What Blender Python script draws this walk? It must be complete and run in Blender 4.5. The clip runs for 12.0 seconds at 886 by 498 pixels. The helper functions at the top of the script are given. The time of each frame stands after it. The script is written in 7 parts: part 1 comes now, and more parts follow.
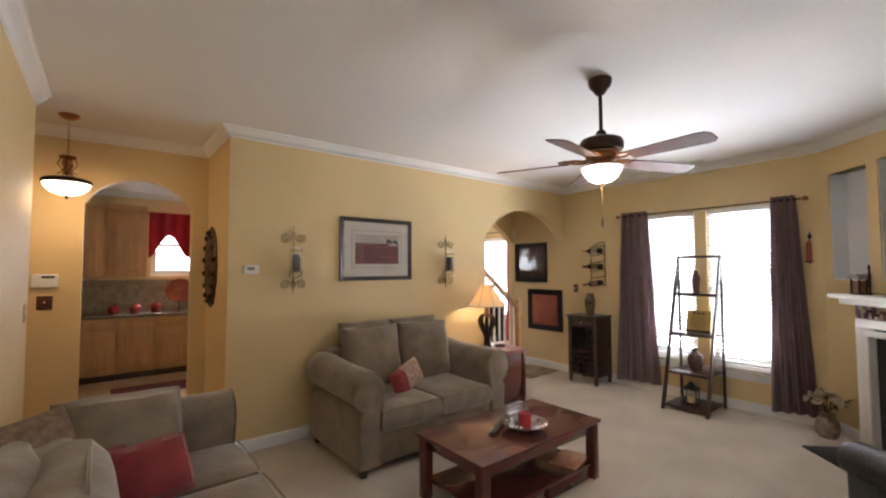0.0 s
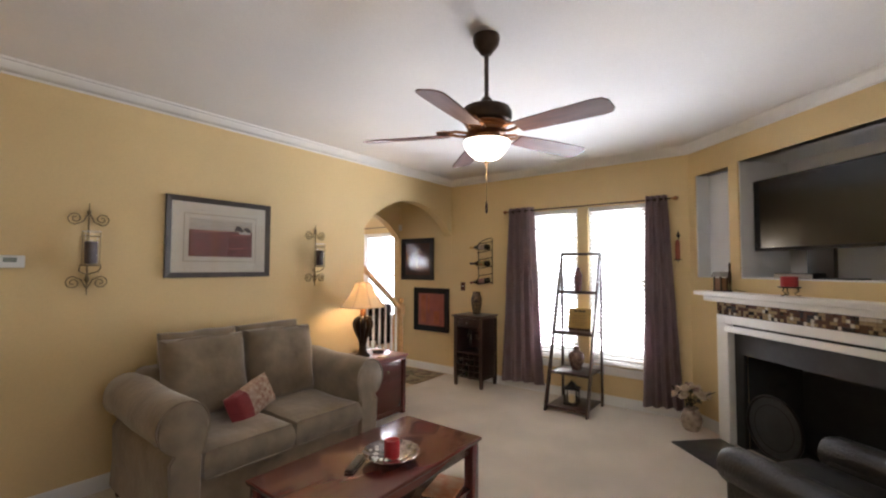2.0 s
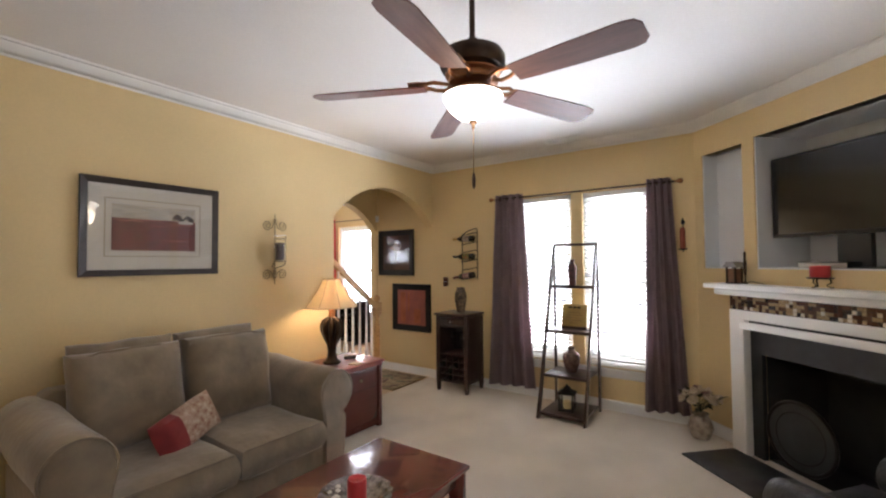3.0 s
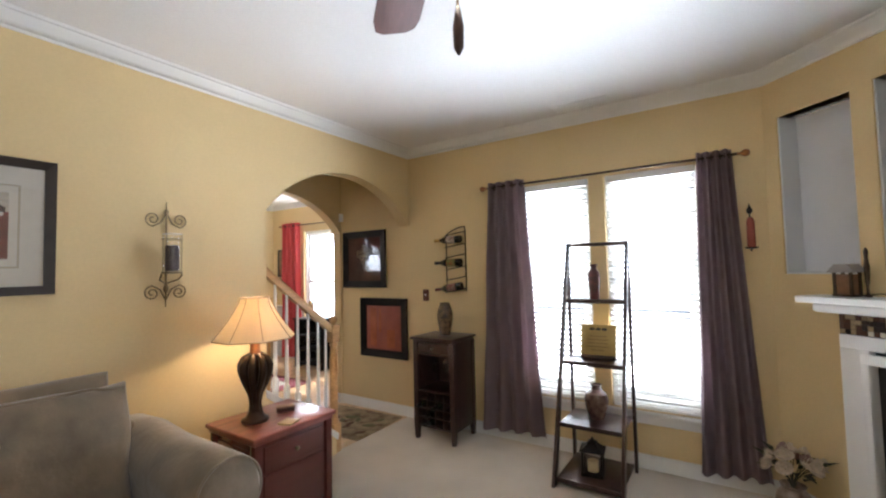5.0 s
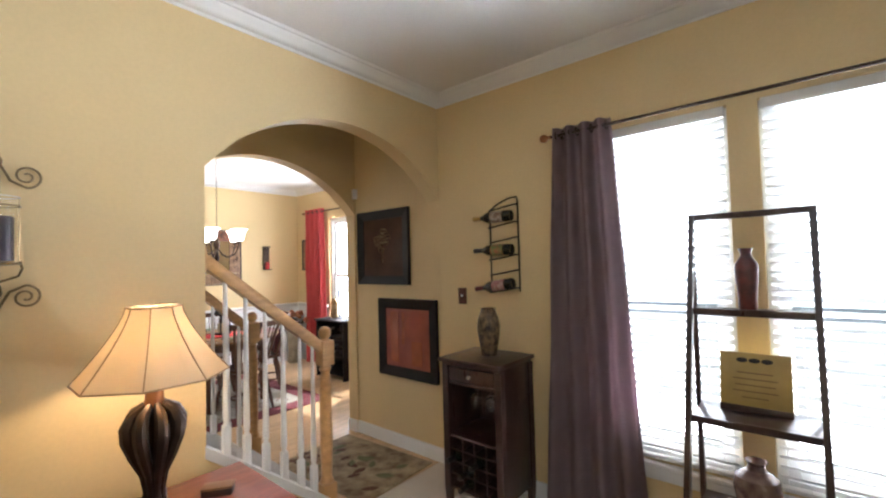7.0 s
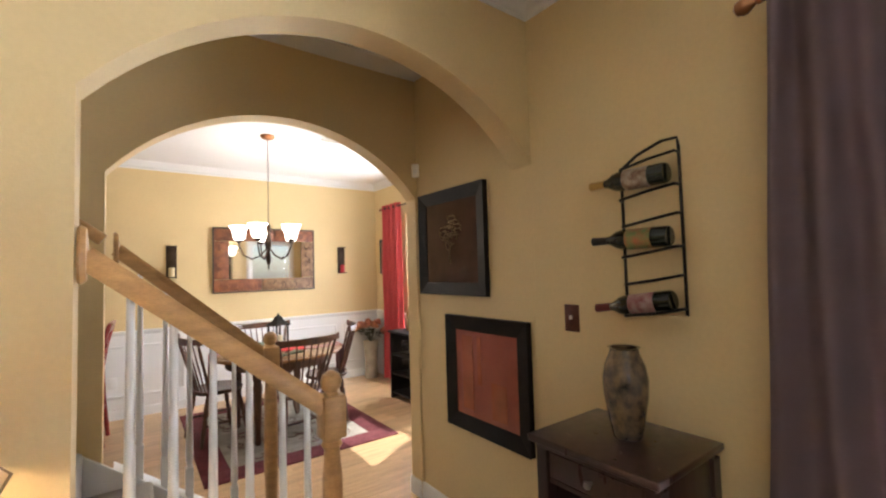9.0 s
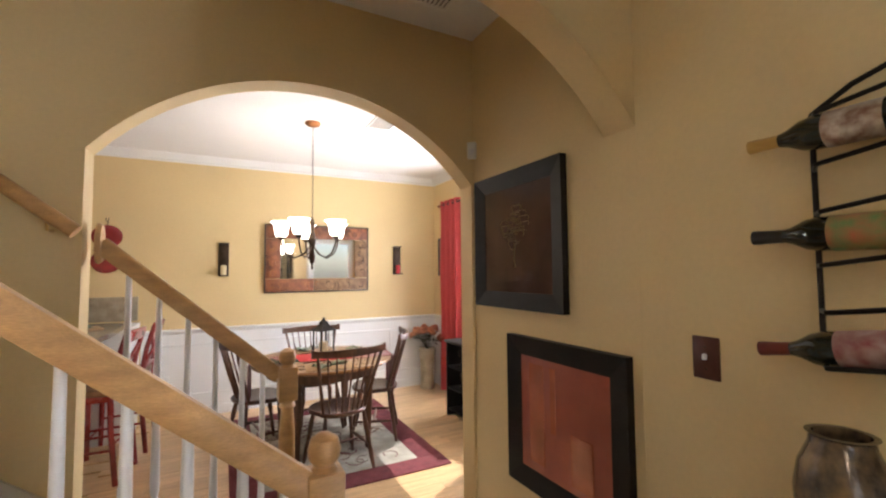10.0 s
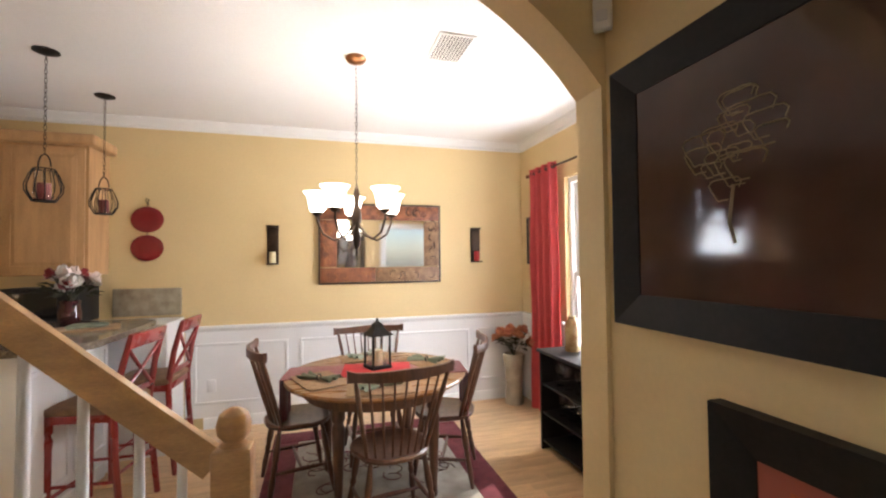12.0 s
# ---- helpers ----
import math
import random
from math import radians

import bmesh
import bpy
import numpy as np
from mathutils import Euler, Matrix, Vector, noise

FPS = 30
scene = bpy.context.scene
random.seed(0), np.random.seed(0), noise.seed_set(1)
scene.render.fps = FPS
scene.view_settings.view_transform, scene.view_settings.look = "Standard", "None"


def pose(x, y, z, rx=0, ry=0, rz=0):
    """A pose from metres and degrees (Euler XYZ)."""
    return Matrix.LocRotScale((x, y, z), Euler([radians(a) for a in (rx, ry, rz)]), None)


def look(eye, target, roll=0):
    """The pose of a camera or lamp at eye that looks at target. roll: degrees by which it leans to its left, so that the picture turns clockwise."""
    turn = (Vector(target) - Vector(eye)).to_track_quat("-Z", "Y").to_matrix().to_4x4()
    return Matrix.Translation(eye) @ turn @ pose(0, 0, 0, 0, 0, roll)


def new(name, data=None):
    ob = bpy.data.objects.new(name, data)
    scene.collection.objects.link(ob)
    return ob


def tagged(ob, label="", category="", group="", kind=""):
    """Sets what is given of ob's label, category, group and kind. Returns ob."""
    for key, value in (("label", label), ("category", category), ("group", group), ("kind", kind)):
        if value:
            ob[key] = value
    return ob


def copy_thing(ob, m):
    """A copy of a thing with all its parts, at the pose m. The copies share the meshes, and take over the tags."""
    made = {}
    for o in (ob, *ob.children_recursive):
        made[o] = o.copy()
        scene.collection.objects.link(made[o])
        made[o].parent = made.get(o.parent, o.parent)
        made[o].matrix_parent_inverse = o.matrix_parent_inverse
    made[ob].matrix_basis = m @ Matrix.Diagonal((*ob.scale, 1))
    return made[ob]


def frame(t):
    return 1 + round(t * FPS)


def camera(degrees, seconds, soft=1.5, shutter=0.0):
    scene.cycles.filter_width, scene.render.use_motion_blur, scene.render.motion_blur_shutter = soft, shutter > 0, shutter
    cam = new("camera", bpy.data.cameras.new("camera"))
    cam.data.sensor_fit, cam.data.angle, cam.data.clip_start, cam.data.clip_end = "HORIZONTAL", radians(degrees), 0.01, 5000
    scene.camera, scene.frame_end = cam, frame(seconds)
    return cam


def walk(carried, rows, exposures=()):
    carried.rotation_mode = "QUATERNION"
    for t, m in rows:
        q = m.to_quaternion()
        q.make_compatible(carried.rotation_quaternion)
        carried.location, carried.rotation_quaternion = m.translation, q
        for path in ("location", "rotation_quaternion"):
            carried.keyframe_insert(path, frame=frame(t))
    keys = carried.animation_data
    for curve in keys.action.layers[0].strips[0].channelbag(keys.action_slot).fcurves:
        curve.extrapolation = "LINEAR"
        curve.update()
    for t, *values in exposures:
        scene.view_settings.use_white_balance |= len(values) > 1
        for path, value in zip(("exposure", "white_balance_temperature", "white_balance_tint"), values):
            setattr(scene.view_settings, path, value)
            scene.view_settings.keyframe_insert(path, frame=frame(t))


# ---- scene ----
cam = camera(92.4, 12.0, soft=2.2)
PATH = [
    (0, (0.162, 0.04, 1.557), (1.408, 1.601, 1.65), -0.2),
    (0.5, (0.255, 0.082, 1.555), (1.601, 1.559, 1.644), -0.1),
    (1, (0.41, 0.173, 1.537), (1.865, 1.542, 1.628), -0.1),
    (1.5, (0.569, 0.235, 1.535), (2.098, 1.521, 1.627), -0.0),
    (2, (0.718, 0.326, 1.529), (2.303, 1.543, 1.615), 0.2),
    (2.5, (0.93, 0.487, 1.529), (2.558, 1.647, 1.588), -0.2),
    (3, (1.145, 0.614, 1.512), (2.778, 1.767, 1.575), -0.5),
    (5, (2.149, 1.22, 1.516), (3.815, 2.322, 1.613), -1.3),
    (5.5, (2.442, 1.358, 1.531), (4.071, 2.515, 1.623), -1.5),
    (6, (2.684, 1.504, 1.506), (4.296, 2.684, 1.603), -1.5),
    (6.5, (2.97, 1.679, 1.493), (4.557, 2.893, 1.583), -0.9),
    (7, (3.216, 1.865, 1.496), (4.741, 3.157, 1.567), -1.5),
    (9, (4.122, 2.594, 1.487), (5.303, 4.205, 1.584), -1.6),
    (9.5, (4.325, 2.806, 1.501), (5.349, 4.52, 1.606), -0.8),
    (10, (4.474, 3.046, 1.507), (5.394, 4.819, 1.613), -0.5),
    (10.5, (4.617, 3.318, 1.514), (5.462, 5.129, 1.602), -0.9),
    (11, (4.776, 3.575, 1.506), (5.482, 5.444, 1.59), -1.3),
    (11.5, (4.866, 3.781, 1.499), (5.435, 5.698, 1.57), -1.1),
    (12, (4.925, 4.011, 1.496), (5.475, 5.933, 1.551), -0.6),
]
walk(cam, [(t, look(eye, target, roll)) for t, eye, target, roll in PATH], [(0, 0.24, 6350, 17), (3, 0.24, 6200, 16), (5, 0.33, 5850, 12), (7.2, 0.33, 5850, 12), (9, 0.30, 6330, 14), (12, 0.25, 6300, 15)])

# ---- world, sun and lamps ----
world = bpy.data.worlds.new("sky")
scene.world = world
world.use_nodes = True
wn = world.node_tree
sky = wn.nodes.new("ShaderNodeTexSky")
sky.sky_type = "NISHITA"
sky.sun_disc = False
sky.sun_elevation, sky.sun_rotation = radians(50), radians(60)
wn.links.new(sky.outputs[0], wn.nodes["Background"].inputs[0])
wn.nodes["Background"].inputs[1].default_value = 0.15
SUN_AZ = radians(30)
sun = new("sun", bpy.data.lights.new("sun", "SUN"))
sun.data.energy, sun.data.angle, sun.data.color = 5.0, radians(0.5), (1, 0.95, 0.87)
sun.matrix_world = look((6 * math.cos(SUN_AZ), 6 * math.sin(SUN_AZ), 6 * math.tan(radians(50))), (0, 0, 0))


def window_light(name, loc, target, w, h, watts, color=(0.93, 0.96, 1.0)):
    data = bpy.data.lights.new(name, "AREA")
    data.shape, data.size, data.size_y, data.energy, data.color = "RECTANGLE", w, h, watts, color
    ob = new(name, data)
    ob.matrix_world = look(loc, target)
    return ob


def bulb(name, loc, watts, radius=0.04, color=(1.0, 0.72, 0.42)):
    data = bpy.data.lights.new(name, "POINT")
    data.energy, data.shadow_soft_size, data.color = watts, radius, color
    ob = new(name, data)
    ob.location = loc
    return ob


# ---- measures of the place ----
CEIL, CROWN = 2.78, 0.085
NW, EW = 3.98, 5.68            # living room: north wall, east wall
KX = 0.98                      # corner where the north wall turns to the foyer
SW, WW = -0.803, -0.235          # south wall, west wall
AW0, AW1 = 5.0, 5.12           # wall between stairs and dining room
DN, DE = 8.33, 7.08            # dining room: north wall, east wall

window_light("window_light_living", (5.90, 2.04, 1.82), (0, 2.04, 1.86), 1.36, 0.86, 125, (0.88, 0.95, 1.0))
window_light("ground_bounce_living", (5.98, 2.04, 0.60), (5.25, 2.04, 2.75), 1.4, 0.3, 190, (0.95, 0.97, 1.0))
window_light("window_light_dining", (7.27, 6.9, 1.35), (0, 6.9, 1.0), 1.1, 1.8, 75)
window_light("ground_bounce_dining", (7.6, 6.9, 0.35), (6.2, 6.9, 2.7), 1.2, 0.8, 55, (1, 0.98, 0.94))
window_light("window_light_kitchen", (1.3, 8.5, 1.95), (1.3, 0, 1.4), 1.0, 0.9, 40)
# added fill from behind the camera, set in an assumed south opening
window_light("fill_light_south", (1.6, SW - 0.16, 1.45), (1.9, 4, 1.3), 1.5, 1.4, 6)


# ---- materials ----
def mat(name, color, rough=0.6, metal=0.0, vary=0.12, scale=6.0, grain=0.0, grain_scale=300.0, bump=0.0, bump_scale=200.0,
        color2=None, stretch=(1, 1, 1), emit=0.0, piece=0.0, sheen=0.0, coat=0.0):
    m = bpy.data.materials.new(name)
    m.use_nodes = True
    nt = m.node_tree
    b = nt.nodes["Principled BSDF"]
    b.inputs["Roughness"].default_value, b.inputs["Metallic"].default_value = rough, metal
    b.inputs["Sheen Weight"].default_value, b.inputs["Coat Weight"].default_value = sheen, coat
    tc = nt.nodes.new("ShaderNodeTexCoord")
    mp = nt.nodes.new("ShaderNodeMapping")
    mp.inputs["Scale"].default_value = stretch
    nt.links.new(tc.outputs["Object"], mp.inputs[0])
    n1 = nt.nodes.new("ShaderNodeTexNoise")
    n1.inputs["Scale"].default_value, n1.inputs["Detail"].default_value = scale, 5
    nt.links.new(mp.outputs[0], n1.inputs["Vector"])
    ramp = nt.nodes.new("ShaderNodeMapRange")
    ramp.inputs[1].default_value, ramp.inputs[2].default_value = 0.3, 0.7
    nt.links.new(n1.outputs["Fac"], ramp.inputs[0])
    mix = nt.nodes.new("ShaderNodeMix")
    mix.data_type = "RGBA"
    c2 = color2 or tuple(max(0.0, c * (1 - vary)) for c in color)
    c1 = color if color2 else tuple(min(1.0, c * (1 + vary * 0.5)) for c in color)
    mix.inputs[6].default_value, mix.inputs[7].default_value = (*c1, 1), (*c2, 1)
    nt.links.new(ramp.outputs[0], mix.inputs[0])
    out = mix.outputs[2]
    if grain:
        n2 = nt.nodes.new("ShaderNodeTexNoise")
        n2.inputs["Scale"].default_value, n2.inputs["Detail"].default_value = grain_scale, 3
        nt.links.new(mp.outputs[0], n2.inputs["Vector"])
        r2 = nt.nodes.new("ShaderNodeMapRange")
        r2.inputs[1].default_value, r2.inputs[2].default_value = 0.3, 0.7
        r2.inputs[3].default_value, r2.inputs[4].default_value = 1 - grain, 1 + grain
        nt.links.new(n2.outputs["Fac"], r2.inputs[0])
        hsv = nt.nodes.new("ShaderNodeHueSaturation")
        nt.links.new(r2.outputs[0], hsv.inputs["Value"])
        nt.links.new(out, hsv.inputs["Color"])
        out = hsv.outputs[0]
    if piece:
        oi = nt.nodes.new("ShaderNodeObjectInfo")
        r3 = nt.nodes.new("ShaderNodeMapRange")
        r3.inputs[3].default_value, r3.inputs[4].default_value = 1 - piece, 1 + piece
        nt.links.new(oi.outputs["Random"], r3.inputs[0])
        hv = nt.nodes.new("ShaderNodeHueSaturation")
        nt.links.new(r3.outputs[0], hv.inputs["Value"])
        nt.links.new(out, hv.inputs["Color"])
        out = hv.outputs[0]
    nt.links.new(out, b.inputs["Base Color"])
    rr = nt.nodes.new("ShaderNodeMapRange")
    rr.inputs[3].default_value, rr.inputs[4].default_value = max(0.02, rough - 0.07), min(1.0, rough + 0.07)
    nt.links.new(n1.outputs["Fac"], rr.inputs[0])
    nt.links.new(rr.outputs[0], b.inputs["Roughness"])
    if bump:
        nb = nt.nodes.new("ShaderNodeTexNoise")
        nb.inputs["Scale"].default_value, nb.inputs["Detail"].default_value = bump_scale, 4
        nt.links.new(mp.outputs[0], nb.inputs["Vector"])
        bp = nt.nodes.new("ShaderNodeBump")
        bp.inputs["Strength"].default_value, bp.inputs["Distance"].default_value = bump, 0.01
        nt.links.new(nb.outputs["Fac"], bp.inputs["Height"])
        nt.links.new(bp.outputs[0], b.inputs["Normal"])
    if emit:
        b.inputs["Emission Color"].default_value = (*color, 1)
        b.inputs["Emission Strength"].default_value = emit
    return m


def glass(name, color=(1, 1, 1), rough=0.0):
    m = bpy.data.materials.new(name)
    m.use_nodes = True
    b = m.node_tree.nodes["Principled BSDF"]
    b.inputs["Base Color"].default_value, b.inputs["Roughness"].default_value = (*color, 1), rough
    b.inputs["Transmission Weight"].default_value, b.inputs["IOR"].default_value = 1.0, 1.45
    return m


def translucent(name, color, share, rough=0.8, emit=0.0, vary=0.1, scale=8.0):
    """Cloth or paper that lets some light through."""
    m = mat(name, color, rough, vary=vary, scale=scale, grain=0.08, grain_scale=500, emit=emit)
    nt = m.node_tree
    b = nt.nodes["Principled BSDF"]
    tr = nt.nodes.new("ShaderNodeBsdfTranslucent")
    tr.inputs[0].default_value = (*color, 1)
    mx = nt.nodes.new("ShaderNodeMixShader")
    mx.inputs[0].default_value = share
    nt.links.new(b.outputs[0], mx.inputs[1])
    nt.links.new(tr.outputs[0], mx.inputs[2])
    nt.links.new(mx.outputs[0], nt.nodes["Material Output"].inputs[0])
    return m


WALL = mat("wall_paint", (0.70, 0.535, 0.275), 0.62, vary=0.05, scale=1.3, grain=0.02, grain_scale=60, bump=0.08, bump_scale=160)
WHITE = mat("white_trim", (0.80, 0.80, 0.78), 0.35, vary=0.04, scale=3, grain=0.02, bump=0.03, bump_scale=60)
CEILM = mat("ceiling_paint", (0.78, 0.77, 0.75), 0.85, vary=0.04, scale=0.9, grain=0.03, grain_scale=120, bump=0.1, bump_scale=220)
CARPET = mat("carpet", (0.62, 0.55, 0.45), 0.95, vary=0.14, scale=2.2, grain=0.16, grain_scale=350, bump=0.6, bump_scale=450, sheen=0.3)
STAIRC = mat("stair_carpet", (0.55, 0.53, 0.50), 0.95, vary=0.12, scale=4, grain=0.15, grain_scale=350, bump=0.6, bump_scale=450)
OAKF = mat("oak_floor", (0.60, 0.40, 0.21), 0.32, vary=0.2, scale=3, grain=0.12, grain_scale=40, stretch=(1, 8, 8), piece=0.10, coat=0.2)
OAK = mat("oak_rail", (0.55, 0.31, 0.12), 0.38, vary=0.25, scale=5, grain=0.12, grain_scale=70, stretch=(1, 6, 6), coat=0.2)
CAB = mat("maple_cabinet", (0.50, 0.29, 0.13), 0.42, vary=0.18, scale=3, grain=0.1, grain_scale=50, stretch=(6, 6, 1))
CHERRY = mat("cherry_wood", (0.105, 0.026, 0.021), 0.24, vary=0.10, scale=3, grain=0.04, grain_scale=50, stretch=(1, 7, 7), coat=0.4)
ENDRED = mat("end_table_red", (0.24, 0.060, 0.042), 0.32, vary=0.3, scale=5, grain=0.15, grain_scale=50, stretch=(1, 7, 7), coat=0.3)
DARKW = mat("dark_wood", (0.040, 0.018, 0.014), 0.3, vary=0.35, scale=5, grain=0.2, grain_scale=60, stretch=(6, 6, 1), coat=0.3)
BLACKW = mat("black_frame", (0.012, 0.010, 0.009), 0.5, vary=0.3, scale=8, grain=0.2, grain_scale=80)
BLACKW.node_tree.nodes["Principled BSDF"].inputs["Specular IOR Level"].default_value = 0.2
SOFA = mat("sofa_velvet", (0.205, 0.155, 0.098), 0.85, vary=0.3, scale=7, grain=0.12, grain_scale=400, bump=0.35, bump_scale=22, sheen=0.5)
LEATHER = mat("black_leather", (0.014, 0.014, 0.016), 0.33, vary=0.3, scale=8, bump=0.35, bump_scale=60)
REDC = mat("red_cloth", (0.22, 0.012, 0.014), 0.8, vary=0.25, scale=10, grain=0.1, bump=0.3, bump_scale=150, sheen=0.4)
BEIGEC = mat("printed_cloth", (0.52, 0.43, 0.33), 0.85, scale=42, color2=(0.27, 0.13, 0.09), grain=0.1, bump=0.3, bump_scale=150)
PATC = mat("brown_print_cloth", (0.26, 0.18, 0.11), 0.85, scale=24, color2=(0.13, 0.08, 0.05), grain=0.12, bump=0.3, bump_scale=150)
IRON = mat("black_iron", (0.02, 0.017, 0.015), 0.45, 0.6, vary=0.3, scale=20, bump=0.1, bump_scale=120)
BRONZE = mat("aged_bronze", (0.055, 0.034, 0.022), 0.38, 0.75, vary=0.4, scale=15)
COPPER = mat("copper_bronze", (0.36, 0.16, 0.07), 0.33, 0.85, vary=0.3, scale=15)
SCONCE = mat("antique_gold_iron", (0.26, 0.19, 0.10), 0.45, 0.7, vary=0.35, scale=30, bump=0.1, bump_scale=150)
BLADE = mat("fan_blade_wood", (0.115, 0.040, 0.030), 0.5, vary=0.3, scale=4, grain=0.15, grain_scale=50, stretch=(1, 8, 8))
CURT = translucent("mauve_curtain", (0.27, 0.20, 0.215), 0.45, vary=0.12)
CURTR = translucent("red_curtain", (0.62, 0.085, 0.085), 0.35, vary=0.1)
VALR = translucent("dark_red_valance", (0.33, 0.012, 0.022), 0.30, vary=0.15)
SHADE = translucent("lamp_shade", (0.78, 0.66, 0.47), 0.45, vary=0.06)
FROST = mat("lit_frosted_glass", (1.0, 0.93, 0.80), 0.4, vary=0.02, emit=5.0)
FROSTP = mat("lit_pendant_glass", (1.0, 0.90, 0.72), 0.4, vary=0.02, emit=4.0)
SLATE = mat("black_slate", (0.018, 0.018, 0.019), 0.42, vary=0.3, scale=9, bump=0.1, bump_scale=40)
FIREBOX = mat("firebox_black", (0.010, 0.010, 0.010), 0.7, vary=0.3, scale=9)
TVB = mat("tv_plastic", (0.010, 0.010, 0.011), 0.4, vary=0.1)
TVS = mat("tv_screen", (0.006, 0.006, 0.007), 0.13, vary=0.05)
NICHE = mat("niche_white", (0.72, 0.74, 0.77), 0.7, vary=0.05, scale=2, bump=0.05)
MIRROR = mat("mirror", (0.9, 0.9, 0.9), 0.02, 1.0, vary=0.0)
GLASS = glass("clear_glass")
BOTTLE = mat("bottle_glass", (0.010, 0.016, 0.010), 0.10, vary=0.1, coat=0.5)
LABELM = mat("bottle_label", (0.55, 0.48, 0.38), 0.6, scale=40, color2=(0.20, 0.10, 0.06))
LABELG = mat("bottle_label_green", (0.45, 0.12, 0.05), 0.6, scale=25, color2=(0.12, 0.25, 0.08))
LABELR = mat("bottle_label_red", (0.42, 0.32, 0.28), 0.6, scale=30, color2=(0.22, 0.04, 0.04))
CORK = mat("gold_foil", (0.50, 0.30, 0.08), 0.4, 0.3)
FOILB = mat("black_foil", (0.015, 0.013, 0.012), 0.4)
FOILR = mat("red_foil", (0.13, 0.022, 0.018), 0.4)
MOSAICV = mat("mosaic_vase", (0.020, 0.016, 0.014), 0.16, scale=34, color2=(0.20, 0.13, 0.065), stretch=(1, 1, 0.8), coat=0.5, bump=0.25, bump_scale=40)
MAROONV = mat("maroon_vase", (0.17, 0.045, 0.038), 0.3, scale=20, color2=(0.06, 0.03, 0.03), bump=0.25, bump_scale=50)
DARKV = mat("dark_glazed_vase", (0.055, 0.022, 0.024), 0.25, scale=18, color2=(0.25, 0.17, 0.12), bump=0.2, bump_scale=45)
REDWAX = mat("red_wax", (0.42, 0.025, 0.03), 0.45, vary=0.1)
CREAMWAX = mat("cream_wax", (0.72, 0.60, 0.36), 0.5, vary=0.06)
PLUMWAX = mat("plum_wax", (0.035, 0.02, 0.03), 0.45, vary=0.1)
PLAQUE = mat("gilt_plaque", (0.42, 0.30, 0.10), 0.38, 0.25, vary=0.15, scale=12)
BLACKINK = mat("black_ink", (0.02, 0.018, 0.015), 0.6)
PLASTIC = mat("white_plastic", (0.78, 0.78, 0.76), 0.4, vary=0.03)
SWITCHM = mat("bronze_switch_plate", (0.10, 0.030, 0.018), 0.35, 0.3, vary=0.3, scale=30)
MATB = mat("picture_mat", (0.56, 0.52, 0.44), 0.8, vary=0.04, scale=20)
MATD = mat("picture_mat_inner", (0.40, 0.35, 0.26), 0.8, vary=0.06, scale=20)


# ---- mesh helpers ----
def part(name, bm, material, parent=None, label="", smooth=True):
    me = bpy.data.meshes.new(name)
    bmesh.ops.recalc_face_normals(bm, faces=bm.faces)
    bm.to_mesh(me)
    bm.free()
    if smooth:
        me.polygons.foreach_set("use_smooth", [True] * len(me.polygons))
        me.set_sharp_from_angle(angle=radians(38))
    for one in material if isinstance(material, (list, tuple)) else (material,):
        me.materials.append(one)
    ob = new(name, me)
    ob.parent = parent
    if label:
        ob["label"] = label
    return ob


def thing(name, m, label, category, group="", kind=""):
    ob = new(name)
    ob.empty_display_size = 0.1
    ob.matrix_world = m
    return tagged(ob, label, category, group, kind)


def share(name, ob, parent, m):
    """Another object on the mesh of ob."""
    o = new(name, ob.data)
    o.parent = parent
    o.matrix_basis = m
    return o


def structure(name, bm, material, label="", smooth=True):
    return tagged(part(name, bm, material, None, label, smooth), label, "", "", "structure")


def B():
    return bmesh.new()


def box(bm, lo, hi, bevel=0.0, m=None, seg=2):
    v = []
    for z in (lo[2], hi[2]):
        v += [bm.verts.new((lo[0], lo[1], z)), bm.verts.new((hi[0], lo[1], z)), bm.verts.new((hi[0], hi[1], z)), bm.verts.new((lo[0], hi[1], z))]
    fs = [bm.faces.new([v[i] for i in f]) for f in ((3, 2, 1, 0), (4, 5, 6, 7), (0, 1, 5, 4), (1, 2, 6, 5), (2, 3, 7, 6), (3, 0, 4, 7))]
    vs = v
    if bevel:
        es = list({e for f in fs for e in f.edges})
        r = bmesh.ops.bevel(bm, geom=es, offset=bevel, segments=seg, profile=0.5, affect="EDGES")
        vs = list({q for f in r["faces"] for q in f.verts} | {q for q in v if q.is_valid})
    if m:
        bmesh.ops.transform(bm, matrix=m, verts=vs)
    return bm


def tube(bm, pts, r, n=8, closed=False, caps=True):
    """A round bar along points; r is one radius or one a point."""
    pts = [Vector(p) for p in pts]
    rings, k = [], len(pts)
    up = None
    for i, p in enumerate(pts):
        a = pts[(i - 1) % k] if closed or i else p
        b = pts[(i + 1) % k] if closed or i < k - 1 else p
        d = (b - a).normalized()
        if up is None:
            up = Vector((0, 0, 1)) if abs(d.z) < 0.9 else Vector((1, 0, 0))
        s = d.cross(up).normalized()
        up = s.cross(d).normalized()
        q = r[i] if isinstance(r, (list, tuple)) else r
        rings.append([bm.verts.new(p + q * (math.cos(2 * math.pi * j / n) * s + math.sin(2 * math.pi * j / n) * up)) for j in range(n)])
    for i in range(k if closed else k - 1):
        a, b = rings[i], rings[(i + 1) % k]
        for j in range(n):
            bm.faces.new((a[j], a[(j + 1) % n], b[(j + 1) % n], b[j]))
    if caps and not closed:
        bm.faces.new(rings[0])
        bm.faces.new(rings[-1])
    return bm


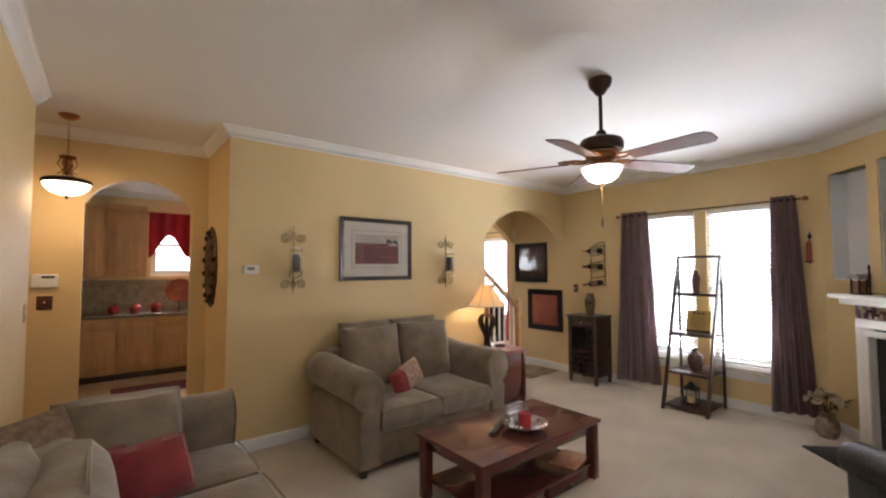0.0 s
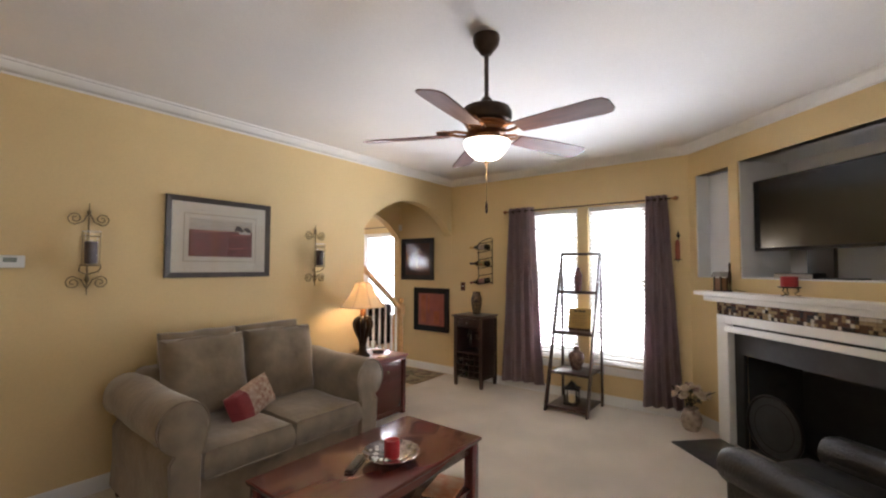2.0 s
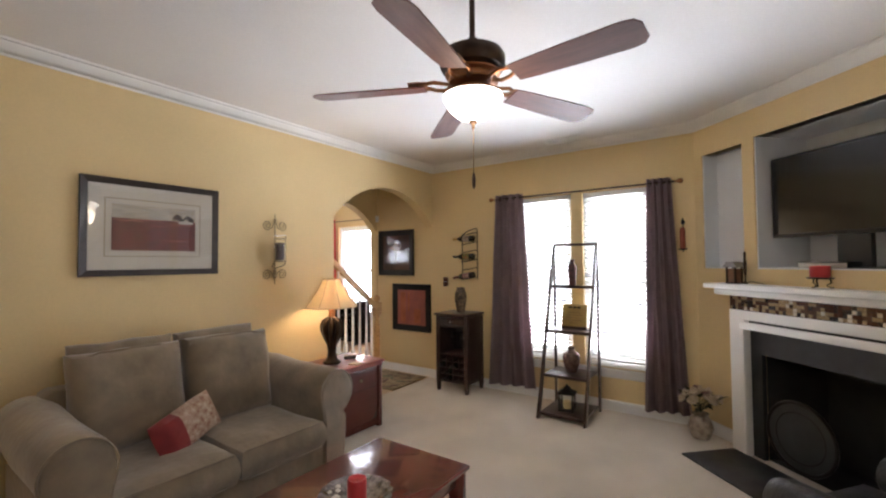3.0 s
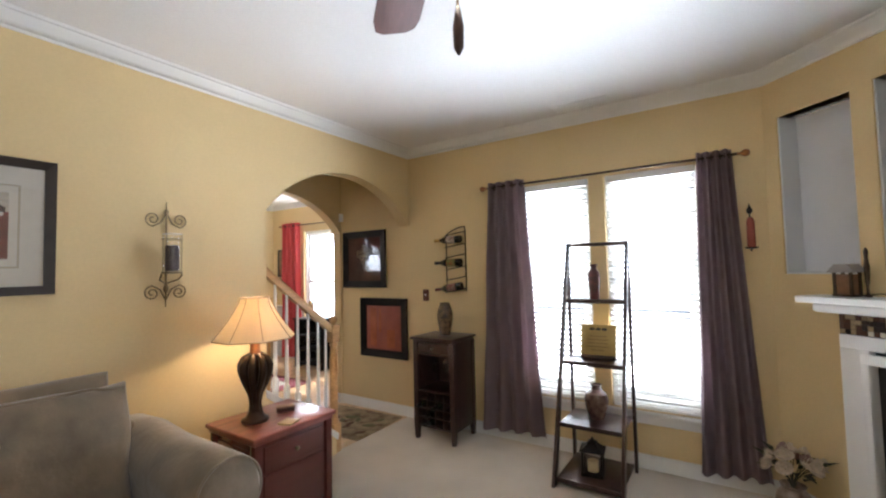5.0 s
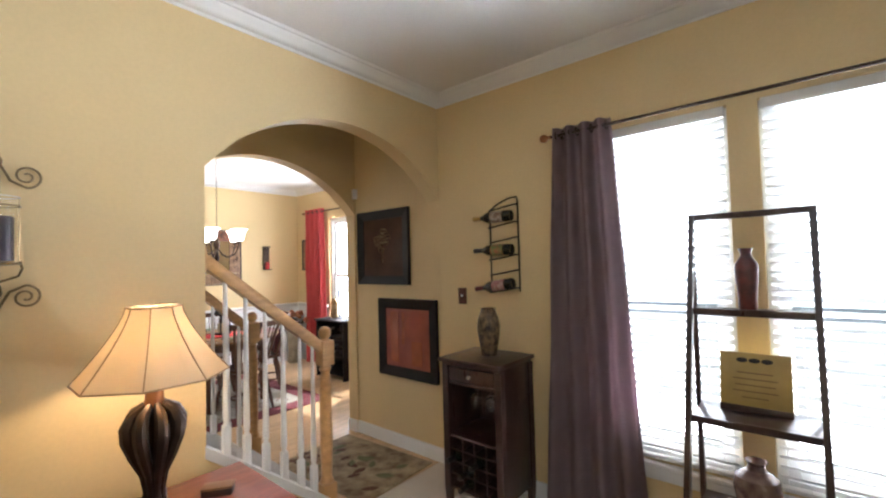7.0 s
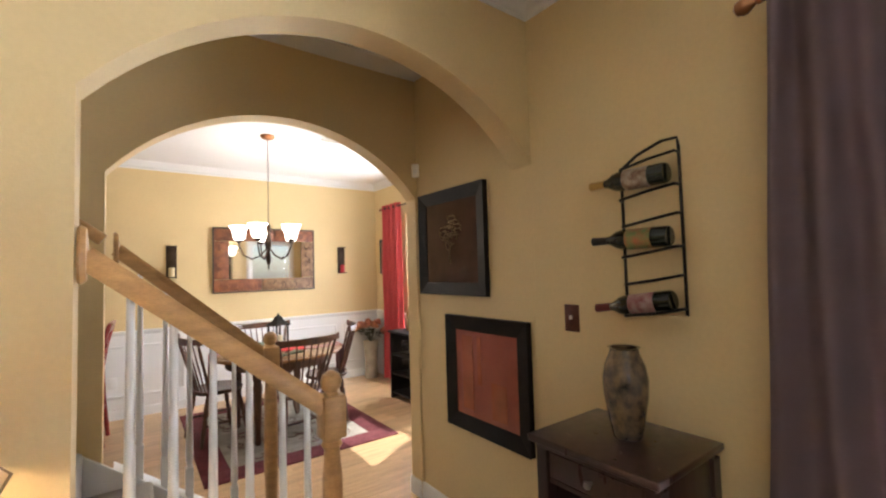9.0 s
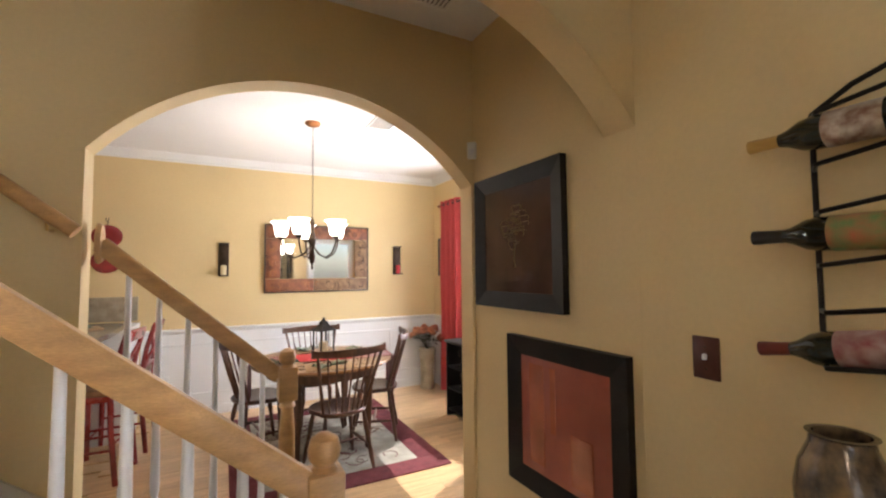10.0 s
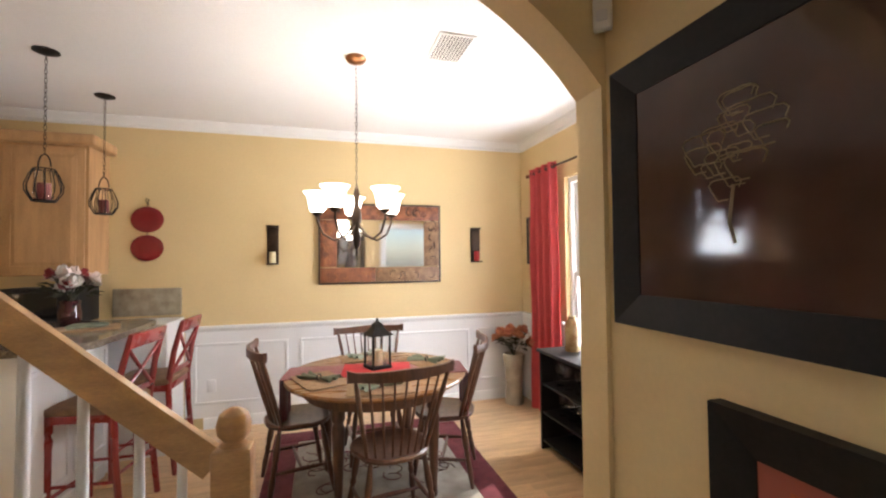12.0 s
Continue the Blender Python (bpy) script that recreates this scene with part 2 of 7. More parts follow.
def lathe(bm, profile, n=24, at=(0, 0, 0), caps=True, ribs=0, depth=0.0):
    """Turned shape from (radius, height) pairs."""
    rings = []
    for r, z in profile:
        rings.append([bm.verts.new((at[0] + r * (1 + depth * math.cos(ribs * 2 * math.pi * j / n)) * math.cos(2 * math.pi * j / n),
                                    at[1] + r * (1 + depth * math.cos(ribs * 2 * math.pi * j / n)) * math.sin(2 * math.pi * j / n), at[2] + z)) for j in range(n)])
    for a, b in zip(rings, rings[1:]):
        for j in range(n):
            bm.faces.new((a[j], a[(j + 1) % n], b[(j + 1) % n], b[j]))
    if caps:
        bm.faces.new(rings[0])
        bm.faces.new(rings[-1])
    return bm


def prism(bm, outline, axis, lo, hi):
    """An outline of pairs pushed along an axis: 'x' takes (y, z), 'y' takes (x, z), 'z' takes (x, y)."""
    def at(p, d):
        return {"x": (d, p[0], p[1]), "y": (p[0], d, p[1]), "z": (p[0], p[1], d)}[axis]
    a, b = [bm.verts.new(at(p, lo)) for p in outline], [bm.verts.new(at(p, hi)) for p in outline]
    bm.faces.new(a)
    bm.faces.new(b)
    for i in range(len(a)):
        j = (i + 1) % len(a)
        bm.faces.new((a[i], a[j], b[j], b[i]))
    return bm


def cushion(bm, w, d, h, puff=0.3, n=10, wobble=0.006, seed=0.0, m=None):
    """A stuffed cushion, w by d by h, centred, with soft corners and a crowned top."""
    grid = {}
    vs = []
    def vert(i, j, k):
        key = (i, j, k)
        if key not in grid:
            u, v, t = 2 * i / n - 1, 2 * j / n - 1, 2 * k / 4 - 1
            fu, fv = (1 - abs(u) ** 5), (1 - abs(v) ** 5)
            thick = (1 - puff) + puff * math.sqrt(max(0, fu * fv))
            rim = 1 - 0.06 * t * t
            p = Vector((u * w / 2 * rim * (1 - 0.03 * v * v * (1 if puff > 0.5 else 0)), v * d / 2 * rim * (1 - 0.03 * u * u * (1 if puff > 0.5 else 0)), t * h / 2 * thick))
            q = Vector((p.x * 5 + seed, p.y * 5 - seed, p.z * 5 + 2 * seed))
            p += wobble * noise.noise_vector(q)
            grid[key] = bm.verts.new(p)
            vs.append(grid[key])
        return grid[key]
    for i in range(n):
        for j in range(n):
            for k in (0, 4):
                bm.faces.new((vert(i, j, k), vert(i + 1, j, k), vert(i + 1, j + 1, k), vert(i, j + 1, k)))
    for i in range(n):
        for k in range(4):
            for j in (0, n):
                bm.faces.new((vert(i, j, k), vert(i + 1, j, k), vert(i + 1, j, k + 1), vert(i, j, k + 1)))
                bm.faces.new((vert(j, i, k), vert(j, i + 1, k), vert(j, i + 1, k + 1), vert(j, i, k + 1)))
    if m:
        bmesh.ops.transform(bm, matrix=m, verts=vs)
    return bm


def sheet(bm, fn, nu, nv, thick=0.0):
    """A grid surface from fn(u, v), with thickness along y or x given by fn's third argument."""
    layers = [[[bm.verts.new(fn(i / nu, j / nv, s)) for j in range(nv + 1)] for i in range(nu + 1)] for s in ((0, 1) if thick else (0,))]
    for g in layers:
        for i in range(nu):
            for j in range(nv):
                bm.faces.new((g[i][j], g[i + 1][j], g[i + 1][j + 1], g[i][j + 1]))
    if thick:
        a, b = layers
        for i in range(nu):
            for j in (0, nv):
                bm.faces.new((a[i][j], a[i + 1][j], b[i + 1][j], b[i][j]))
        for j in range(nv):
            for i in (0, nu):
                bm.faces.new((a[i][j], a[i][j + 1], b[i][j + 1], b[i][j]))
    return bm


def wall_panel(axis, at0, at1, a0, a1, z0, z1, openings=()):
    """A wall between two planes along an axis, with openings (lo, hi, bottom, top, rise): rise > 0 makes a segmental arch over top."""
    bm = B()
    cuts = {a0, a1}
    for lo, hi, b, t, rise in openings:
        k = 28 if rise else 1
        cuts |= {lo + (hi - lo) * i / k for i in range(k + 1)}
    cuts = sorted(c for c in cuts if a0 - 1e-6 <= c <= a1 + 1e-6)

    def P(a, d, z):
        return (a, d, z) if axis == "y" else (d, a, z)

    def top(o, a):
        lo, hi, b, t, rise = o
        if not rise:
            return t
        c, half = (lo + hi) / 2, (hi - lo) / 2
        R = (half * half + rise * rise) / (2 * rise)
        return t + rise - R + math.sqrt(max(0, R * R - (a - c) ** 2))

    def quad(*ps):
        bm.faces.new([bm.verts.new(p) for p in ps])

    for p, q in zip(cuts, cuts[1:]):
        o = next((o for o in openings if o[0] - 1e-6 <= p and q <= o[1] + 1e-6), None)
        spans = [(z0, z0, z1, z1)] if o is None else [s for s in ((z0, z0, o[2], o[2]), (top(o, p), top(o, q), z1, z1)) if s[2] - s[0] > 1e-4]
        for bl, br, tl, tr in spans:
            for d in (at0, at1):
                quad(P(p, d, bl), P(q, d, br), P(q, d, tr), P(p, d, tl))
            quad(P(p, at0, bl), P(q, at0, br), P(q, at1, br), P(p, at1, bl))
            quad(P(p, at0, tl), P(q, at0, tr), P(q, at1, tr), P(p, at1, tl))
    for a in (a0, a1):
        o = next((o for o in openings if abs(o[0] - a) < 1e-6 or abs(o[1] - a) < 1e-6), None)
        for lo, hi in ([(z0, z1)] if o is None else [s for s in ((z0, o[2]), (top(o, a), z1)) if s[1] - s[0] > 1e-4]):
            quad(P(a, at0, lo), P(a, at1, lo), P(a, at1, hi), P(a, at0, hi))
    for o in openings:
        for a in (o[0], o[1]):
            if a0 + 1e-6 < a < a1 - 1e-6:
                quad(P(a, at0, o[2]), P(a, at1, o[2]), P(a, at1, top(o, a)), P(a, at0, top(o, a)))
    bmesh.ops.remove_doubles(bm, verts=bm.verts, dist=1e-5)
    return bm


CROWN_PROFILE = [(0, 0), (0.006, 0), (0.010, 0.012), (0.022, 0.018), (0.032, 0.034), (0.055, 0.055), (0.062, 0.068), (0.074, 0.072), (0.078, 0.085), (0, 0.085)]
BASE_PROFILE = [(0, 0), (0.014, 0), (0.014, 0.085), (0.010, 0.098), (0.004, 0.105), (0, 0.105)]


def moulding(name, profile, path, z, label, material=None):
    """A moulding along a path in plan; the room lies to the right of the path's direction. Corners are mitred."""
    bm = B()
    pts = [Vector(p) for p in path]
    rings = []
    for i, p in enumerate(pts):
        d0 = (p - pts[i - 1]).normalized() if i else None
        d1 = (pts[i + 1] - p).normalized() if i < len(pts) - 1 else None
        d0, d1 = d0 or d1, d1 or d0
        n0, n1 = Vector((d0.y, -d0.x)), Vector((d1.y, -d1.x))
        mn = (n0 + n1) / max(0.2, 1 + n0.dot(n1))
        rings.append([bm.verts.new((p.x + mn.x * o, p.y + mn.y * o, z + h)) for o, h in profile])
    for a, b in zip(rings, rings[1:]):
        for j in range(len(profile)):
            k = (j + 1) % len(profile)
            bm.faces.new((a[j], a[k], b[k], b[j]))
    bm.faces.new(rings[0])
    bm.faces.new(rings[-1])
    return structure(name, bm, material or WHITE, label)


# ---- structure ----
# floors
structure("floor_living", box(B(), (-1.7, SW - 0.12, -0.12), (EW, 4.03, 0)), CARPET, "cream cut-pile carpet over the living room")
structure("floor_base", box(B(), (-1.7, 4.03, -0.12), (DE, DN, -0.012)), OAKF, "light oak strip floor of hall and dining room")

# ceilings
structure("ceiling_living", box(B(), (-1.75, SW - 0.12, CEIL), (EW + 0.12, NW + 0.11, CEIL + 0.15)), CEILM, "matt off-white painted ceiling")
structure("ceiling_dining", box(B(), (-1.75, NW + 0.11, CEIL), (DE + 0.12, DN + 0.12, CEIL + 0.15)), CEILM, "matt off-white painted ceiling")

# living room walls
ARCH1 = (4.005, EW - 0.001, 0.0, 1.982, 0.40)
structure("wall_north", wall_panel("y", NW, NW + 0.13, KX, EW, 0, CEIL, [ARCH1]), WALL, "golden yellow painted wall with an arched opening")
WIN = (1.45, 2.64, 0.425, 2.235)
MUL = (2.0, 2.122)
structure("wall_east", wall_panel("x", EW, EW + 0.14, 0.9, 5.02, 0, CEIL, [(1.36, MUL[0], WIN[2], WIN[3], 0), (MUL[1], 2.73, WIN[2], WIN[3], 0)]), WALL, "golden yellow painted wall with a double window")
structure("wall_west", wall_panel("x", WW - 0.12, WW, SW, 4.06, 0, CEIL), WALL, "golden yellow painted wall")
structure("wall_south", wall_panel("y", SW - 0.12, SW, WW - 0.12, 4.1, 0, CEIL, [(0.8, 2.4, 0.7, 2.2, 0)]), WALL, "golden yellow painted wall")
# foyer and kitchen
structure("wall_foyer_east", wall_panel("x", KX, KX + 0.12, NW + 0.13, 4.9, 0, CEIL), WALL, "golden yellow painted return wall")
KARCH = (0.015, 0.84, 0.0, 2.15, 0.25)
structure("wall_kitchen_arch", wall_panel("y", 4.9, 5.02, -1.7, 2.5, 0, CEIL, [KARCH]), WALL, "golden yellow wall with an arched kitchen doorway")
structure("wall_foyer_west", wall_panel("x", -1.82, -1.7, 3.94, DN, 0, CEIL), WALL, "golden yellow painted wall")
structure("wall_foyer_south", wall_panel("y", 3.94, 4.06, -1.7, WW - 0.12, 0, CEIL), WALL, "golden yellow painted wall")
# stairs and dining room
ARCH2 = (4.022, 5.665, 0.0, 1.97, 0.395)
structure("wall_stair_arch", wall_panel("y", AW0, AW1, 2.5, EW + 0.14, 0, CEIL, [ARCH2]), WALL, "golden yellow wall with an arched opening to the dining room")
structure("wall_stair_west", wall_panel("x", 2.5, 2.62, NW + 0.13, AW0, 0, CEIL), WALL, "golden yellow wall closing the stair")
structure("wall_dining_south", wall_panel("y", AW0, AW1, EW + 0.14, DE, 0, CEIL, [(5.92, 6.78, 0.02, 2.15, 0)]), WALL, "golden yellow painted wall")
KWIN = (0.75, 1.75, 1.45, 2.45)
structure("wall_dining_north", wall_panel("y", DN, DN + 0.14, -1.7, DE, 0, CEIL, [(KWIN[0], KWIN[1], KWIN[2], KWIN[3], 0)]), WALL, "warm yellow painted wall above white wainscot")
DWIN = (6.35, 7.45, 0.45, 2.25)
structure("wall_dining_east", wall_panel("x", DE, DE + 0.14, AW0, DN + 0.14, 0, CEIL, [(*DWIN, 0)]), WALL, "warm yellow painted wall with a tall window")

# diagonal fireplace wall: local x runs along the wall, local -y into the room
FC = Vector((EW, 0.965, 0))
FM = pose(FC.x, FC.y, 0, 0, 0, 225)          # local +x goes from the east corner to the south corner, local -y into the room
FL = 2.50
def diag(bm):
    bmesh.ops.transform(bm, matrix=FM, verts=bm.verts)
    return bm


NZ0, NZ1 = 1.44, 2.45
structure("wall_fireplace_lower", diag(wall_panel("y", 0, 0.10, 0, FL, 0, 1.2, [(0.672, FL - 0.672, 0.0, 0.79, 0)])), WALL, "golden yellow diagonal chimney wall")
structure("wall_fireplace_upper", diag(wall_panel("y", 0, 0.10, 0, FL, 1.2, CEIL, [(0.09, 0.51, 1.44, NZ1, 0), (0.615, FL - 0.615, NZ0, NZ1 + 0.02, 0), (FL - 0.51, FL - 0.09, 1.44, NZ1, 0)])), WALL, "golden yellow chimney wall with recessed niches")
for i, (u0, u1, z0, z1, dep) in enumerate(((0.09, 0.51, 1.44, NZ1, 0.16), (0.615, FL - 0.615, NZ0, NZ1 + 0.02, 0.50), (FL - 0.51, FL - 0.09, 1.44, NZ1, 0.16))):
    bm = B()
    y0 = 0.012
    for q in (((u0, y0, z0), (u1, y0, z0), (u1, dep, z0), (u0, dep, z0)), ((u0, y0, z1), (u1, y0, z1), (u1, dep, z1), (u0, dep, z1)),
              ((u0, y0, z0), (u0, dep, z0), (u0, dep, z1), (u0, y0, z1)), ((u1, y0, z0), (u1, dep, z0), (u1, dep, z1), (u1, y0, z1)),
              ((u0, dep, z0), (u1, dep, z0), (u1, dep, z1), (u0, dep, z1))):
        c = Vector(((u0 + u1) / 2, 0.2, (z0 + z1) / 2))
        bm.faces.new([bm.verts.new(p) for p in q])
    bmesh.ops.remove_doubles(bm, verts=bm.verts, dist=1e-5)
    bmesh.ops.solidify(bm, geom=bm.faces[:], thickness=-0.01)
    structure("niche_lining", diag(bm), NICHE, "white painted lining of a wall niche")

KPATH = [(-1.7, 4.9), (KX, 4.9), (KX, NW), (EW, NW), (EW, FC.y), (FC.x - FL * math.sqrt(0.5), SW), (WW, SW), (WW, 4.06)]
moulding("trim_crown_living", CROWN_PROFILE, KPATH, CEIL - CROWN, "white crown moulding")
moulding("trim_crown_dining", CROWN_PROFILE, [(-1.7, 5.02), (-1.7, DN), (DE, DN), (DE, AW1), (4.09, AW1)], CEIL - CROWN, "white crown moulding")
moulding("baseboard_north", BASE_PROFILE, [(KX, 4.9), (KX, NW), (4.0, NW)], 0, "white painted baseboard")
moulding("baseboard_east", BASE_PROFILE, [(EW, AW0), (EW, FC.y)], 0, "white painted baseboard")
moulding("baseboard_fireplace", BASE_PROFILE, [(EW, FC.y), (EW - 0.30, FC.y - 0.30)], 0, "white painted baseboard")
moulding("baseboard_south", BASE_PROFILE, [(3.9, SW), (WW, SW), (WW, 4.06)], 0, "white painted baseboard")
moulding("baseboard_stair", BASE_PROFILE, [(5.665, AW1), (5.665, AW0 + 0.002)], 0, "white painted baseboard")
moulding("baseboard_dining", BASE_PROFILE, [(3.9, DN), (DE, DN), (DE, AW1), (5.68, AW1)], 0, "white painted baseboard")

# outside
structure("ground", box(B(), (-60, -60, -0.55), (80, 80, -0.45)), mat("lawn", (0.36, 0.365, 0.32), 0.9, vary=0.4, scale=3, grain=0.3, grain_scale=60), "pale sunlit dry ground outside the windows")


# flat panel; its own glow stands in for daylight on the hazy distance
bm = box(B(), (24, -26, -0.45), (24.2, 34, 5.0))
structure("backdrop", bm, mat("glowing_distance", (0.62, 0.66, 0.66), 0.9, scale=0.5, color2=(0.34, 0.38, 0.34), grain=0.3, grain_scale=2.5, emit=0.9), "plain glowing panel standing in for pale hazy houses and trees")


# ---- windows ----
def window_unit(name, axis, at, lo, hi, z0, z1, blind, label):
    """A sash window in a wall opening: frame, sashes, panes and a slatted blind. axis 'x' stands in an east wall, 'y' in a north wall."""
    m = pose(at, lo, 0, 0, 0, 90) if axis == "x" else pose(hi, at, 0, 0, 0, 180)
    w = hi - lo
    ob = thing(name, m, label, "window", "", "structure")
    # local x along the opening, local y towards the room when positive
    bm = B()
    for a, b in (((0, -0.12, z0), (0.04, -0.04, z1)), ((w - 0.04, -0.12, z0), (w, -0.04, z1)), ((0.04, -0.12, z1 - 0.05), (w - 0.04, -0.04, z1)), ((0.04, -0.12, z0), (w - 0.04, -0.04, z0 + 0.05))):
        box(bm, a, b, 0.004, seg=1)
    part("window_frame", bm, WHITE, ob)
    zm = (z0 + z1) / 2
    for k, (s0, s1, y) in enumerate(((z0 + 0.05, zm + 0.03, -0.075), (zm - 0.015, z1 - 0.05, -0.10))):
        bm = B()
        for a, b in (((0.04, y - 0.015, s0), (0.085, y + 0.015, s1)), ((w - 0.085, y - 0.015, s0), (w - 0.04, y + 0.015, s1)), ((0.085, y - 0.015, s0), (w - 0.085, y + 0.015, s0 + 0.05)), ((0.085, y - 0.015, s1 - 0.04), (w - 0.085, y + 0.015, s1))):
            box(bm, a, b, 0.003, seg=1)
        sash = part("sash", bm, WHITE, ob)
        pane = part("pane", box(B(), (0.085, y - 0.003, s0 + 0.05), (w - 0.085, y + 0.003, s1 - 0.04)), GLASS, sash, "clear window pane", False)
        pane.visible_shadow = False
    if blind:
        part("blind_headrail", box(B(), (0.012, -0.035, z1 - 0.055), (w - 0.012, 0.012, z1 - 0.004), 0.004), WHITE, ob, "white blind headrail")
        first = None
        zz = z1 - 0.085
        while zz > z0 + 0.05:
            mm = pose(w / 2, -0.01, zz, blind, 0, 0)
            if first is None:
                first = part("slat", box(B(), (-w / 2 + 0.015, -0.024, -0.0013), (w / 2 - 0.015, 0.024, 0.0013)), WHITE, ob, "", False)
                first.matrix_basis = mm
            else:
                share("slat", first, ob, mm)
            zz -= 0.0435
        part("blind_bottom_rail", box(B(), (0.015, -0.03, z0 + 0.012), (w - 0.015, 0.012, z0 + 0.03), 0.003), WHITE, ob)
        bm = B()
        for xx in (0.12, w - 0.12):
            tube(bm, [(xx, 0.016, z0 + 0.03), (xx, 0.016, z1 - 0.05)], 0.0012, 5)
        part("blind_cords", bm, WHITE, ob)
    return ob


window_unit("window_1", "x", EW, MUL[1], 2.73, WIN[2], WIN[3], 34, "white sash window with open slatted blind")
window_unit("window_2", "x", EW, 1.36, MUL[0], WIN[2], WIN[3], 34, "white sash window with open slatted blind")
bm = box(B(), (EW - 0.035, 1.30, WIN[2] - 0.028), (EW + 0.10, 2.77, WIN[2] - 0.002), 0.006)
box(bm, (EW - 0.014, 1.33, WIN[2] - 0.095), (EW - 0.001, 2.74, WIN[2] - 0.028), 0.004)
structure("trim_window_sill", bm, WHITE, "white painted window sill and apron")
window_unit("window_3", "x", DE, DWIN[0], DWIN[1], DWIN[2], DWIN[3], 0, "tall white sash window in the dining room")
window_unit("window_6", "y", AW1 - 0.01, 5.92, 6.78, 0.02, 2.15, 0, "tall white glazed garden door in the dining room")
window_unit("window_4", "y", DN, KWIN[0], KWIN[1], KWIN[2], KWIN[3], 0, "white kitchen window")
# never in view; added to go with the south fill lamp
window_unit("unseen_fill_window", "y", SW - 0.12, 0.8, 2.4, 0.7, 2.2, 0, "unseen white sash window added behind the walk for the fill light")


# ---- curtains ----
def curtain(name, top, bottom, z0, z1, folds, material, label, amp=0.035, axis_x=EW - 0.085):
    """A hanging panel; top and bottom are (y0, y1) spans, fuller at the foot."""
    ob = thing(name, pose(axis_x, (bottom[0] + bottom[1]) / 2, z0), label, "curtain")
    oy = (bottom[0] + bottom[1]) / 2

    def fn(u, v, s):
        k = v ** 0.8
        y0 = bottom[0] + (top[0] - bottom[0]) * k
        y1 = bottom[1] + (top[1] - bottom[1]) * k
        y = y0 + (y1 - y0) * u
        a = amp * (1 - 0.35 * v)
        x = a * math.sin(2 * math.pi * folds * u + 0.7 * math.sin(3 * u + 2 * v)) + 0.012 * noise.noise((u * 6, v * 4, folds))
        return (x + 0.003 * s, y - oy + 0.008 * noise.noise((u * 9, v * 3, 4)), (z1 - z0) * v + 0.012 * math.sin(5 * u) * (1 - v))
    part("panel", sheet(B(), fn, folds * 14, 26, 0.003), material, ob)
    n = folds * 2
    for i in range(n):
        u = (i + 0.5) / n
        yy = top[0] + (top[1] - top[0]) * u - oy
        bm = tube(B(), [(0.022 * math.cos(a), yy, z1 - z0 - 0.045 + 0.022 * math.sin(a)) for a in [k * math.pi / 6 for k in range(12)]], 0.004, 6, closed=True)
        part("grommet", bm, BRONZE, ob, "bronze grommet ring")
    return ob


def rod(name, y0, y1, z, x, wall_x, label, finial=0.024):
    ob = thing(name, pose(x, (y0 + y1) / 2, z), label, "curtain rod")
    h = (y1 - y0) / 2
    part("pole", tube(B(), [(0, -h, 0), (0, h, 0)], 0.009, 10), BRONZE, ob)
    for s in (-1, 1):
        bm = lathe(B(), [(0.004, 0), (0.011, 0.002), (0.011, 0.012), (0.007, 0.016), (finial, 0.04), (finial * 1.05, 0.05), (finial * 0.8, 0.066), (0.003, 0.075)], 14)
        bmesh.ops.transform(bm, matrix=pose(0, s * h, 0, -90 * s, 0, 0), verts=bm.verts)
        part("finial", bm, COPPER, ob, "turned bronze finial")
        bm = tube(B(), [(wall_x - x, s * (h - 0.06), -0.02), (0.01, s * (h - 0.06), -0.02), (0, s * (h - 0.06), -0.008)], 0.006, 8)
        box(bm, (wall_x - x - 0.006, s * (h - 0.06) - 0.014, -0.055), (wall_x - x - 0.001, s * (h - 0.06) + 0.014, 0.015), 0.002)
        part("bracket", bm, BRONZE, ob)
    return ob


rod("curtain_rod", 1.12, 3.00, 2.247, EW - 0.085, EW, "thin dark bronze curtain rod with ball finials")
curtain("curtain", (2.65, 2.985), (2.515, 3.11), 0.095, 2.29, 4, CURT, "mauve-brown grommet curtain hanging beside the window")
curtain("curtain", (1.15, 1.355), (1.02, 1.415), 0.095, 2.29, 4, CURT, "mauve-brown grommet curtain hanging beside the window")


# ---- fireplace ----
fire = thing("fireplace", FM, "white fireplace mantel with black slate surround and mosaic band", "fireplace")
L0, L1 = 0.445, FL - 0.445
part("mantel_shelf", box(box(B(), (0.31, -0.215, 1.285), (FL - 0.31, -0.002, 1.322), 0.008), (0.36, -0.165, 1.232), (FL - 0.36, -0.002, 1.285), 0.02, seg=3), WHITE, fire, "white painted mantel shelf with a rounded bed moulding")
part("frieze", box(B(), (L0, -0.095, 1.045), (L1, -0.002, 1.117), 0.003), WHITE, fire)
part("frieze_top", box(B(), (L0, -0.085, 1.117), (L1, -0.002, 1.232)), FIREBOX, fire)
for u in (L0, L1 - 0.135):
    bm = box(B(), (u, -0.095, 0), (u + 0.135, -0.002, 1.045), 0.003)
    box(bm, (u + 0.10 if u < 1 else u - 0.0, -0.105, 0), (u + 0.135 if u < 1 else u + 0.035, -0.095, 1.03), 0.004)
    part("pilaster", bm, WHITE, fire, "white moulded pilaster")
    part("side_tile_strip", box(B(), (u - 0.012 if u < 1 else u + 0.135, -0.05, 0), (u if u < 1 else u + 0.147, -0.002, 1.2)), mat("strip_tile", (0.10, 0.06, 0.035), 0.3, scale=60, color2=(0.4, 0.3, 0.18)), fire, "thin brown mosaic edge strip")
part("lintel_moulding", box(B(), (L0 + 0.10, -0.108, 0.975), (L1 - 0.10, -0.095, 1.03), 0.006), WHITE, fire)
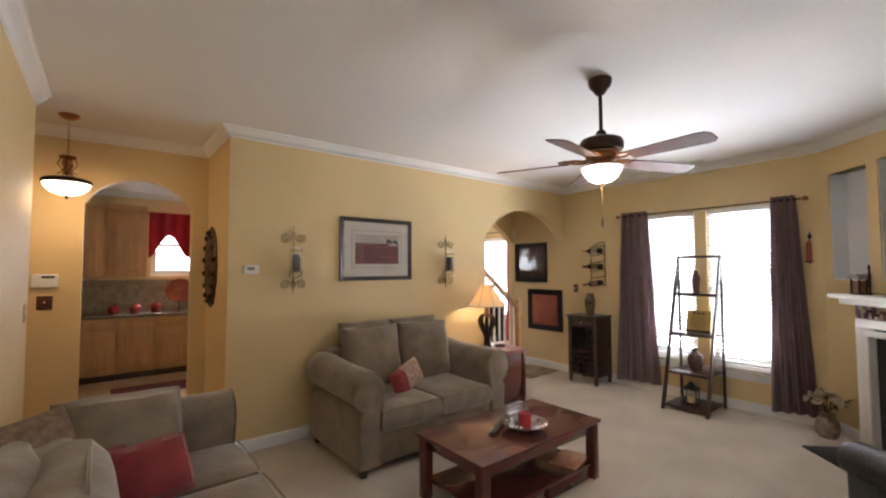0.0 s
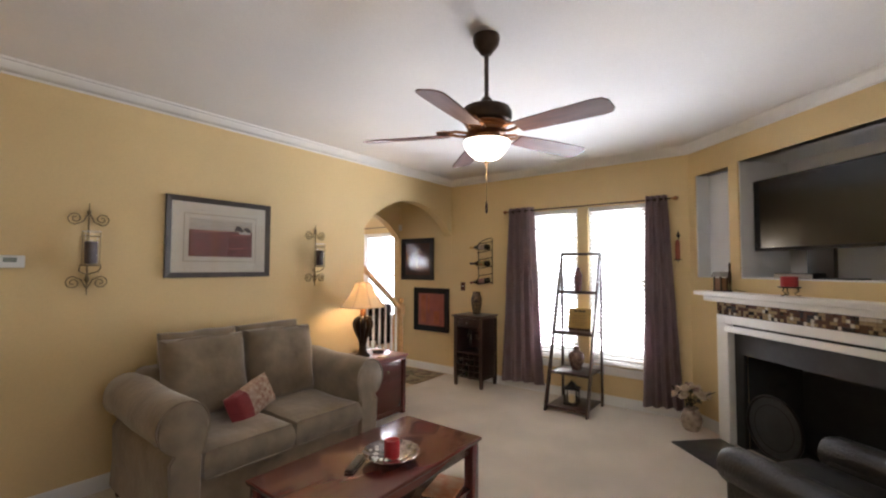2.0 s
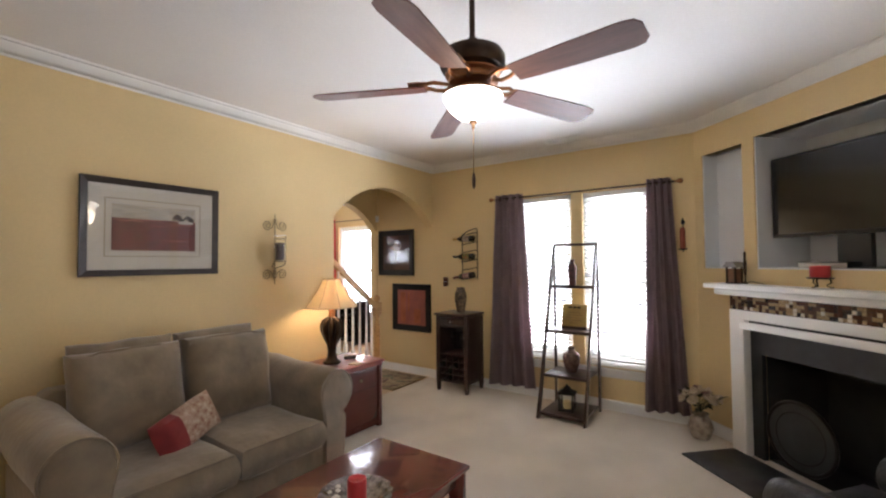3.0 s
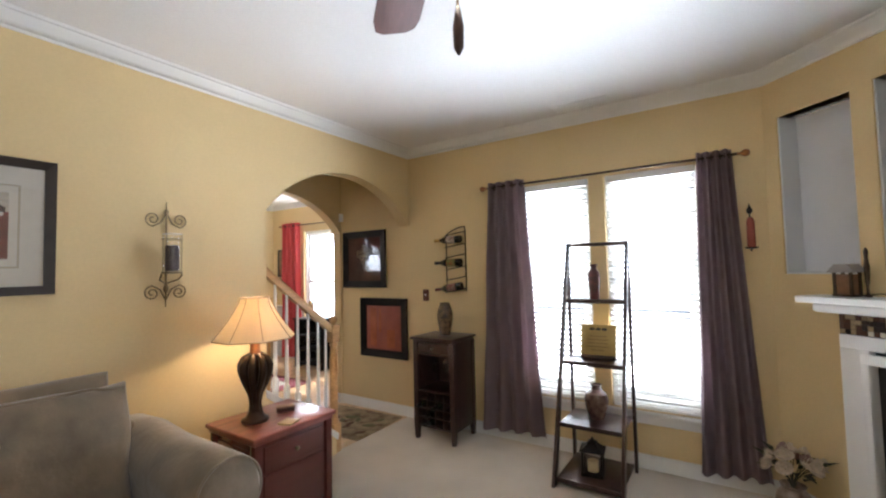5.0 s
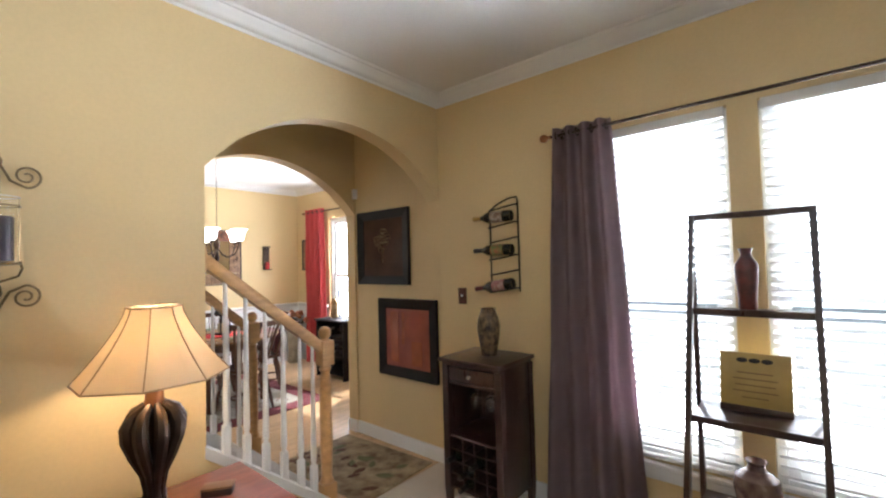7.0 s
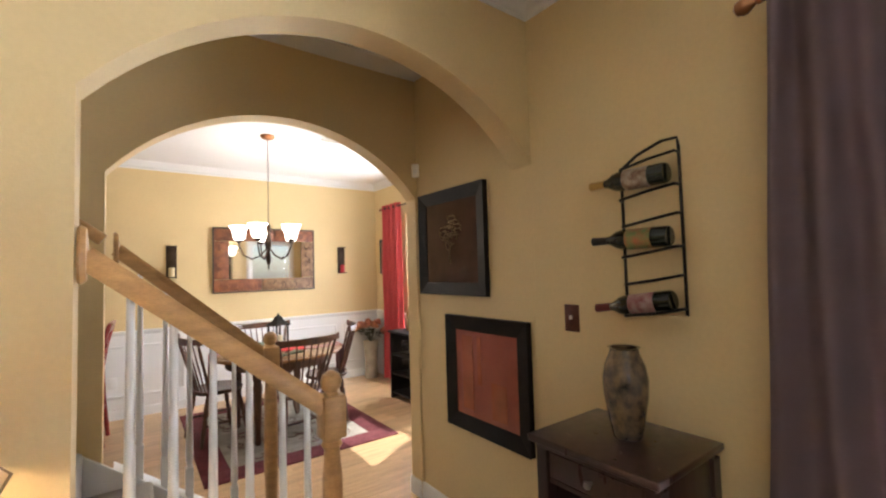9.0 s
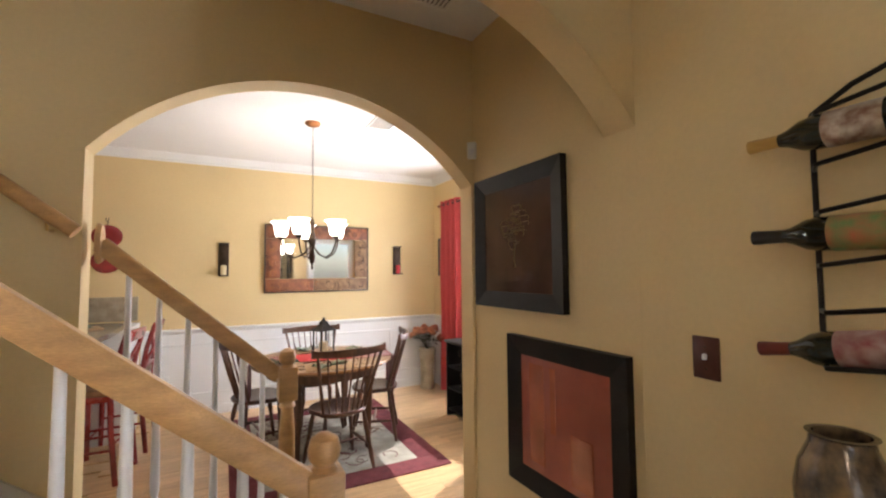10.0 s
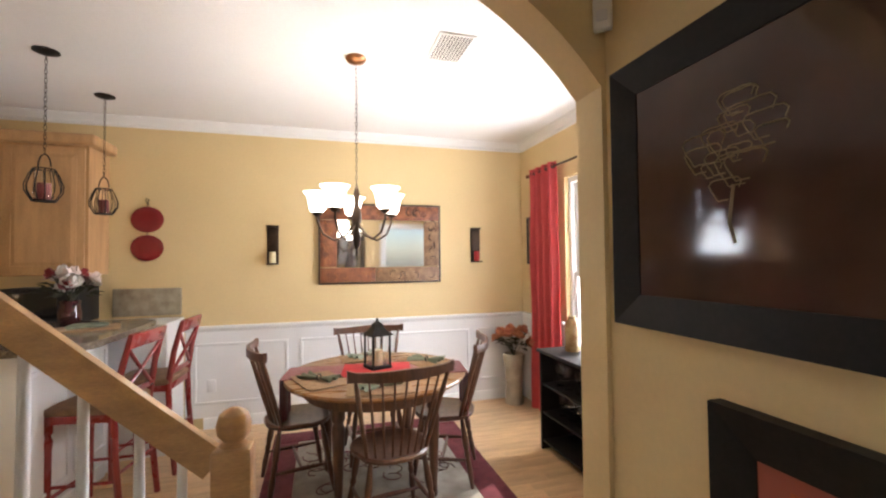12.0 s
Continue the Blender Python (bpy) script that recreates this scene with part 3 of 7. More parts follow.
bm = box(B(), (L0 + 0.135, -0.04, 0), (0.672, -0.002, 1.0))
box(bm, (FL - 0.672, -0.04, 0), (L1 - 0.135, -0.002, 1.0))
box(bm, (0.672, -0.04, 0.79), (FL - 0.672, -0.002, 1.0))
box(bm, (L0 + 0.135, -0.05, 0.98), (L1 - 0.135, -0.002, 1.06))
part("slate_surround", bm, SLATE, fire, "honed black slate surround")
bm = B()
for q in (((0.672, 0, 0), (0.79, 0.4, 0), (0.79, 0.4, 0.79), (0.672, 0, 0.79)), ((FL - 0.672, 0, 0), (FL - 0.79, 0.4, 0), (FL - 0.79, 0.4, 0.79), (FL - 0.672, 0, 0.79)),
          ((0.79, 0.4, 0), (FL - 0.79, 0.4, 0), (FL - 0.79, 0.4, 0.79), (0.79, 0.4, 0.79)), ((0.672, 0, 0.79), (FL - 0.672, 0, 0.79), (FL - 0.79, 0.4, 0.79), (0.79, 0.4, 0.79)),
          ((0.672, 0, 0.004), (FL - 0.672, 0, 0.004), (FL - 0.79, 0.4, 0.004), (0.79, 0.4, 0.004))):
    bm.faces.new([bm.verts.new(p) for p in q])
part("firebox", bm, FIREBOX, fire, "sooty black firebox", False)
# mosaic band
TILES = [mat("tile_brown", (0.08, 0.035, 0.02), 0.2, vary=0.2, coat=0.5), mat("tile_tan", (0.33, 0.24, 0.13), 0.25, vary=0.2, coat=0.5),
         mat("tile_cream", (0.62, 0.56, 0.44), 0.25, vary=0.1, coat=0.5), mat("tile_dark", (0.03, 0.018, 0.015), 0.2, vary=0.2, coat=0.5)]
rnd = random.Random(4)
protos = {}
for row in range(4):
    u = L0 + 0.004
    while u < L1 - 0.012:
        wdt = rnd.choice((0.024, 0.024, 0.05))
        wdt = min(wdt, L1 - u - 0.003)
        c = rnd.choice((0, 0, 1, 1, 2, 3))
        key = (round(wdt, 3), c)
        mm = pose(u, -0.085, 1.122 + row * 0.026)
        if key not in protos:
            protos[key] = part("tile", box(B(), (0.001, -0.005, 0), (wdt - 0.001, 0, 0.024)), TILES[c], fire, "", False)
            protos[key].matrix_basis = mm
        else:
            share("tile", protos[key], fire, mm)
        u += wdt + 0.002
structure("hearth", diag(box(B(), (0.455, -0.57, 0.0), (FL - 0.455, -0.096, 0.012), 0.003)), SLATE, "flush black slate hearth slab")
# round fire screen medallion leaning inside the firebox opening
fan = thing("hearth_medallion", FM @ pose(0.97, -0.07, 0.05), "round black iron medallion leaning before the firebox", "decoration")
bm = tube(B(), [(0.235 * math.cos(a), 0, 0.24 + 0.235 * math.sin(a)) for a in [k * math.pi / 18 for k in range(36)]], 0.013, 8, closed=True)
tube(bm, [(0.17 * math.cos(a), 0, 0.24 + 0.17 * math.sin(a)) for a in [k * math.pi / 18 for k in range(36)]], 0.007, 8, closed=True)
part("rim", bm, IRON, fan)
bm = lathe(B(), [(0.002, 0), (0.225, 0.004), (0.225, 0.010), (0.10, 0.016), (0.05, 0.028), (0.002, 0.03)], 32)
bmesh.ops.transform(bm, matrix=pose(0, 0.008, 0.24, 90, 0, 0), verts=bm.verts)
part("disc", bm, SLATE, fan)

# television in its niche
tv = thing("television", FM @ pose(1.195, 0.11, NZ0), "wide black flat-screen television in the wall niche", "television")
box_ = box(B(), (-0.54, 0.0, 0.235), (0.54, 0.06, 0.845), 0.008)
part("bezel", box_, TVB, tv)
part("screen", box(B(), (-0.52, -0.004, 0.262), (0.52, 0.0, 0.825)), TVS, tv, "glossy dark screen", False)
part("stand_neck", box(B(), (-0.10, 0.02, 0.02), (0.10, 0.06, 0.27), 0.006), TVB, tv)
part("stand_foot", box(B(), (-0.25, -0.06, 0.0), (0.25, 0.14, 0.02), 0.006), TVB, tv)
dvd = thing("media_player", FM @ pose(1.08, 0.08, NZ0), "slim black media player on the niche floor", "media player")
part("case", box(B(), (-0.16, -0.06, 0.0), (0.16, 0.12, 0.055), 0.004), TVB, dvd)
part("front_panel", box(B(), (-0.155, -0.064, 0.012), (0.155, -0.06, 0.045), 0.001), mat("silver_plastic", (0.35, 0.33, 0.30), 0.35, 0.4), dvd)

cs = thing("candle_stand", FM @ pose(1.165, -0.10, 1.322), "red pillar candle on a small iron stand on the mantel", "candle")
bm = lathe(B(), [(0.065, 0.062), (0.07, 0.066), (0.07, 0.072), (0.002, 0.072)], 20)
for k in range(3):
    a = k * 2.09 + 0.5
    c, s = math.cos(a), math.sin(a)
    tube(bm, [(0.045 * c, 0.045 * s, 0.065), (0.055 * c, 0.055 * s, 0.04), (0.03 * c, 0.03 * s, 0.022), (0.05 * c, 0.05 * s, 0.006), (0.066 * c, 0.066 * s, 0.008)], 0.004, 6)
part("stand", bm, IRON, cs)
part("candle", lathe(B(), [(0.002, 0.073), (0.052, 0.073), (0.053, 0.078), (0.053, 0.142), (0.049, 0.147), (0.03, 0.140), (0.002, 0.138)], 24), REDWAX, cs, "red wax pillar")
ml = thing("mantel_lantern", FM @ pose(0.50, -0.09, 1.322), "small brown tin lantern with a sloped top on the mantel", "lantern")
bm = B()
for x in (-0.04, 0.04):
    for y in (-0.03, 0.03):
        box(bm, (x - 0.006, y - 0.006, 0), (x + 0.006, y + 0.006, 0.13))
box(bm, (-0.05, -0.04, 0), (0.05, 0.04, 0.012), 0.003)
part("body", bm, BRONZE, ml)
part("panel", box(B(), (-0.036, -0.026, 0.012), (0.036, 0.026, 0.12)), mat("amber_panel", (0.20, 0.09, 0.04), 0.3, vary=0.3, scale=30), ml)
part("roof", prism(B(), [(-0.07, 0.13), (0.07, 0.13), (0.03, 0.175), (-0.03, 0.175)], "y", -0.045, 0.045), mat("pale_tin", (0.30, 0.29, 0.30), 0.4, 0.5), ml)
wt = thing("wooden_taper", FM @ pose(0.58, -0.07, 1.322), "slim carved brown taper stick on the mantel", "decoration")
part("stick", lathe(B(), [(0.016, 0), (0.016, 0.01), (0.006, 0.02), (0.006, 0.06), (0.010, 0.08), (0.013, 0.16), (0.008, 0.20), (0.010, 0.24), (0.002, 0.26)], 10), BRONZE, wt)
part("wire", tube(B(), [(0.0, 0, 0.01), (0.05, 0.01, 0.02), (0.10, 0.02, 0.012), (0.16, 0.0, 0.008)], 0.003, 6), IRON, wt)


# ---- sofas ----
def make_sofa(name, width, seats, m, label, open_end=False, extra=0.0):
    """Rolled-arm sofa; faces local -y, back at y = 0.87."""
    ob = thing(name, m, label, "sofa")
    hw, dp, aw = width / 2, 0.87 + extra, 0.23
    part("base", box(B(), (-hw + 0.10, 0.03, 0.06), (hw - 0.10, dp - 0.03, 0.30), 0.02, seg=3), SOFA, ob)
    for s in (-1, 1):
        # section across the arm: straight inner side, big scroll turned outwards, slightly flared panel below
        out = []
        cx, cz, r = hw - 0.13, 0.62, 0.138
        for k in range(21):
            a = math.pi * (1.02 - 1.42 * k / 20)
            out.append((cx + r * math.cos(a), cz + r * math.sin(a)))
        prof = [(hw - aw, 0.07), (hw - aw - 0.005, 0.45)] + out + [(hw - 0.055, 0.44), (hw - 0.065, 0.22), (hw - 0.05, 0.07)]
        bm = B()
        rings = []
        for y, k in ((0.0, 0.90), (0.012, 0.97), (0.04, 1.0), (0.25, 1.0), (0.5, 1.0), (0.75, 1.0), (dp - 0.04, 0.98), (dp, 0.90)):
            rings.append([bm.verts.new((s * (hw - 0.13 + (x - hw + 0.13) * k + 0.004 * noise.noise((x * 9, y * 5, z * 6))), y, (0.35 + (z - 0.35) * (k if z > 0.3 else 1)) + 0.02 * (y > 0.6) * (z > 0.5))) for x, z in prof])
        for a, b in zip(rings, rings[1:]):
            for j in range(len(prof)):
                q = (j + 1) % len(prof)
                bm.faces.new((a[j], a[q], b[q], b[j]))
        bm.faces.new(rings[0])
        bm.faces.new(rings[-1])
        arm = part("arm", bm, SOFA, ob)
        pip = tube(B(), [(s * (hw - 0.13 + (x - hw + 0.13) * 0.985), 0.008, 0.35 + (z - 0.35) * 0.985) for x, z in prof[1:-1]], 0.006, 6)
        part("piping", pip, SOFA, arm)
    bm = box(B(), (-hw + 0.16, dp - 0.24, 0.25), (hw - 0.16, dp, 0.80), 0.06, seg=4)
    part("back_frame", bm, SOFA, ob)
    inner = width - 2 * aw
    sw = inner / seats
    for i in range(seats):
        cx = -inner / 2 + sw * (i + 0.5)
        bm = cushion(B(), sw - 0.006, 0.66 + extra, 0.19, 0.22, 12, 0.010, i * 3.1, pose(cx, 0.315 + extra / 2, 0.375))
        seat = part("seat_cushion", bm, SOFA, ob)
        for zc in (0.455, 0.30):
            part("piping", tube(B(), [(cx - sw / 2 + 0.03, -0.003, zc), (cx - sw / 4, -0.012, zc + 0.004), (cx + sw / 4, -0.012, zc + 0.004), (cx + sw / 2 - 0.03, -0.003, zc)], 0.0055, 6), SOFA, seat)
        if open_end and i >= 1:
            continue
        bm = cushion(B(), sw - 0.02, 0.54, 0.23, 0.42, 12, 0.014, 7 + i * 2.3, pose(cx, 0.58 + extra, 0.715, 80, 0, 2 - 4 * i))
        back = part("back_cushion", bm, SOFA, ob)
        part("piping", tube(B(), [(cx - sw / 2 + 0.03, 0.56 + extra, 0.955), (cx - sw / 4, 0.565 + extra, 0.985), (cx + sw / 4, 0.565 + extra, 0.985), (cx + sw / 2 - 0.03, 0.56 + extra, 0.955)], 0.0065, 6), SOFA, back)
        bm = cushion(B(), sw - 0.05, 0.50, 0.16, 0.5, 10, 0.014, 17 + i * 2.3, pose(cx + 0.02 - 0.03 * i, 0.735 + extra, 0.765, 84, 0, 0))
        part("rear_cushion", bm, SOFA, ob)
    for x in (-hw + 0.11, hw - 0.11):
        for y in (0.06, dp - 0.06):
            part("foot", lathe(B(), [(0.032, 0), (0.036, 0.03), (0.042, 0.07)], 10, (x, y, 0)), DARKW, ob, "dark wooden foot")
    return ob


def throw_pillow(name, w, h, t, m, material, label, band=None):
    ob = thing(name, m, label, "pillow")
    bm = cushion(B(), w, h, t, 0.82, 12, 0.008, w * 9, pose(0, 0, h / 2, 90, 0, 0))
    me = part("cover", bm, material, ob)
    if band:
        me.data.materials.append(band)
        for p in me.data.polygons:
            if p.center.x < -w * 0.17:
                p.material_index = 1
    return ob


make_sofa("sofa", 1.64, 2, pose(2.43, 2.90, 0) @ Matrix.Diagonal((1, 1, 1.04, 1)), "olive-taupe velvet two-seat sofa with rolled arms against the wall", False, 0.10)
throw_pillow("throw_pillow", 0.42, 0.23, 0.12, pose(2.36, 3.25, 0.475, -17, 0, 17) @ pose(0, 0, 0, 0, -14, 0), BEIGEC, "lumbar pillow with beige print and dark red end on the sofa", REDC)
make_sofa("sofa", 2.12, 3, pose(0.86, 2.25, 0, 0, 0, 90), "olive-taupe velvet sofa with rolled arms heaped with pillows", True, 0.15)
throw_pillow("throw_pillow", 0.60, 0.47, 0.24, pose(0.27, 2.80, 0.45, -22, 4, 15), SOFA, "large taupe velvet pillow leaning in the sofa corner")
throw_pillow("throw_pillow", 0.44, 0.46, 0.17, pose(-0.03, 2.58, 0.46, -14, 0, 48), PATC, "brown printed pillow on the sofa")
throw_pillow("throw_pillow", 0.34, 0.30, 0.13, pose(0.40, 2.50, 0.45, -30, 0, 16), REDC, "dark red pillow on the sofa")
throw_pillow("throw_pillow", 0.30, 0.28, 0.12, pose(0.19, 2.52, 0.45, -24, 0, 26), REDC, "dark red pillow on the sofa")

# leather armchair
ch = thing("leather_armchair", pose(3.74, 0.30, 0, 0, 0, 140), "black leather armchair with rolled padded arms", "armchair")
part("base", box(B(), (-0.40, 0.05, 0.05), (0.40, 0.86, 0.30), 0.03, seg=3), LEATHER, ch)
for s in (-1, 1):
    bm = box(B(), (s * 0.33 - 0.09, 0.04, 0.06), (s * 0.33 + 0.09, 0.84, 0.50), 0.03, seg=3)
    part("arm", bm, LEATHER, ch)
    part("arm_roll", tube(B(), [(s * 0.34, -0.015, 0.49), (s * 0.34, 0.0, 0.49), (s * 0.34, 0.05, 0.495), (s * 0.34, 0.4, 0.50), (s * 0.34, 0.80, 0.505), (s * 0.34, 0.84, 0.50)], [0.05, 0.085, 0.10, 0.10, 0.10, 0.06], 18), LEATHER, ch)
part("seat_cushion", cushion(B(), 0.48, 0.70, 0.20, 0.25, 10, 0.01, 3, pose(0, 0.30, 0.38)), LEATHER, ch)
part("back_cushion", cushion(B(), 0.56, 0.62, 0.24, 0.4, 10, 0.012, 5, pose(0, 0.74, 0.66, 76, 0, 0)), LEATHER, ch)
for x in (-0.33, 0.33):
    for y in (0.1, 0.8):
        part("foot", lathe(B(), [(0.025, 0), (0.03, 0.06)], 10, (x, y, 0)), DARKW, ch)

# ---- coffee table ----
ct = thing("coffee_table", pose(2.49, 2.163, 0), "cherry wood coffee table with drawers and an under-shelf", "table")
TW, TD = 0.615, 0.33
part("tabletop", box(B(), (-TW, -TD, 0.405), (TW, TD, 0.43), 0.006, seg=3), CHERRY, ct)
bm = B()
for s in (-1, 1):
    box(bm, (-TW + 0.08, s * (TD - 0.045) - 0.01, 0.335), (TW - 0.08, s * (TD - 0.045) + 0.01, 0.405), 0.002)
    box(bm, (s * (TW - 0.05) - 0.01, -TD + 0.07, 0.335), (s * (TW - 0.05) + 0.01, TD - 0.07, 0.405), 0.002)
part("apron", bm, CHERRY, ct)
for x in (-1, 1):
    for y in (-1, 1):
        part("leg", box(B(), (x * (TW - 0.05) - 0.034, y * (TD - 0.05) - 0.034, 0), (x * (TW - 0.05) + 0.034, y * (TD - 0.05) + 0.034, 0.405), 0.005), CHERRY, ct)
part("shelf", box(B(), (-TW + 0.07, -TD + 0.03, 0.10), (TW - 0.07, TD - 0.03, 0.122), 0.004), CHERRY, ct)
for s in (-1, 1):
    dr = part("drawer", box(B(), (s * 0.26 - 0.235, -TD + 0.035, 0.012), (s * 0.26 + 0.235, -TD + 0.30, 0.098), 0.004), CHERRY, ct)
    part("knob", lathe(B(), [(0.005, 0), (0.005, 0.012), (0.012, 0.02), (0.010, 0.027), (0.002, 0.029)], 12), SCONCE, dr, "round metal knob").matrix_basis = pose(s * 0.26, -TD + 0.035, 0.055, 90, 0, 0)
bowl = thing("glass_bowl", pose(2.50, 2.06, 0.43), "shallow fluted dark glass bowl on the coffee table", "bowl")
part("bowl", lathe(B(), [(0.05, 0.0), (0.055, 0.008), (0.10, 0.020), (0.15, 0.042), (0.165, 0.055), (0.16, 0.055), (0.145, 0.046), (0.095, 0.026), (0.05, 0.016), (0.002, 0.014)], 48, ribs=16, depth=0.03), mat("smoked_glass", (0.02, 0.016, 0.016), 0.08, vary=0.3, scale=30, color2=(0.30, 0.26, 0.26), coat=1.0), bowl)
rnd = random.Random(8)
pebm = [mat("pebble_pale", (0.62, 0.58, 0.54), 0.2, vary=0.2), mat("pebble_dark", (0.10, 0.08, 0.08), 0.2, vary=0.2)]
for i in range(18):
    a = math.radians(150 + rnd.uniform(-70, 70))
    r = rnd.uniform(0.075, 0.125)
    bm = lathe(B(), [(0.002, 0), (0.010, 0.003), (0.013, 0.007), (0.009, 0.011), (0.002, 0.013)], 10)
    pb = part("pebble", bm, pebm[i % 3 == 0], bowl)
    pb.matrix_basis = pose(r * math.cos(a), r * math.sin(a), 0.020 + r * 0.14, rnd.uniform(-15, 15), rnd.uniform(-15, 15), rnd.uniform(0, 90))
cd = thing("pillar_candle", pose(2.505, 2.06, 0.446), "short red pillar candle standing in the bowl", "candle")
part("wax", lathe(B(), [(0.002, 0), (0.042, 0), (0.043, 0.004), (0.043, 0.092), (0.039, 0.098), (0.025, 0.090), (0.002, 0.088)], 28), REDWAX, cd)
part("wick", tube(B(), [(0, 0, 0.088), (0.001, 0, 0.096)], 0.0012, 5), BLACKINK, cd)
rc = thing("remote_control", pose(2.33, 2.17, 0.43, 0, 0, -62), "slim black remote control on the coffee table", "remote")
part("case", box(B(), (-0.024, -0.10, 0), (0.024, 0.10, 0.02), 0.006, seg=3), TVB, rc)
bt = part("button", box(B(), (-0.004, -0.003, 0.02), (0.004, 0.003, 0.0225), 0.001), mat("grey_rubber", (0.12, 0.12, 0.13), 0.6), rc)
bt.matrix_basis = pose(-0.012, -0.07, 0)
for i in range(1, 15):
    share("button", bt, rc, pose(-0.012 + 0.012 * (i % 3), -0.07 + 0.025 * (i // 3), 0))
mg = thing("magazine", pose(2.93, 2.0, 0.122, 0, 0, 15), "orange-covered magazine on the table's under-shelf", "magazine")
part("cover", box(B(), (-0.14, -0.10, 0), (0.14, 0.10, 0.012), 0.002), mat("orange_cover", (0.55, 0.17, 0.06), 0.4, scale=14, color2=(0.62, 0.40, 0.25)), mg)

# ---- end table and lamp ----
et = thing("end_table", pose(3.82, 3.637, 0), "red-stained wooden end table with panelled sides", "table")
EX, EY = 0.295, 0.25
part("tabletop", box(B(), (-EX, -EY, 0.59), (EX, EY, 0.615), 0.006, seg=3), ENDRED, et)
part("edge_moulding", box(B(), (-EX + 0.015, -EY + 0.015, 0.565), (EX - 0.015, EY - 0.015, 0.59), 0.006), ENDRED, et)
bm = B()
part("body", box(B(), (-EX + 0.04, -EY + 0.04, 0.05), (EX - 0.04, EY - 0.04, 0.565), 0.004), CHERRY, et)
for x in (-1, 1):
    for y in (-1, 1):
        part("post", box(B(), (x * (EX - 0.045) - 0.024, y * (EY - 0.045) - 0.024, 0), (x * (EX - 0.045) + 0.024, y * (EY - 0.045) + 0.024, 0.565), 0.004), CHERRY, et)
for s in (-1, 1):
    x0 = s * (EX - 0.036)
    part("side_rail", box(B(), (min(x0, x0 + s * 0.008), -EY + 0.09, 0.10), (max(x0, x0 + s * 0.008), EY - 0.09, 0.13), 0.002), CHERRY, et)
    part("side_rail", box(B(), (min(x0, x0 + s * 0.008), -EY + 0.09, 0.50), (max(x0, x0 + s * 0.008), EY - 0.09, 0.53), 0.002), CHERRY, et)
dr = part("drawer_front", box(B(), (-EX + 0.085, -EY + 0.028, 0.40), (EX - 0.085, -EY + 0.04, 0.54), 0.004), CHERRY, et)
part("knob", lathe(B(), [(0.006, 0), (0.006, 0.012), (0.013, 0.02), (0.002, 0.027)], 12), SCONCE, dr).matrix_basis = pose(0, -EY + 0.028, 0.47, 90, 0, 0)
part("door", box(B(), (-EX + 0.085, -EY + 0.028, 0.09), (EX - 0.085, -EY + 0.04, 0.38), 0.004), CHERRY, et)
part("plinth", box(B(), (-EX + 0.03, -EY + 0.03, 0.02), (EX - 0.03, EY - 0.03, 0.07), 0.006), CHERRY, et)

LX, LY, LZ = 3.715, 3.665, 0.615
lamp = thing("table_lamp", pose(LX, LY, LZ), "lit bronze lamp with cream bell shade on the end table", "lamp")
part("base", lathe(B(), [(0.075, 0), (0.08, 0.008), (0.076, 0.020), (0.055, 0.030), (0.045, 0.05), (0.032, 0.08), (0.026, 0.105), (0.02, 0.11)], 28), BRONZE, lamp, "round stepped dark bronze foot")
for k in range(8):
    a = k * math.pi / 4
    c, s = math.cos(a), math.sin(a)
    rr = [(0.026, 0.03), (0.022, 0.11), (0.030, 0.17), (0.058, 0.235), (0.080, 0.30), (0.083, 0.34), (0.066, 0.38), (0.028, 0.41)]
    part("strap", tube(B(), [(r * c, r * s, z) for r, z in rr], [0.020, 0.014, 0.017, 0.021, 0.024, 0.024, 0.020, 0.010], 8), BRONZE, lamp, "curved bronze strap of the open body")
part("neck", lathe(B(), [(0.030, 0.40), (0.034, 0.41), (0.030, 0.425), (0.027, 0.47), (0.02, 0.48), (0.008, 0.49), (0.008, 0.56)], 18), COPPER, lamp)
def shade_point(u, v, s):
    k = u * 8
    i = int(k) % 8
    f = k - int(k)
    R = 0.084 + (0.240 - 0.084) * (1 - v) ** 1.35
    R -= 0.0012 * s
    a0, a1 = (i + 0.5) * math.pi / 4, (i + 1.5) * math.pi / 4
    p0, p1 = Vector((R * math.cos(a0), R * math.sin(a0), 0)), Vector((R * math.cos(a1), R * math.sin(a1), 0))
    p = p0.lerp(p1, f)
    return (p.x, p.y, 0.505 + 0.25 * v)
sh = part("shade", sheet(B(), shade_point, 32, 10, 0.001), SHADE, lamp, "cream bell-shaped panelled fabric shade")
bm = B()
for k in range(8):
    tube(bm, [shade_point(k / 8 + 1e-6, j / 10, -1.2) for j in range(11)], 0.0022, 5)
for v in (0, 1):
    tube(bm, [shade_point(k / 8 + 1e-6, v, -1.2) for k in range(8)], 0.003, 5, closed=True)
part("trim", bm, mat("shade_trim", (0.34, 0.24, 0.14), 0.7), sh, "brown braid trim")
bulb("table_lamp_bulb", (LX, LY, LZ + 0.61), 8)
bx = thing("remote_box", pose(3.93, 3.665, 0.615, 0, 0, -35), "small dark brown box on the end table", "box")
part("body", box(B(), (-0.055, -0.028, 0), (0.055, 0.028, 0.026), 0.004), DARKW, bx)
part("lid", box(B(), (-0.057, -0.030, 0.026), (0.057, 0.030, 0.036), 0.003), mat("tan_lid", (0.22, 0.12, 0.06), 0.4), bx)
co = thing("coaster", pose(3.80, 3.455, 0.615, 0, 0, 20), "pale stone coaster on the end table", "coaster")
part("slab", box(B(), (-0.05, -0.045, 0), (0.05, 0.045, 0.012), 0.003), mat("pale_stone", (0.50, 0.36, 0.20), 0.7, vary=0.2, scale=20), co)


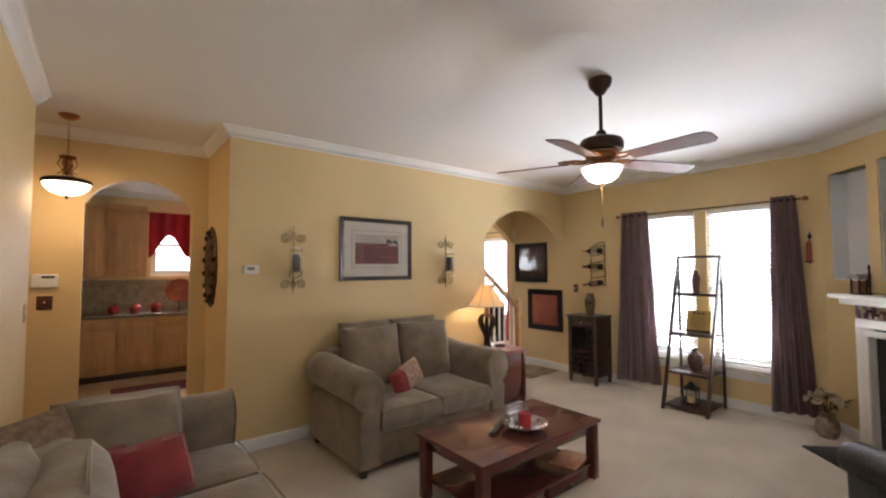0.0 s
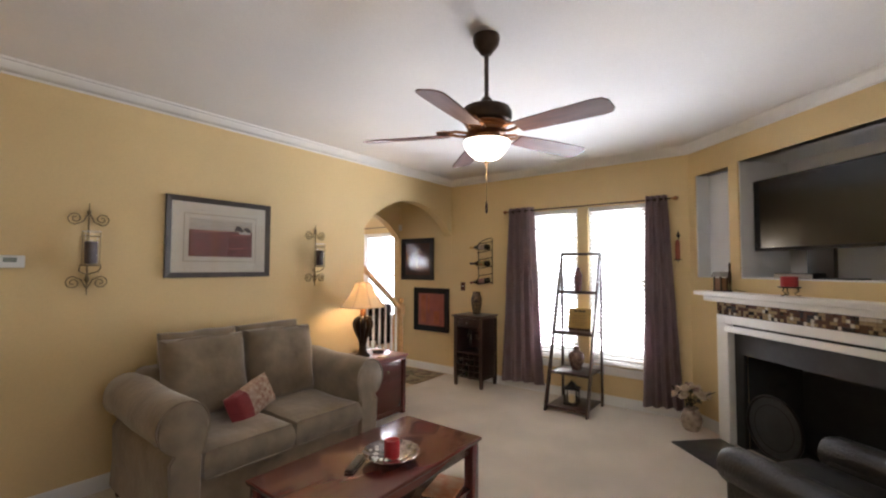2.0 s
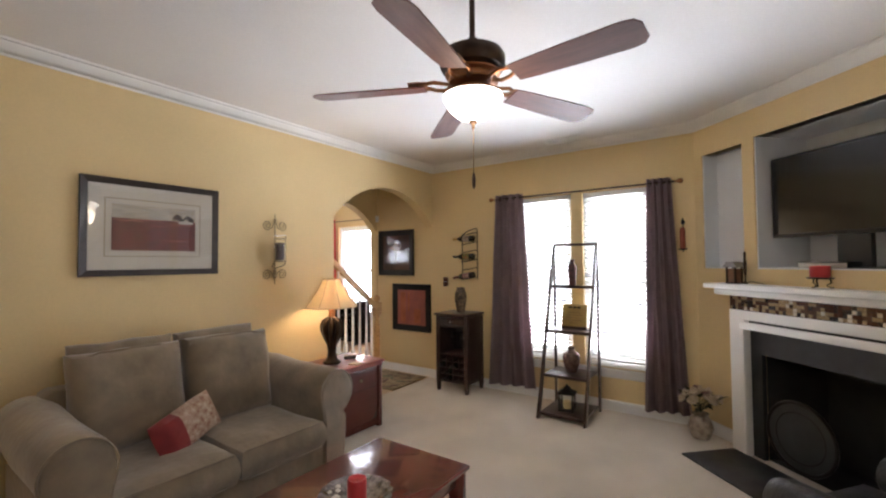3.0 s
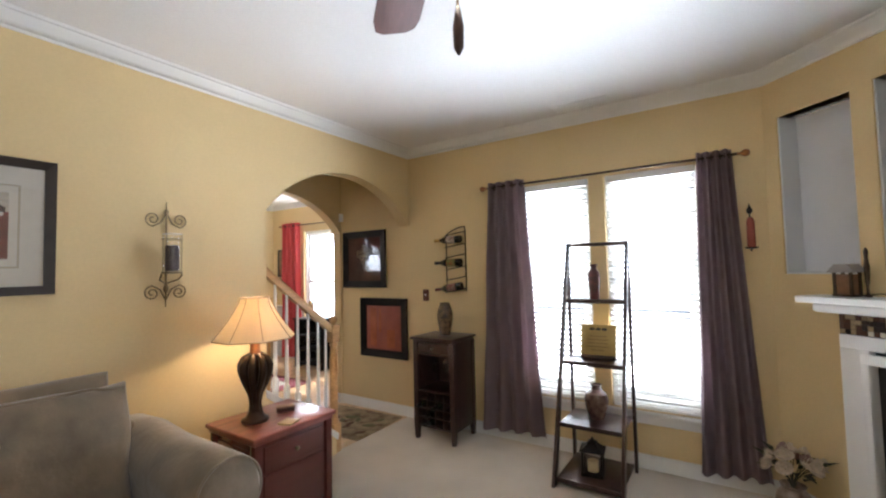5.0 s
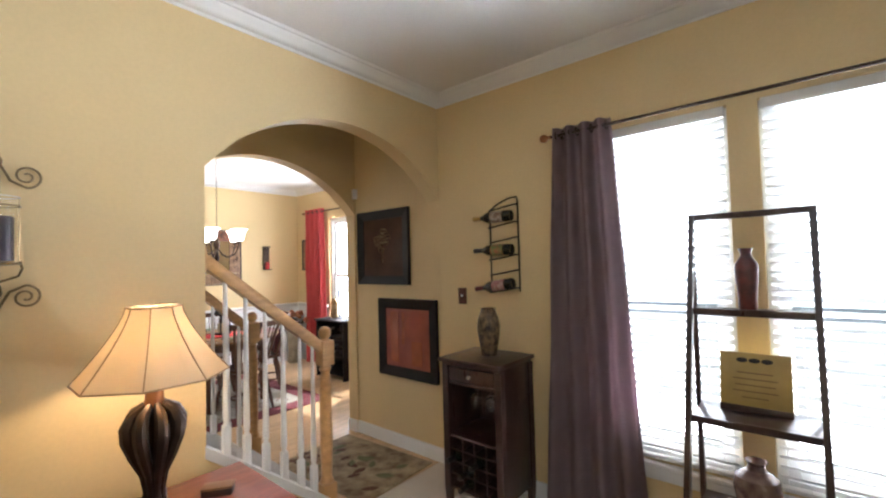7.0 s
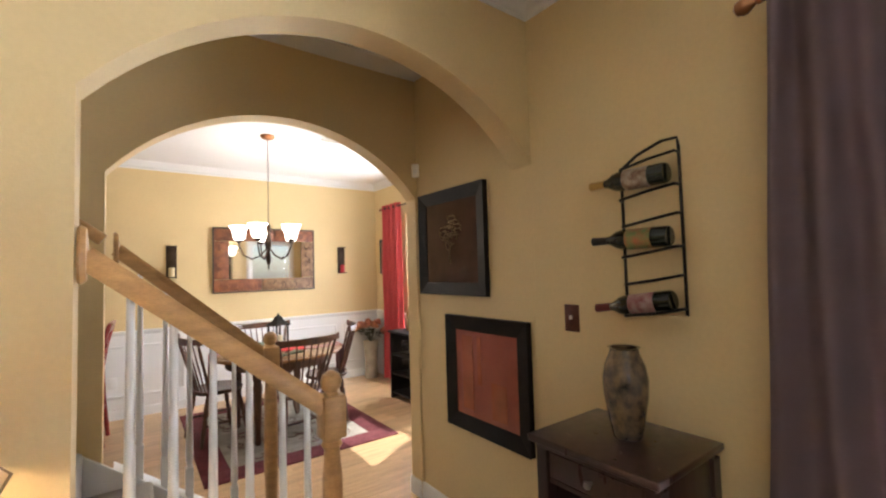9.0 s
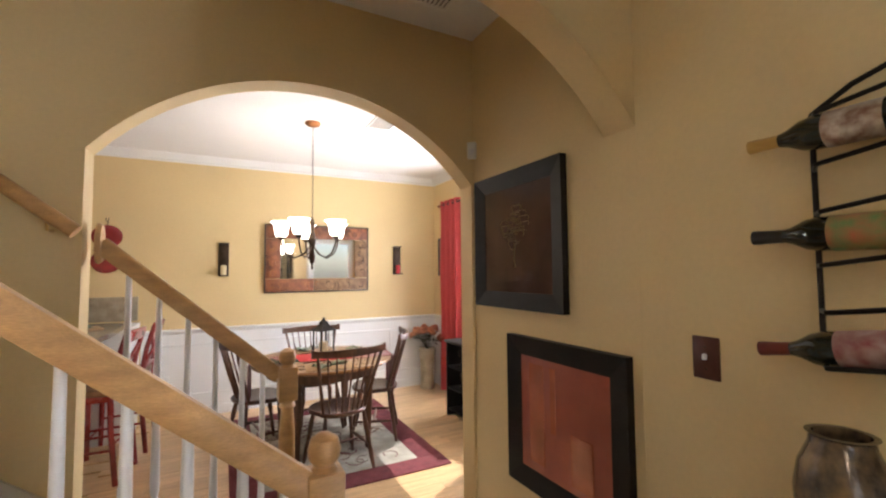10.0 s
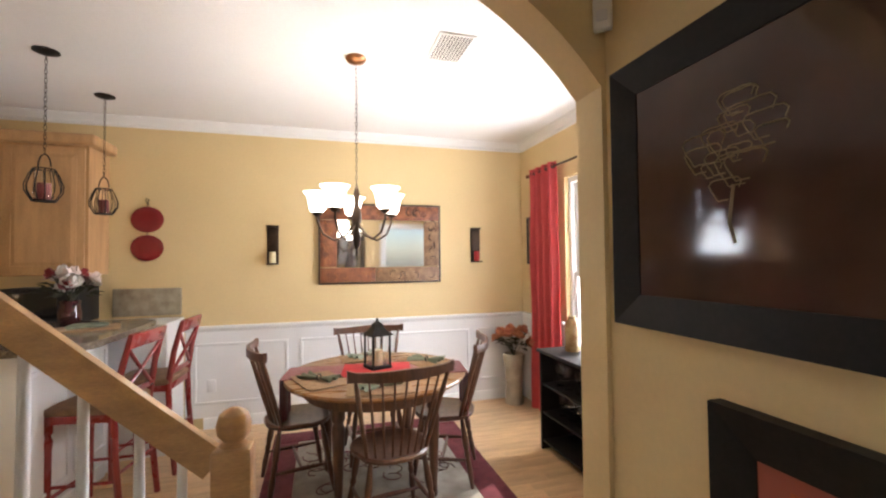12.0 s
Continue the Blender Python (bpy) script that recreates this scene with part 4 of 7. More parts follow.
# ---- ceiling fan ----
FX, FY = 2.648, 1.516
fan = thing("ceiling_fan", pose(FX, FY, CEIL), "dark bronze ceiling fan with five reddish blades and lit bowl", "ceiling fan")
part("canopy", lathe(B(), [(0.072, 0), (0.074, -0.02), (0.066, -0.05), (0.045, -0.075), (0.028, -0.10), (0.016, -0.105)], 28), BRONZE, fan)
part("downrod", tube(B(), [(0, 0, -0.09), (0, 0, -0.37)], 0.012, 12), BRONZE, fan)
part("motor", lathe(B(), [(0.02, -0.335), (0.032, -0.35), (0.034, -0.375), (0.09, -0.385), (0.125, -0.40), (0.136, -0.42), (0.136, -0.455), (0.128, -0.47), (0.10, -0.48)], 36), BRONZE, fan)
part("motor_band", lathe(B(), [(0.10, -0.478), (0.115, -0.485), (0.115, -0.492), (0.095, -0.497), (0.095, -0.515), (0.105, -0.52), (0.105, -0.53), (0.06, -0.54), (0.055, -0.575)], 36), COPPER, fan, "copper-toned lower band")
for k in range(5):
    a = -97 + 72 * k
    arm = B()
    for s in (-1, 1):
        tube(arm, [(0.09, s * 0.012, 0), (0.12, s * 0.035, -0.004), (0.16, s * 0.040, 0.002), (0.20, s * 0.018, 0.006), (0.235, s * 0.03, 0.006)], 0.008, 8)
    box(arm, (0.19, -0.045, 0.001), (0.27, 0.045, 0.006), 0.002)
    ar = part("blade_arm", arm, COPPER, fan, "scrolled bronze blade arm")
    ar.matrix_basis = pose(0, 0, -0.53, 0, 0, a)
    bm = B()
    outline = [(0.20, -0.050), (0.26, -0.056), (0.45, -0.064), (0.62, -0.068), (0.662, -0.060), (0.680, -0.035), (0.680, 0.035), (0.662, 0.060), (0.62, 0.068), (0.45, 0.064), (0.26, 0.056), (0.20, 0.050)]
    prism(bm, outline, "z", 0, 0.006)
    bl = part("blade", bm, BLADE, fan, "reddish brown wooden blade")
    bl.matrix_basis = pose(0, 0, -0.537, 0, 0, a) @ pose(0, 0, 0, -12, 1.5, 0)
part("light_bowl", lathe(B(), [(0.118, -0.575), (0.124, -0.583), (0.118, -0.60), (0.098, -0.635), (0.065, -0.665), (0.02, -0.68), (0.002, -0.682)], 36, caps=False), FROST, fan, "lit frosted white glass bowl")
part("fitter", lathe(B(), [(0.055, -0.56), (0.11, -0.568), (0.122, -0.574), (0.122, -0.582), (0.118, -0.584)], 36), COPPER, fan)
part("finial", lathe(B(), [(0.004, -0.678), (0.018, -0.682), (0.016, -0.69), (0.006, -0.70), (0.008, -0.71), (0.002, -0.72)], 14), BRONZE, fan)
part("pull_chain", tube(B(), [(0.0, 0.0, -0.72), (0.001, 0, -0.80), (0, 0, -0.905)], 0.0018, 5), SCONCE, fan)
part("pull", lathe(B(), [(0.002, -0.965), (0.007, -0.955), (0.008, -0.925), (0.004, -0.90), (0.002, -0.895)], 10), DARKW, fan)
bulb("ceiling_fan_bulb", (FX, FY, CEIL - 0.74), 8, 0.09, (1, 0.80, 0.55))


def vent(name, x0, y0, x1, y1, z, label, along="x", n=9):
    ob = thing(name, pose((x0 + x1) / 2, (y0 + y1) / 2, z), label, "vent")
    hx, hy = (x1 - x0) / 2, (y1 - y0) / 2
    fr = B()
    for a, b in (((-hx, -hy), (hx, -hy + 0.02)), ((-hx, hy - 0.02), (hx, hy)), ((-hx, -hy + 0.02), (-hx + 0.02, hy - 0.02)), ((hx - 0.02, -hy + 0.02), (hx, hy - 0.02))):
        box(fr, (a[0], a[1], -0.010), (b[0], b[1], -0.001), 0.002, seg=1)
    part("frame", fr, WHITE, ob)
    part("backing", box(B(), (-hx + 0.02, -hy + 0.02, -0.003), (hx - 0.02, hy - 0.02, -0.001)), mat("vent_dark", (0.12, 0.12, 0.12), 0.8), ob)
    first = None
    for i in range(n):
        f = (i + 0.5) / n * 2 - 1
        mm = pose(f * (hx - 0.024), 0, -0.006, 0, 35, 0) if along == "y" else pose(0, f * (hy - 0.024), -0.006, 35, 0, 0)
        if first is None:
            bm = box(B(), (-0.006, -hy + 0.02, -0.0008), (0.006, hy - 0.02, 0.0008)) if along == "y" else box(B(), (-hx + 0.02, -0.006, -0.0008), (hx - 0.02, 0.006, 0.0008))
            first = part("slat", bm, WHITE, ob, "", False)
            first.matrix_basis = mm
        else:
            share("slat", first, ob, mm)
    return ob


vent("ceiling_vent", 5.40, 1.90, 5.54, 2.31, CEIL, "white slatted ceiling vent near the window", "y")
vent("ceiling_vent", 5.565, 6.26, 5.785, 6.60, CEIL, "white slatted ceiling vent in the dining room", "y")
vent("return_grille", 4.80, 4.36, 5.42, 4.82, CEIL, "large white return air grille over the stair hall", "y", 26)


# ---- on the living room walls ----
def picture(name, m, w, h, border, depth, frame_mat, label, layers):
    """A framed picture; local x along the wall, local -y out of it. layers: (inset, material, out)."""
    ob = thing(name, m, label, "picture")
    hw, hh = w / 2, h / 2
    for pts in (((-hw, -hh), (hw, -hh), (hw - border, -hh + border), (-hw + border, -hh + border)), ((hw, -hh), (hw, hh), (hw - border, hh - border), (hw - border, -hh + border)),
                ((hw, hh), (-hw, hh), (-hw + border, hh - border), (hw - border, hh - border)), ((-hw, hh), (-hw, -hh), (-hw + border, -hh + border), (-hw + border, hh - border))):
        bm = B()
        a = [bm.verts.new((p[0], -0.001, p[1])) for p in pts]
        b = [bm.verts.new((p[0], -depth if i < 2 else -depth * 0.55, p[1])) for i, p in enumerate(pts)]
        bm.faces.new(a)
        bm.faces.new(b)
        for i in range(4):
            j = (i + 1) % 4
            bm.faces.new((a[i], a[j], b[j], b[i]))
        part("frame_side", bm, frame_mat, ob)
    for inset, material, out, nm in layers:
        part(nm, box(B(), (-hw + border + inset, -out, -hh + border + inset), (hw - border - inset, -out + 0.003, hh - border - inset)), material, ob, "", False)
    return ob


SKYA = mat("painted_sky", (0.46, 0.41, 0.33), 0.5, vary=0.25, scale=9, stretch=(1, 1, 5))
FIELD = mat("painted_field", (0.20, 0.050, 0.045), 0.5, scale=14, color2=(0.09, 0.035, 0.03), stretch=(1, 1, 6))
FRB = mat("brown_frame", (0.030, 0.020, 0.016), 0.35, vary=0.3, scale=12)
pic = picture("framed_landscape", pose(2.412, NW, 1.762), 0.85, 0.645, 0.042, 0.028, FRB, "dark-framed landscape print of a red field over the sofa",
              [(0.0, MATB, 0.010, "mat_board"), (0.085, MATD, 0.012, "inner_mat"), (0.094, MATB, 0.0135, "bevel"), (0.125, SKYA, 0.016, "print")])
pw, ph = 0.425 - 0.042 - 0.125, 0.318 - 0.042 - 0.125
part("field", box(B(), (-pw, -0.018, -ph), (pw, -0.016, ph * 0.42)), FIELD, pic, "painted red field", False)
bm = B()
for i in range(9):
    x = pw * 0.45 + i * 0.014
    bmesh.ops.create_icosphere(bm, subdivisions=1, radius=0.016 + 0.007 * math.sin(i), matrix=pose(x, -0.0175, ph * 0.55 + 0.012 * math.sin(i * 1.3)) @ Matrix.Diagonal((1, 0.06, 1, 1)))
part("painted_tree", bm, mat("painted_dark", (0.05, 0.035, 0.028), 0.5), pic)
part("painted_house", box(B(), (pw * 0.55, -0.0195, ph * 0.30), (pw * 0.93, -0.018, ph * 0.42)), mat("painted_white", (0.55, 0.50, 0.45), 0.5), pic, "", False)
bm = B()
for k, (a, b, z) in enumerate(((-0.2, 0.3, 0.12), (-0.6, 0.1, 0.36), (-0.9, -0.3, 0.30), (0.1, 0.7, -0.55), (0.3, 0.9, 0.22))):
    box(bm, (pw * a, -0.0188, ph * z), (pw * b, -0.018, ph * z + 0.004))
part("painted_strokes", bm, mat("painted_pink", (0.50, 0.20, 0.15), 0.5, vary=0.3, scale=30), pic, "", False)
pane = part("glass", box(B(), (-0.38, -0.0215, -0.278), (0.38, -0.020, 0.278)), GLASS, pic, "", False)
pane.visible_shadow = False


def scroll(bm, c, r, turns, start, side, rad=0.004, plane="xz"):
    pts = []
    n = int(26 * turns)
    for i in range(n + 1):
        f = i / n
        a = start + side * turns * 2 * math.pi * f
        q = r * (1 - 0.82 * f)
        pts.append((c[0] + q * math.cos(a), c[1], c[2] + q * math.sin(a)))
    tube(bm, pts, rad, 7)


def wall_sconce(x):
    ob = thing("wall_sconce", pose(x, NW, 1.643), "scrolled antique-gold iron candle sconce on the yellow wall", "sconce", "wall sconces")
    bm = tube(B(), [(0, -0.012, -0.31), (0, -0.012, -0.10), (0, -0.012, 0.10), (0, -0.012, 0.31)], [0.003, 0.007, 0.006, 0.003], 8)
    lathe(bm, [(0.003, -0.02), (0.011, -0.008), (0.012, 0.004), (0.004, 0.02)], 10, (0, -0.012, 0.25))
    lathe(bm, [(0.003, -0.03), (0.014, -0.012), (0.012, 0.01), (0.004, 0.03)], 10, (0, -0.014, -0.20))
    part("stem", bm, SCONCE, ob)
    for s in (-1, 1):
        for z, up in ((0.205, -1), (-0.225, 1)):
            bm = B()
            r = 0.042
            scroll(bm, (s * 0.072, -0.012, z), r, 1.6, math.pi / 2 if up > 0 else -math.pi / 2, -s * up if up > 0 else s, 0.0038)
            tube(bm, [(0, -0.012, z - up * 0.045), (s * 0.03, -0.012, z + up * 0.02), (s * 0.072, -0.012, z + up * r)], 0.0042, 7)
            part("scroll", bm, SCONCE, ob)
    bm = B()
    for s in (-1, 1):
        tube(bm, [(s * 0.004, -0.012, -0.17), (s * 0.05, -0.05, -0.15), (s * 0.056, -0.085, -0.125), (s * 0.05, -0.088, -0.10)], 0.004, 7)
    lathe(bm, [(0.002, -0.115), (0.052, -0.112), (0.055, -0.105), (0.002, -0.100)], 22, (0, -0.09, 0))
    part("cup", bm, SCONCE, ob)
    part("candle", lathe(B(), [(0.002, -0.099), (0.036, -0.099), (0.036, 0.045), (0.031, 0.05), (0.002, 0.045)], 22, (0, -0.09, 0)), PLUMWAX, ob, "dark plum pillar candle")
    gl = part("glass_cylinder", lathe(B(), [(0.048, -0.10), (0.049, 0.115), (0.046, 0.115), (0.045, -0.10)], 28, (0, -0.09, 0), caps=False), GLASS, ob, "clear glass hurricane cylinder")
    gl.visible_shadow = False
    part("glass_rim", tube(B(), [(0.049 * math.cos(a), -0.09 + 0.049 * math.sin(a), 0.115) for a in [k * math.pi / 12 for k in range(24)]], 0.0016, 5, closed=True), PLASTIC, ob)
    bm = tube(B(), [(0.052 * math.cos(a), -0.09 + 0.052 * math.sin(a), 0.085) for a in [k * math.pi / 12 for k in range(24)]], 0.0025, 5, closed=True)
    tube(bm, [(0, -0.012, 0.085), (0, -0.038, 0.085)], 0.003, 6)
    part("hoop", bm, SCONCE, ob)
    return ob


wall_sconce(3.337)
wall_sconce(1.53)
th = thing("thermostat", pose(1.165, NW, 1.555), "white wall thermostat with a small grey display", "thermostat")
part("case", box(B(), (-0.062, -0.024, -0.038), (0.062, -0.001, 0.038), 0.006, seg=3), PLASTIC, th)
part("display", box(B(), (-0.035, -0.026, -0.004), (0.025, -0.024, 0.024)), mat("lcd_grey", (0.22, 0.25, 0.22), 0.3), th, "", False)

# carved plaque on the return wall
pq = thing("wall_plaque", pose(KX - 0.001, 4.62, 1.585, 0, 0, -90), "round carved dark metal wall plaque with a scalloped rim", "wall decoration")
bm = lathe(B(), [(0.375, 0), (0.38, 0.012), (0.355, 0.03), (0.31, 0.022), (0.27, 0.034), (0.12, 0.022), (0.10, 0.04), (0.002, 0.05)], 64, ribs=16, depth=0.03)
bmesh.ops.transform(bm, matrix=pose(0, -0.002, 0, 90, 0, 0) @ Matrix.Diagonal((0.62, 1, 1, 1)), verts=bm.verts)
part("disc", bm, mat("carved_bronze", (0.035, 0.022, 0.016), 0.45, 0.5, scale=30, color2=(0.16, 0.09, 0.04), bump=0.4, bump_scale=60), pq)
bead = None
for k in range(16):
    a = (k + 0.5) * math.pi / 8
    mm = pose(0.205 * math.cos(a), -0.030, 0.33 * math.sin(a))
    if bead is None:
        bm = B()
        bmesh.ops.create_icosphere(bm, subdivisions=2, radius=0.028)
        bead = part("boss", bm, BRONZE, pq)
        bead.matrix_basis = mm
    else:
        share("boss", bead, pq, mm)


def switch_plate(name, m, label, material=SWITCHM, w=0.075, h=0.118):
    ob = thing(name, m, label, "light switch")
    part("plate", box(B(), (-w / 2, -0.007, -h / 2), (w / 2, -0.001, h / 2), 0.003), material, ob)
    part("toggle", box(B(), (-0.005, -0.018, -0.004), (0.005, -0.007, 0.012), 0.002), PLASTIC, ob)
    for z in (-0.03, 0.03):
        part("screw", lathe(B(), [(0.003, 0), (0.003, 0.0015), (0.001, 0.002)], 8), BRONZE, ob).matrix_basis = pose(0, -0.007, z, 90, 0, 0)
    return ob


switch_plate("light_switch", pose(EW, 3.774, 1.26, 0, 0, -90), "dark bronze light switch plate on yellow wall")
switch_plate("light_switch", pose(-0.217, 4.9, 1.285), "dark bronze light switch plate below the keypad", SWITCHM, 0.10, 0.118)
switch_plate("light_switch", pose(WW, 3.89, 1.28, 0, 0, 90), "bronze light switch plate on the yellow wall", CORK)
kp = thing("alarm_keypad", pose(-0.218, 4.9, 1.467), "white alarm keypad on the yellow wall", "keypad")
part("case", box(B(), (-0.085, -0.028, -0.055), (0.085, -0.001, 0.055), 0.006, seg=3), PLASTIC, kp)
part("display", box(B(), (-0.02, -0.030, 0.022), (0.06, -0.028, 0.042)), BLACKINK, kp, "", False)
ss = thing("motion_sensor", pose(EW - 0.02, AW0 - 0.02, 2.155, 0, 0, -45), "small white corner sensor on the hall wall", "sensor")
part("case", box(B(), (-0.024, -0.022, -0.045), (0.024, 0.005, 0.045), 0.006, seg=3), PLASTIC, ss)
part("lens", box(B(), (-0.014, -0.025, -0.025), (0.014, -0.022, 0.005), 0.002), NICHE, ss)

# framed prints in the stair hall
DARKP = mat("dark_print", (0.085, 0.045, 0.032), 0.03, scale=5, color2=(0.045, 0.026, 0.02), coat=0.1)
DARKP.node_tree.nodes["Principled BSDF"].inputs["Specular IOR Level"].default_value = 0.5
REDP = mat("red_print", (0.36, 0.085, 0.045), 0.3, scale=5, color2=(0.22, 0.045, 0.028), coat=0.15)
p1 = picture("framed_print", pose(EW, 4.62, 1.653, 0, 0, -90), 0.642, 0.638, 0.075, 0.034, BLACKW, "black-framed dark brown print with pale floral scrolls", [(0.0, DARKP, 0.016, "print")])
rnd = random.Random(3)
GOLDL = mat("pale_gold_line", (0.30, 0.22, 0.11), 0.5)
for i in range(16):
    a0, r0 = rnd.uniform(0, 6.28), rnd.uniform(0.01, 0.085)
    cx, cz = r0 * math.cos(a0), 0.05 + r0 * math.sin(a0)
    q = rnd.uniform(0.018, 0.045)
    bm = tube(B(), [(cx + q * math.cos(t) * (1 + 0.3 * math.sin(3 * t)), -0.0165, cz + q * math.sin(t) * (1 + 0.3 * math.cos(2 * t))) for t in [k * 0.35 for k in range(15)]], 0.0016, 4)
    part("drawn_flower", bm, GOLDL, p1, "pale gold drawn flower")
part("drawn_stem", tube(B(), [(0, -0.0165, -0.02), (-0.01, -0.0165, -0.09), (0.0, -0.0165, -0.13)], 0.004, 4), GOLDL, p1)
p2 = picture("framed_print", pose(EW, 4.345, 0.90, 0, 0, -90), 0.656, 0.64, 0.082, 0.034, BLACKW, "black-framed warm red abstract print", [(0.0, REDP, 0.016, "print")])
for x0, x1, z0, z1 in ((-0.19, -0.10, -0.2, 0.21), (-0.06, -0.03, -0.05, 0.21), (0.05, 0.16, -0.21, -0.02)):
    part("painted_panel", box(B(), (x0, -0.0175, z0), (x1, -0.016, z1)), mat("orange_print", (0.42, 0.13, 0.07), 0.2, vary=0.3, scale=7, coat=0.8), p2, "", False)

# candle holder on the east wall
wc = thing("wall_candle_holder", pose(EW, 1.066, 1.72, 0, 0, -90), "iron wall holder with a red taper candle", "candle holder")
bm = tube(B(), [(0, -0.006, 0.15), (0, -0.008, 0.0), (0, -0.010, -0.12)], [0.004, 0.007, 0.005], 8)
lathe(bm, [(0.002, 0.10), (0.016, 0.115), (0.018, 0.135), (0.008, 0.15), (0.002, 0.175)], 10, (0, -0.008, 0.02))
tube(bm, [(0, -0.01, -0.10), (0, -0.04, -0.125), (0, -0.065, -0.11)], 0.005, 7)
lathe(bm, [(0.002, -0.115), (0.034, -0.11), (0.040, -0.10), (0.002, -0.10)], 16, (0, -0.065, 0))
part("bracket", bm, IRON, wc)
part("candle", lathe(B(), [(0.024, -0.10), (0.023, 0.06), (0.018, 0.09), (0.004, 0.10)], 16, (0, -0.065, 0)), mat("rust_red_wax", (0.30, 0.06, 0.035), 0.5, vary=0.2, scale=15), wc, "rust red taper candle")

# ---- wine rack with bottles on the east wall ----
rk = thing("wine_rack", pose(EW, 3.39, 1.605, 0, 0, -90), "black wrought-iron wall rack holding three wine bottles", "wine rack")
part("side_rail", tube(B(), [(0.105, -0.02, -0.30), (0.105, -0.02, 0.29)], 0.006, 8), IRON, rk)
part("side_rail", tube(B(), [(-0.113, -0.02, -0.27), (-0.113, -0.02, 0.25)], 0.006, 8), IRON, rk)
for i in range(3):
    z = 0.25 - 0.215 * i
    for dz, out in ((0.0, 0.075), (-0.115, 0.085)):
        bm = tube(B(), [(-0.113, -0.02, z + dz - 0.012), (-0.085, -out, z + dz - 0.012), (0.03, -out - 0.01, z + dz + 0.004), (0.105, -out + 0.02, z + dz + 0.02), (0.105, -0.02, z + dz + 0.02)], 0.0055, 8)
        part("holder", bm, IRON, rk)
bm = tube(B(), [(-0.113, -0.02, 0.25), (-0.03, -0.05, 0.285), (0.06, -0.05, 0.315), (0.105, -0.03, 0.32), (0.105, -0.02, 0.29)], 0.006, 8)
part("top_loop", bm, IRON, rk)


def wine_bottle(m, label_mat, foil, words):
    ob = thing("wine_bottle", m, words, "bottle", "bottles in the wall rack")
    part("glass_body", lathe(B(), [(0.002, 0), (0.034, 0.0), (0.0375, 0.006), (0.0375, 0.175), (0.034, 0.195), (0.020, 0.222), (0.0145, 0.24), (0.0140, 0.262)], 24), BOTTLE, ob)
    part("paper_label", lathe(B(), [(0.0380, 0.055), (0.0382, 0.056), (0.0382, 0.15), (0.0380, 0.151)], 24, caps=False), label_mat, ob)
    part("foil", lathe(B(), [(0.0150, 0.238), (0.0152, 0.27), (0.0165, 0.29), (0.0165, 0.302), (0.002, 0.303)], 18), foil, ob)
    return ob


for i, (lm, fo, tilt, words) in enumerate(((LABELM, CORK, 0, "dark wine bottle with gold foil lying in the rack"), (LABELG, FOILB, 0, "dark wine bottle with colourful label in the rack"), (LABELR, FOILR, -8, "dark wine bottle with red foil tilted in the rack"))):
    wine_bottle(pose(EW - 0.06, 3.31, 1.803 - 0.222 * i, 0, 0, 0) @ pose(0, 0, 0, -90 + tilt, 0, 0), lm, fo, words)

# ---- wine cabinet with vase ----
wc = thing("wine_cabinet", pose(5.455, 3.42, 0, 0, 0, -90) @ Matrix.Diagonal((1, 1, 0.98, 1)), "tall narrow dark wood wine cabinet with drawer and lattice", "cabinet")
CW, CD = 0.195, 0.185
part("top", box(B(), (-CW - 0.035, -CD - 0.035, 0.905), (CW + 0.035, CD + 0.01, 0.93), 0.006, seg=3), DARKW, wc)
part("cornice", box(B(), (-CW - 0.015, -CD - 0.015, 0.885), (CW + 0.015, CD, 0.905), 0.006), DARKW, wc)
for s in (-1, 1):
    part("side_panel", box(B(), (s * CW - 0.009, -CD + 0.02, 0.10), (s * CW + 0.009, CD, 0.885), 0.002), DARKW, wc)
    for y in (-CD + 0.02, CD - 0.02):
        bm = B()
        for (w0, z0), (w1, z1) in (((0.016, 0.0), (0.022, 0.12)), ((0.022, 0.12), (0.022, 0.885))):
            cxs = s * CW
            a = [bm.verts.new((cxs + i * w0, y + j * w0, z0)) for i, j in ((-1, -1), (1, -1), (1, 1), (-1, 1))]
            b = [bm.verts.new((cxs + i * w1, y + j * w1, z1)) for i, j in ((-1, -1), (1, -1), (1, 1), (-1, 1))]
            for k in range(4):
                bm.faces.new((a[k], a[(k + 1) % 4], b[(k + 1) % 4], b[k]))
        part("leg", bm, DARKW, wc)
part("back_panel", box(B(), (-CW, CD - 0.012, 0.10), (CW, CD, 0.885)), DARKW, wc)
for z in (0.11, 0.43, 0.765):
    part("shelf", box(B(), (-CW + 0.01, -CD + 0.012, z), (CW - 0.01, CD - 0.012, z + 0.016), 0.002), DARKW, wc)
dr = part("drawer", box(B(), (-CW + 0.03, -CD, 0.79), (CW - 0.03, -CD + 0.14, 0.875), 0.004), DARKW, wc)
part("knob", lathe(B(), [(0.005, 0), (0.005, 0.012), (0.013, 0.02), (0.010, 0.028), (0.002, 0.03)], 14), mat("pewter", (0.45, 0.43, 0.40), 0.3, 0.9), dr).matrix_basis = pose(0, -CD, 0.832, 90, 0, 0)
for k in range(1, 4):
    part("lattice_upright", box(B(), (-CW + 0.02 + k * 0.0875 - 0.004, -CD + 0.02, 0.126), (-CW + 0.02 + k * 0.0875 + 0.004, CD - 0.02, 0.43)), DARKW, wc) if k < 4 else None
for k in range(1, 4):
    part("lattice_rail", box(B(), (-CW + 0.02, -CD + 0.016, 0.126 + k * 0.076 - 0.004), (CW - 0.02, CD - 0.02, 0.126 + k * 0.076 + 0.004)), DARKW, wc)
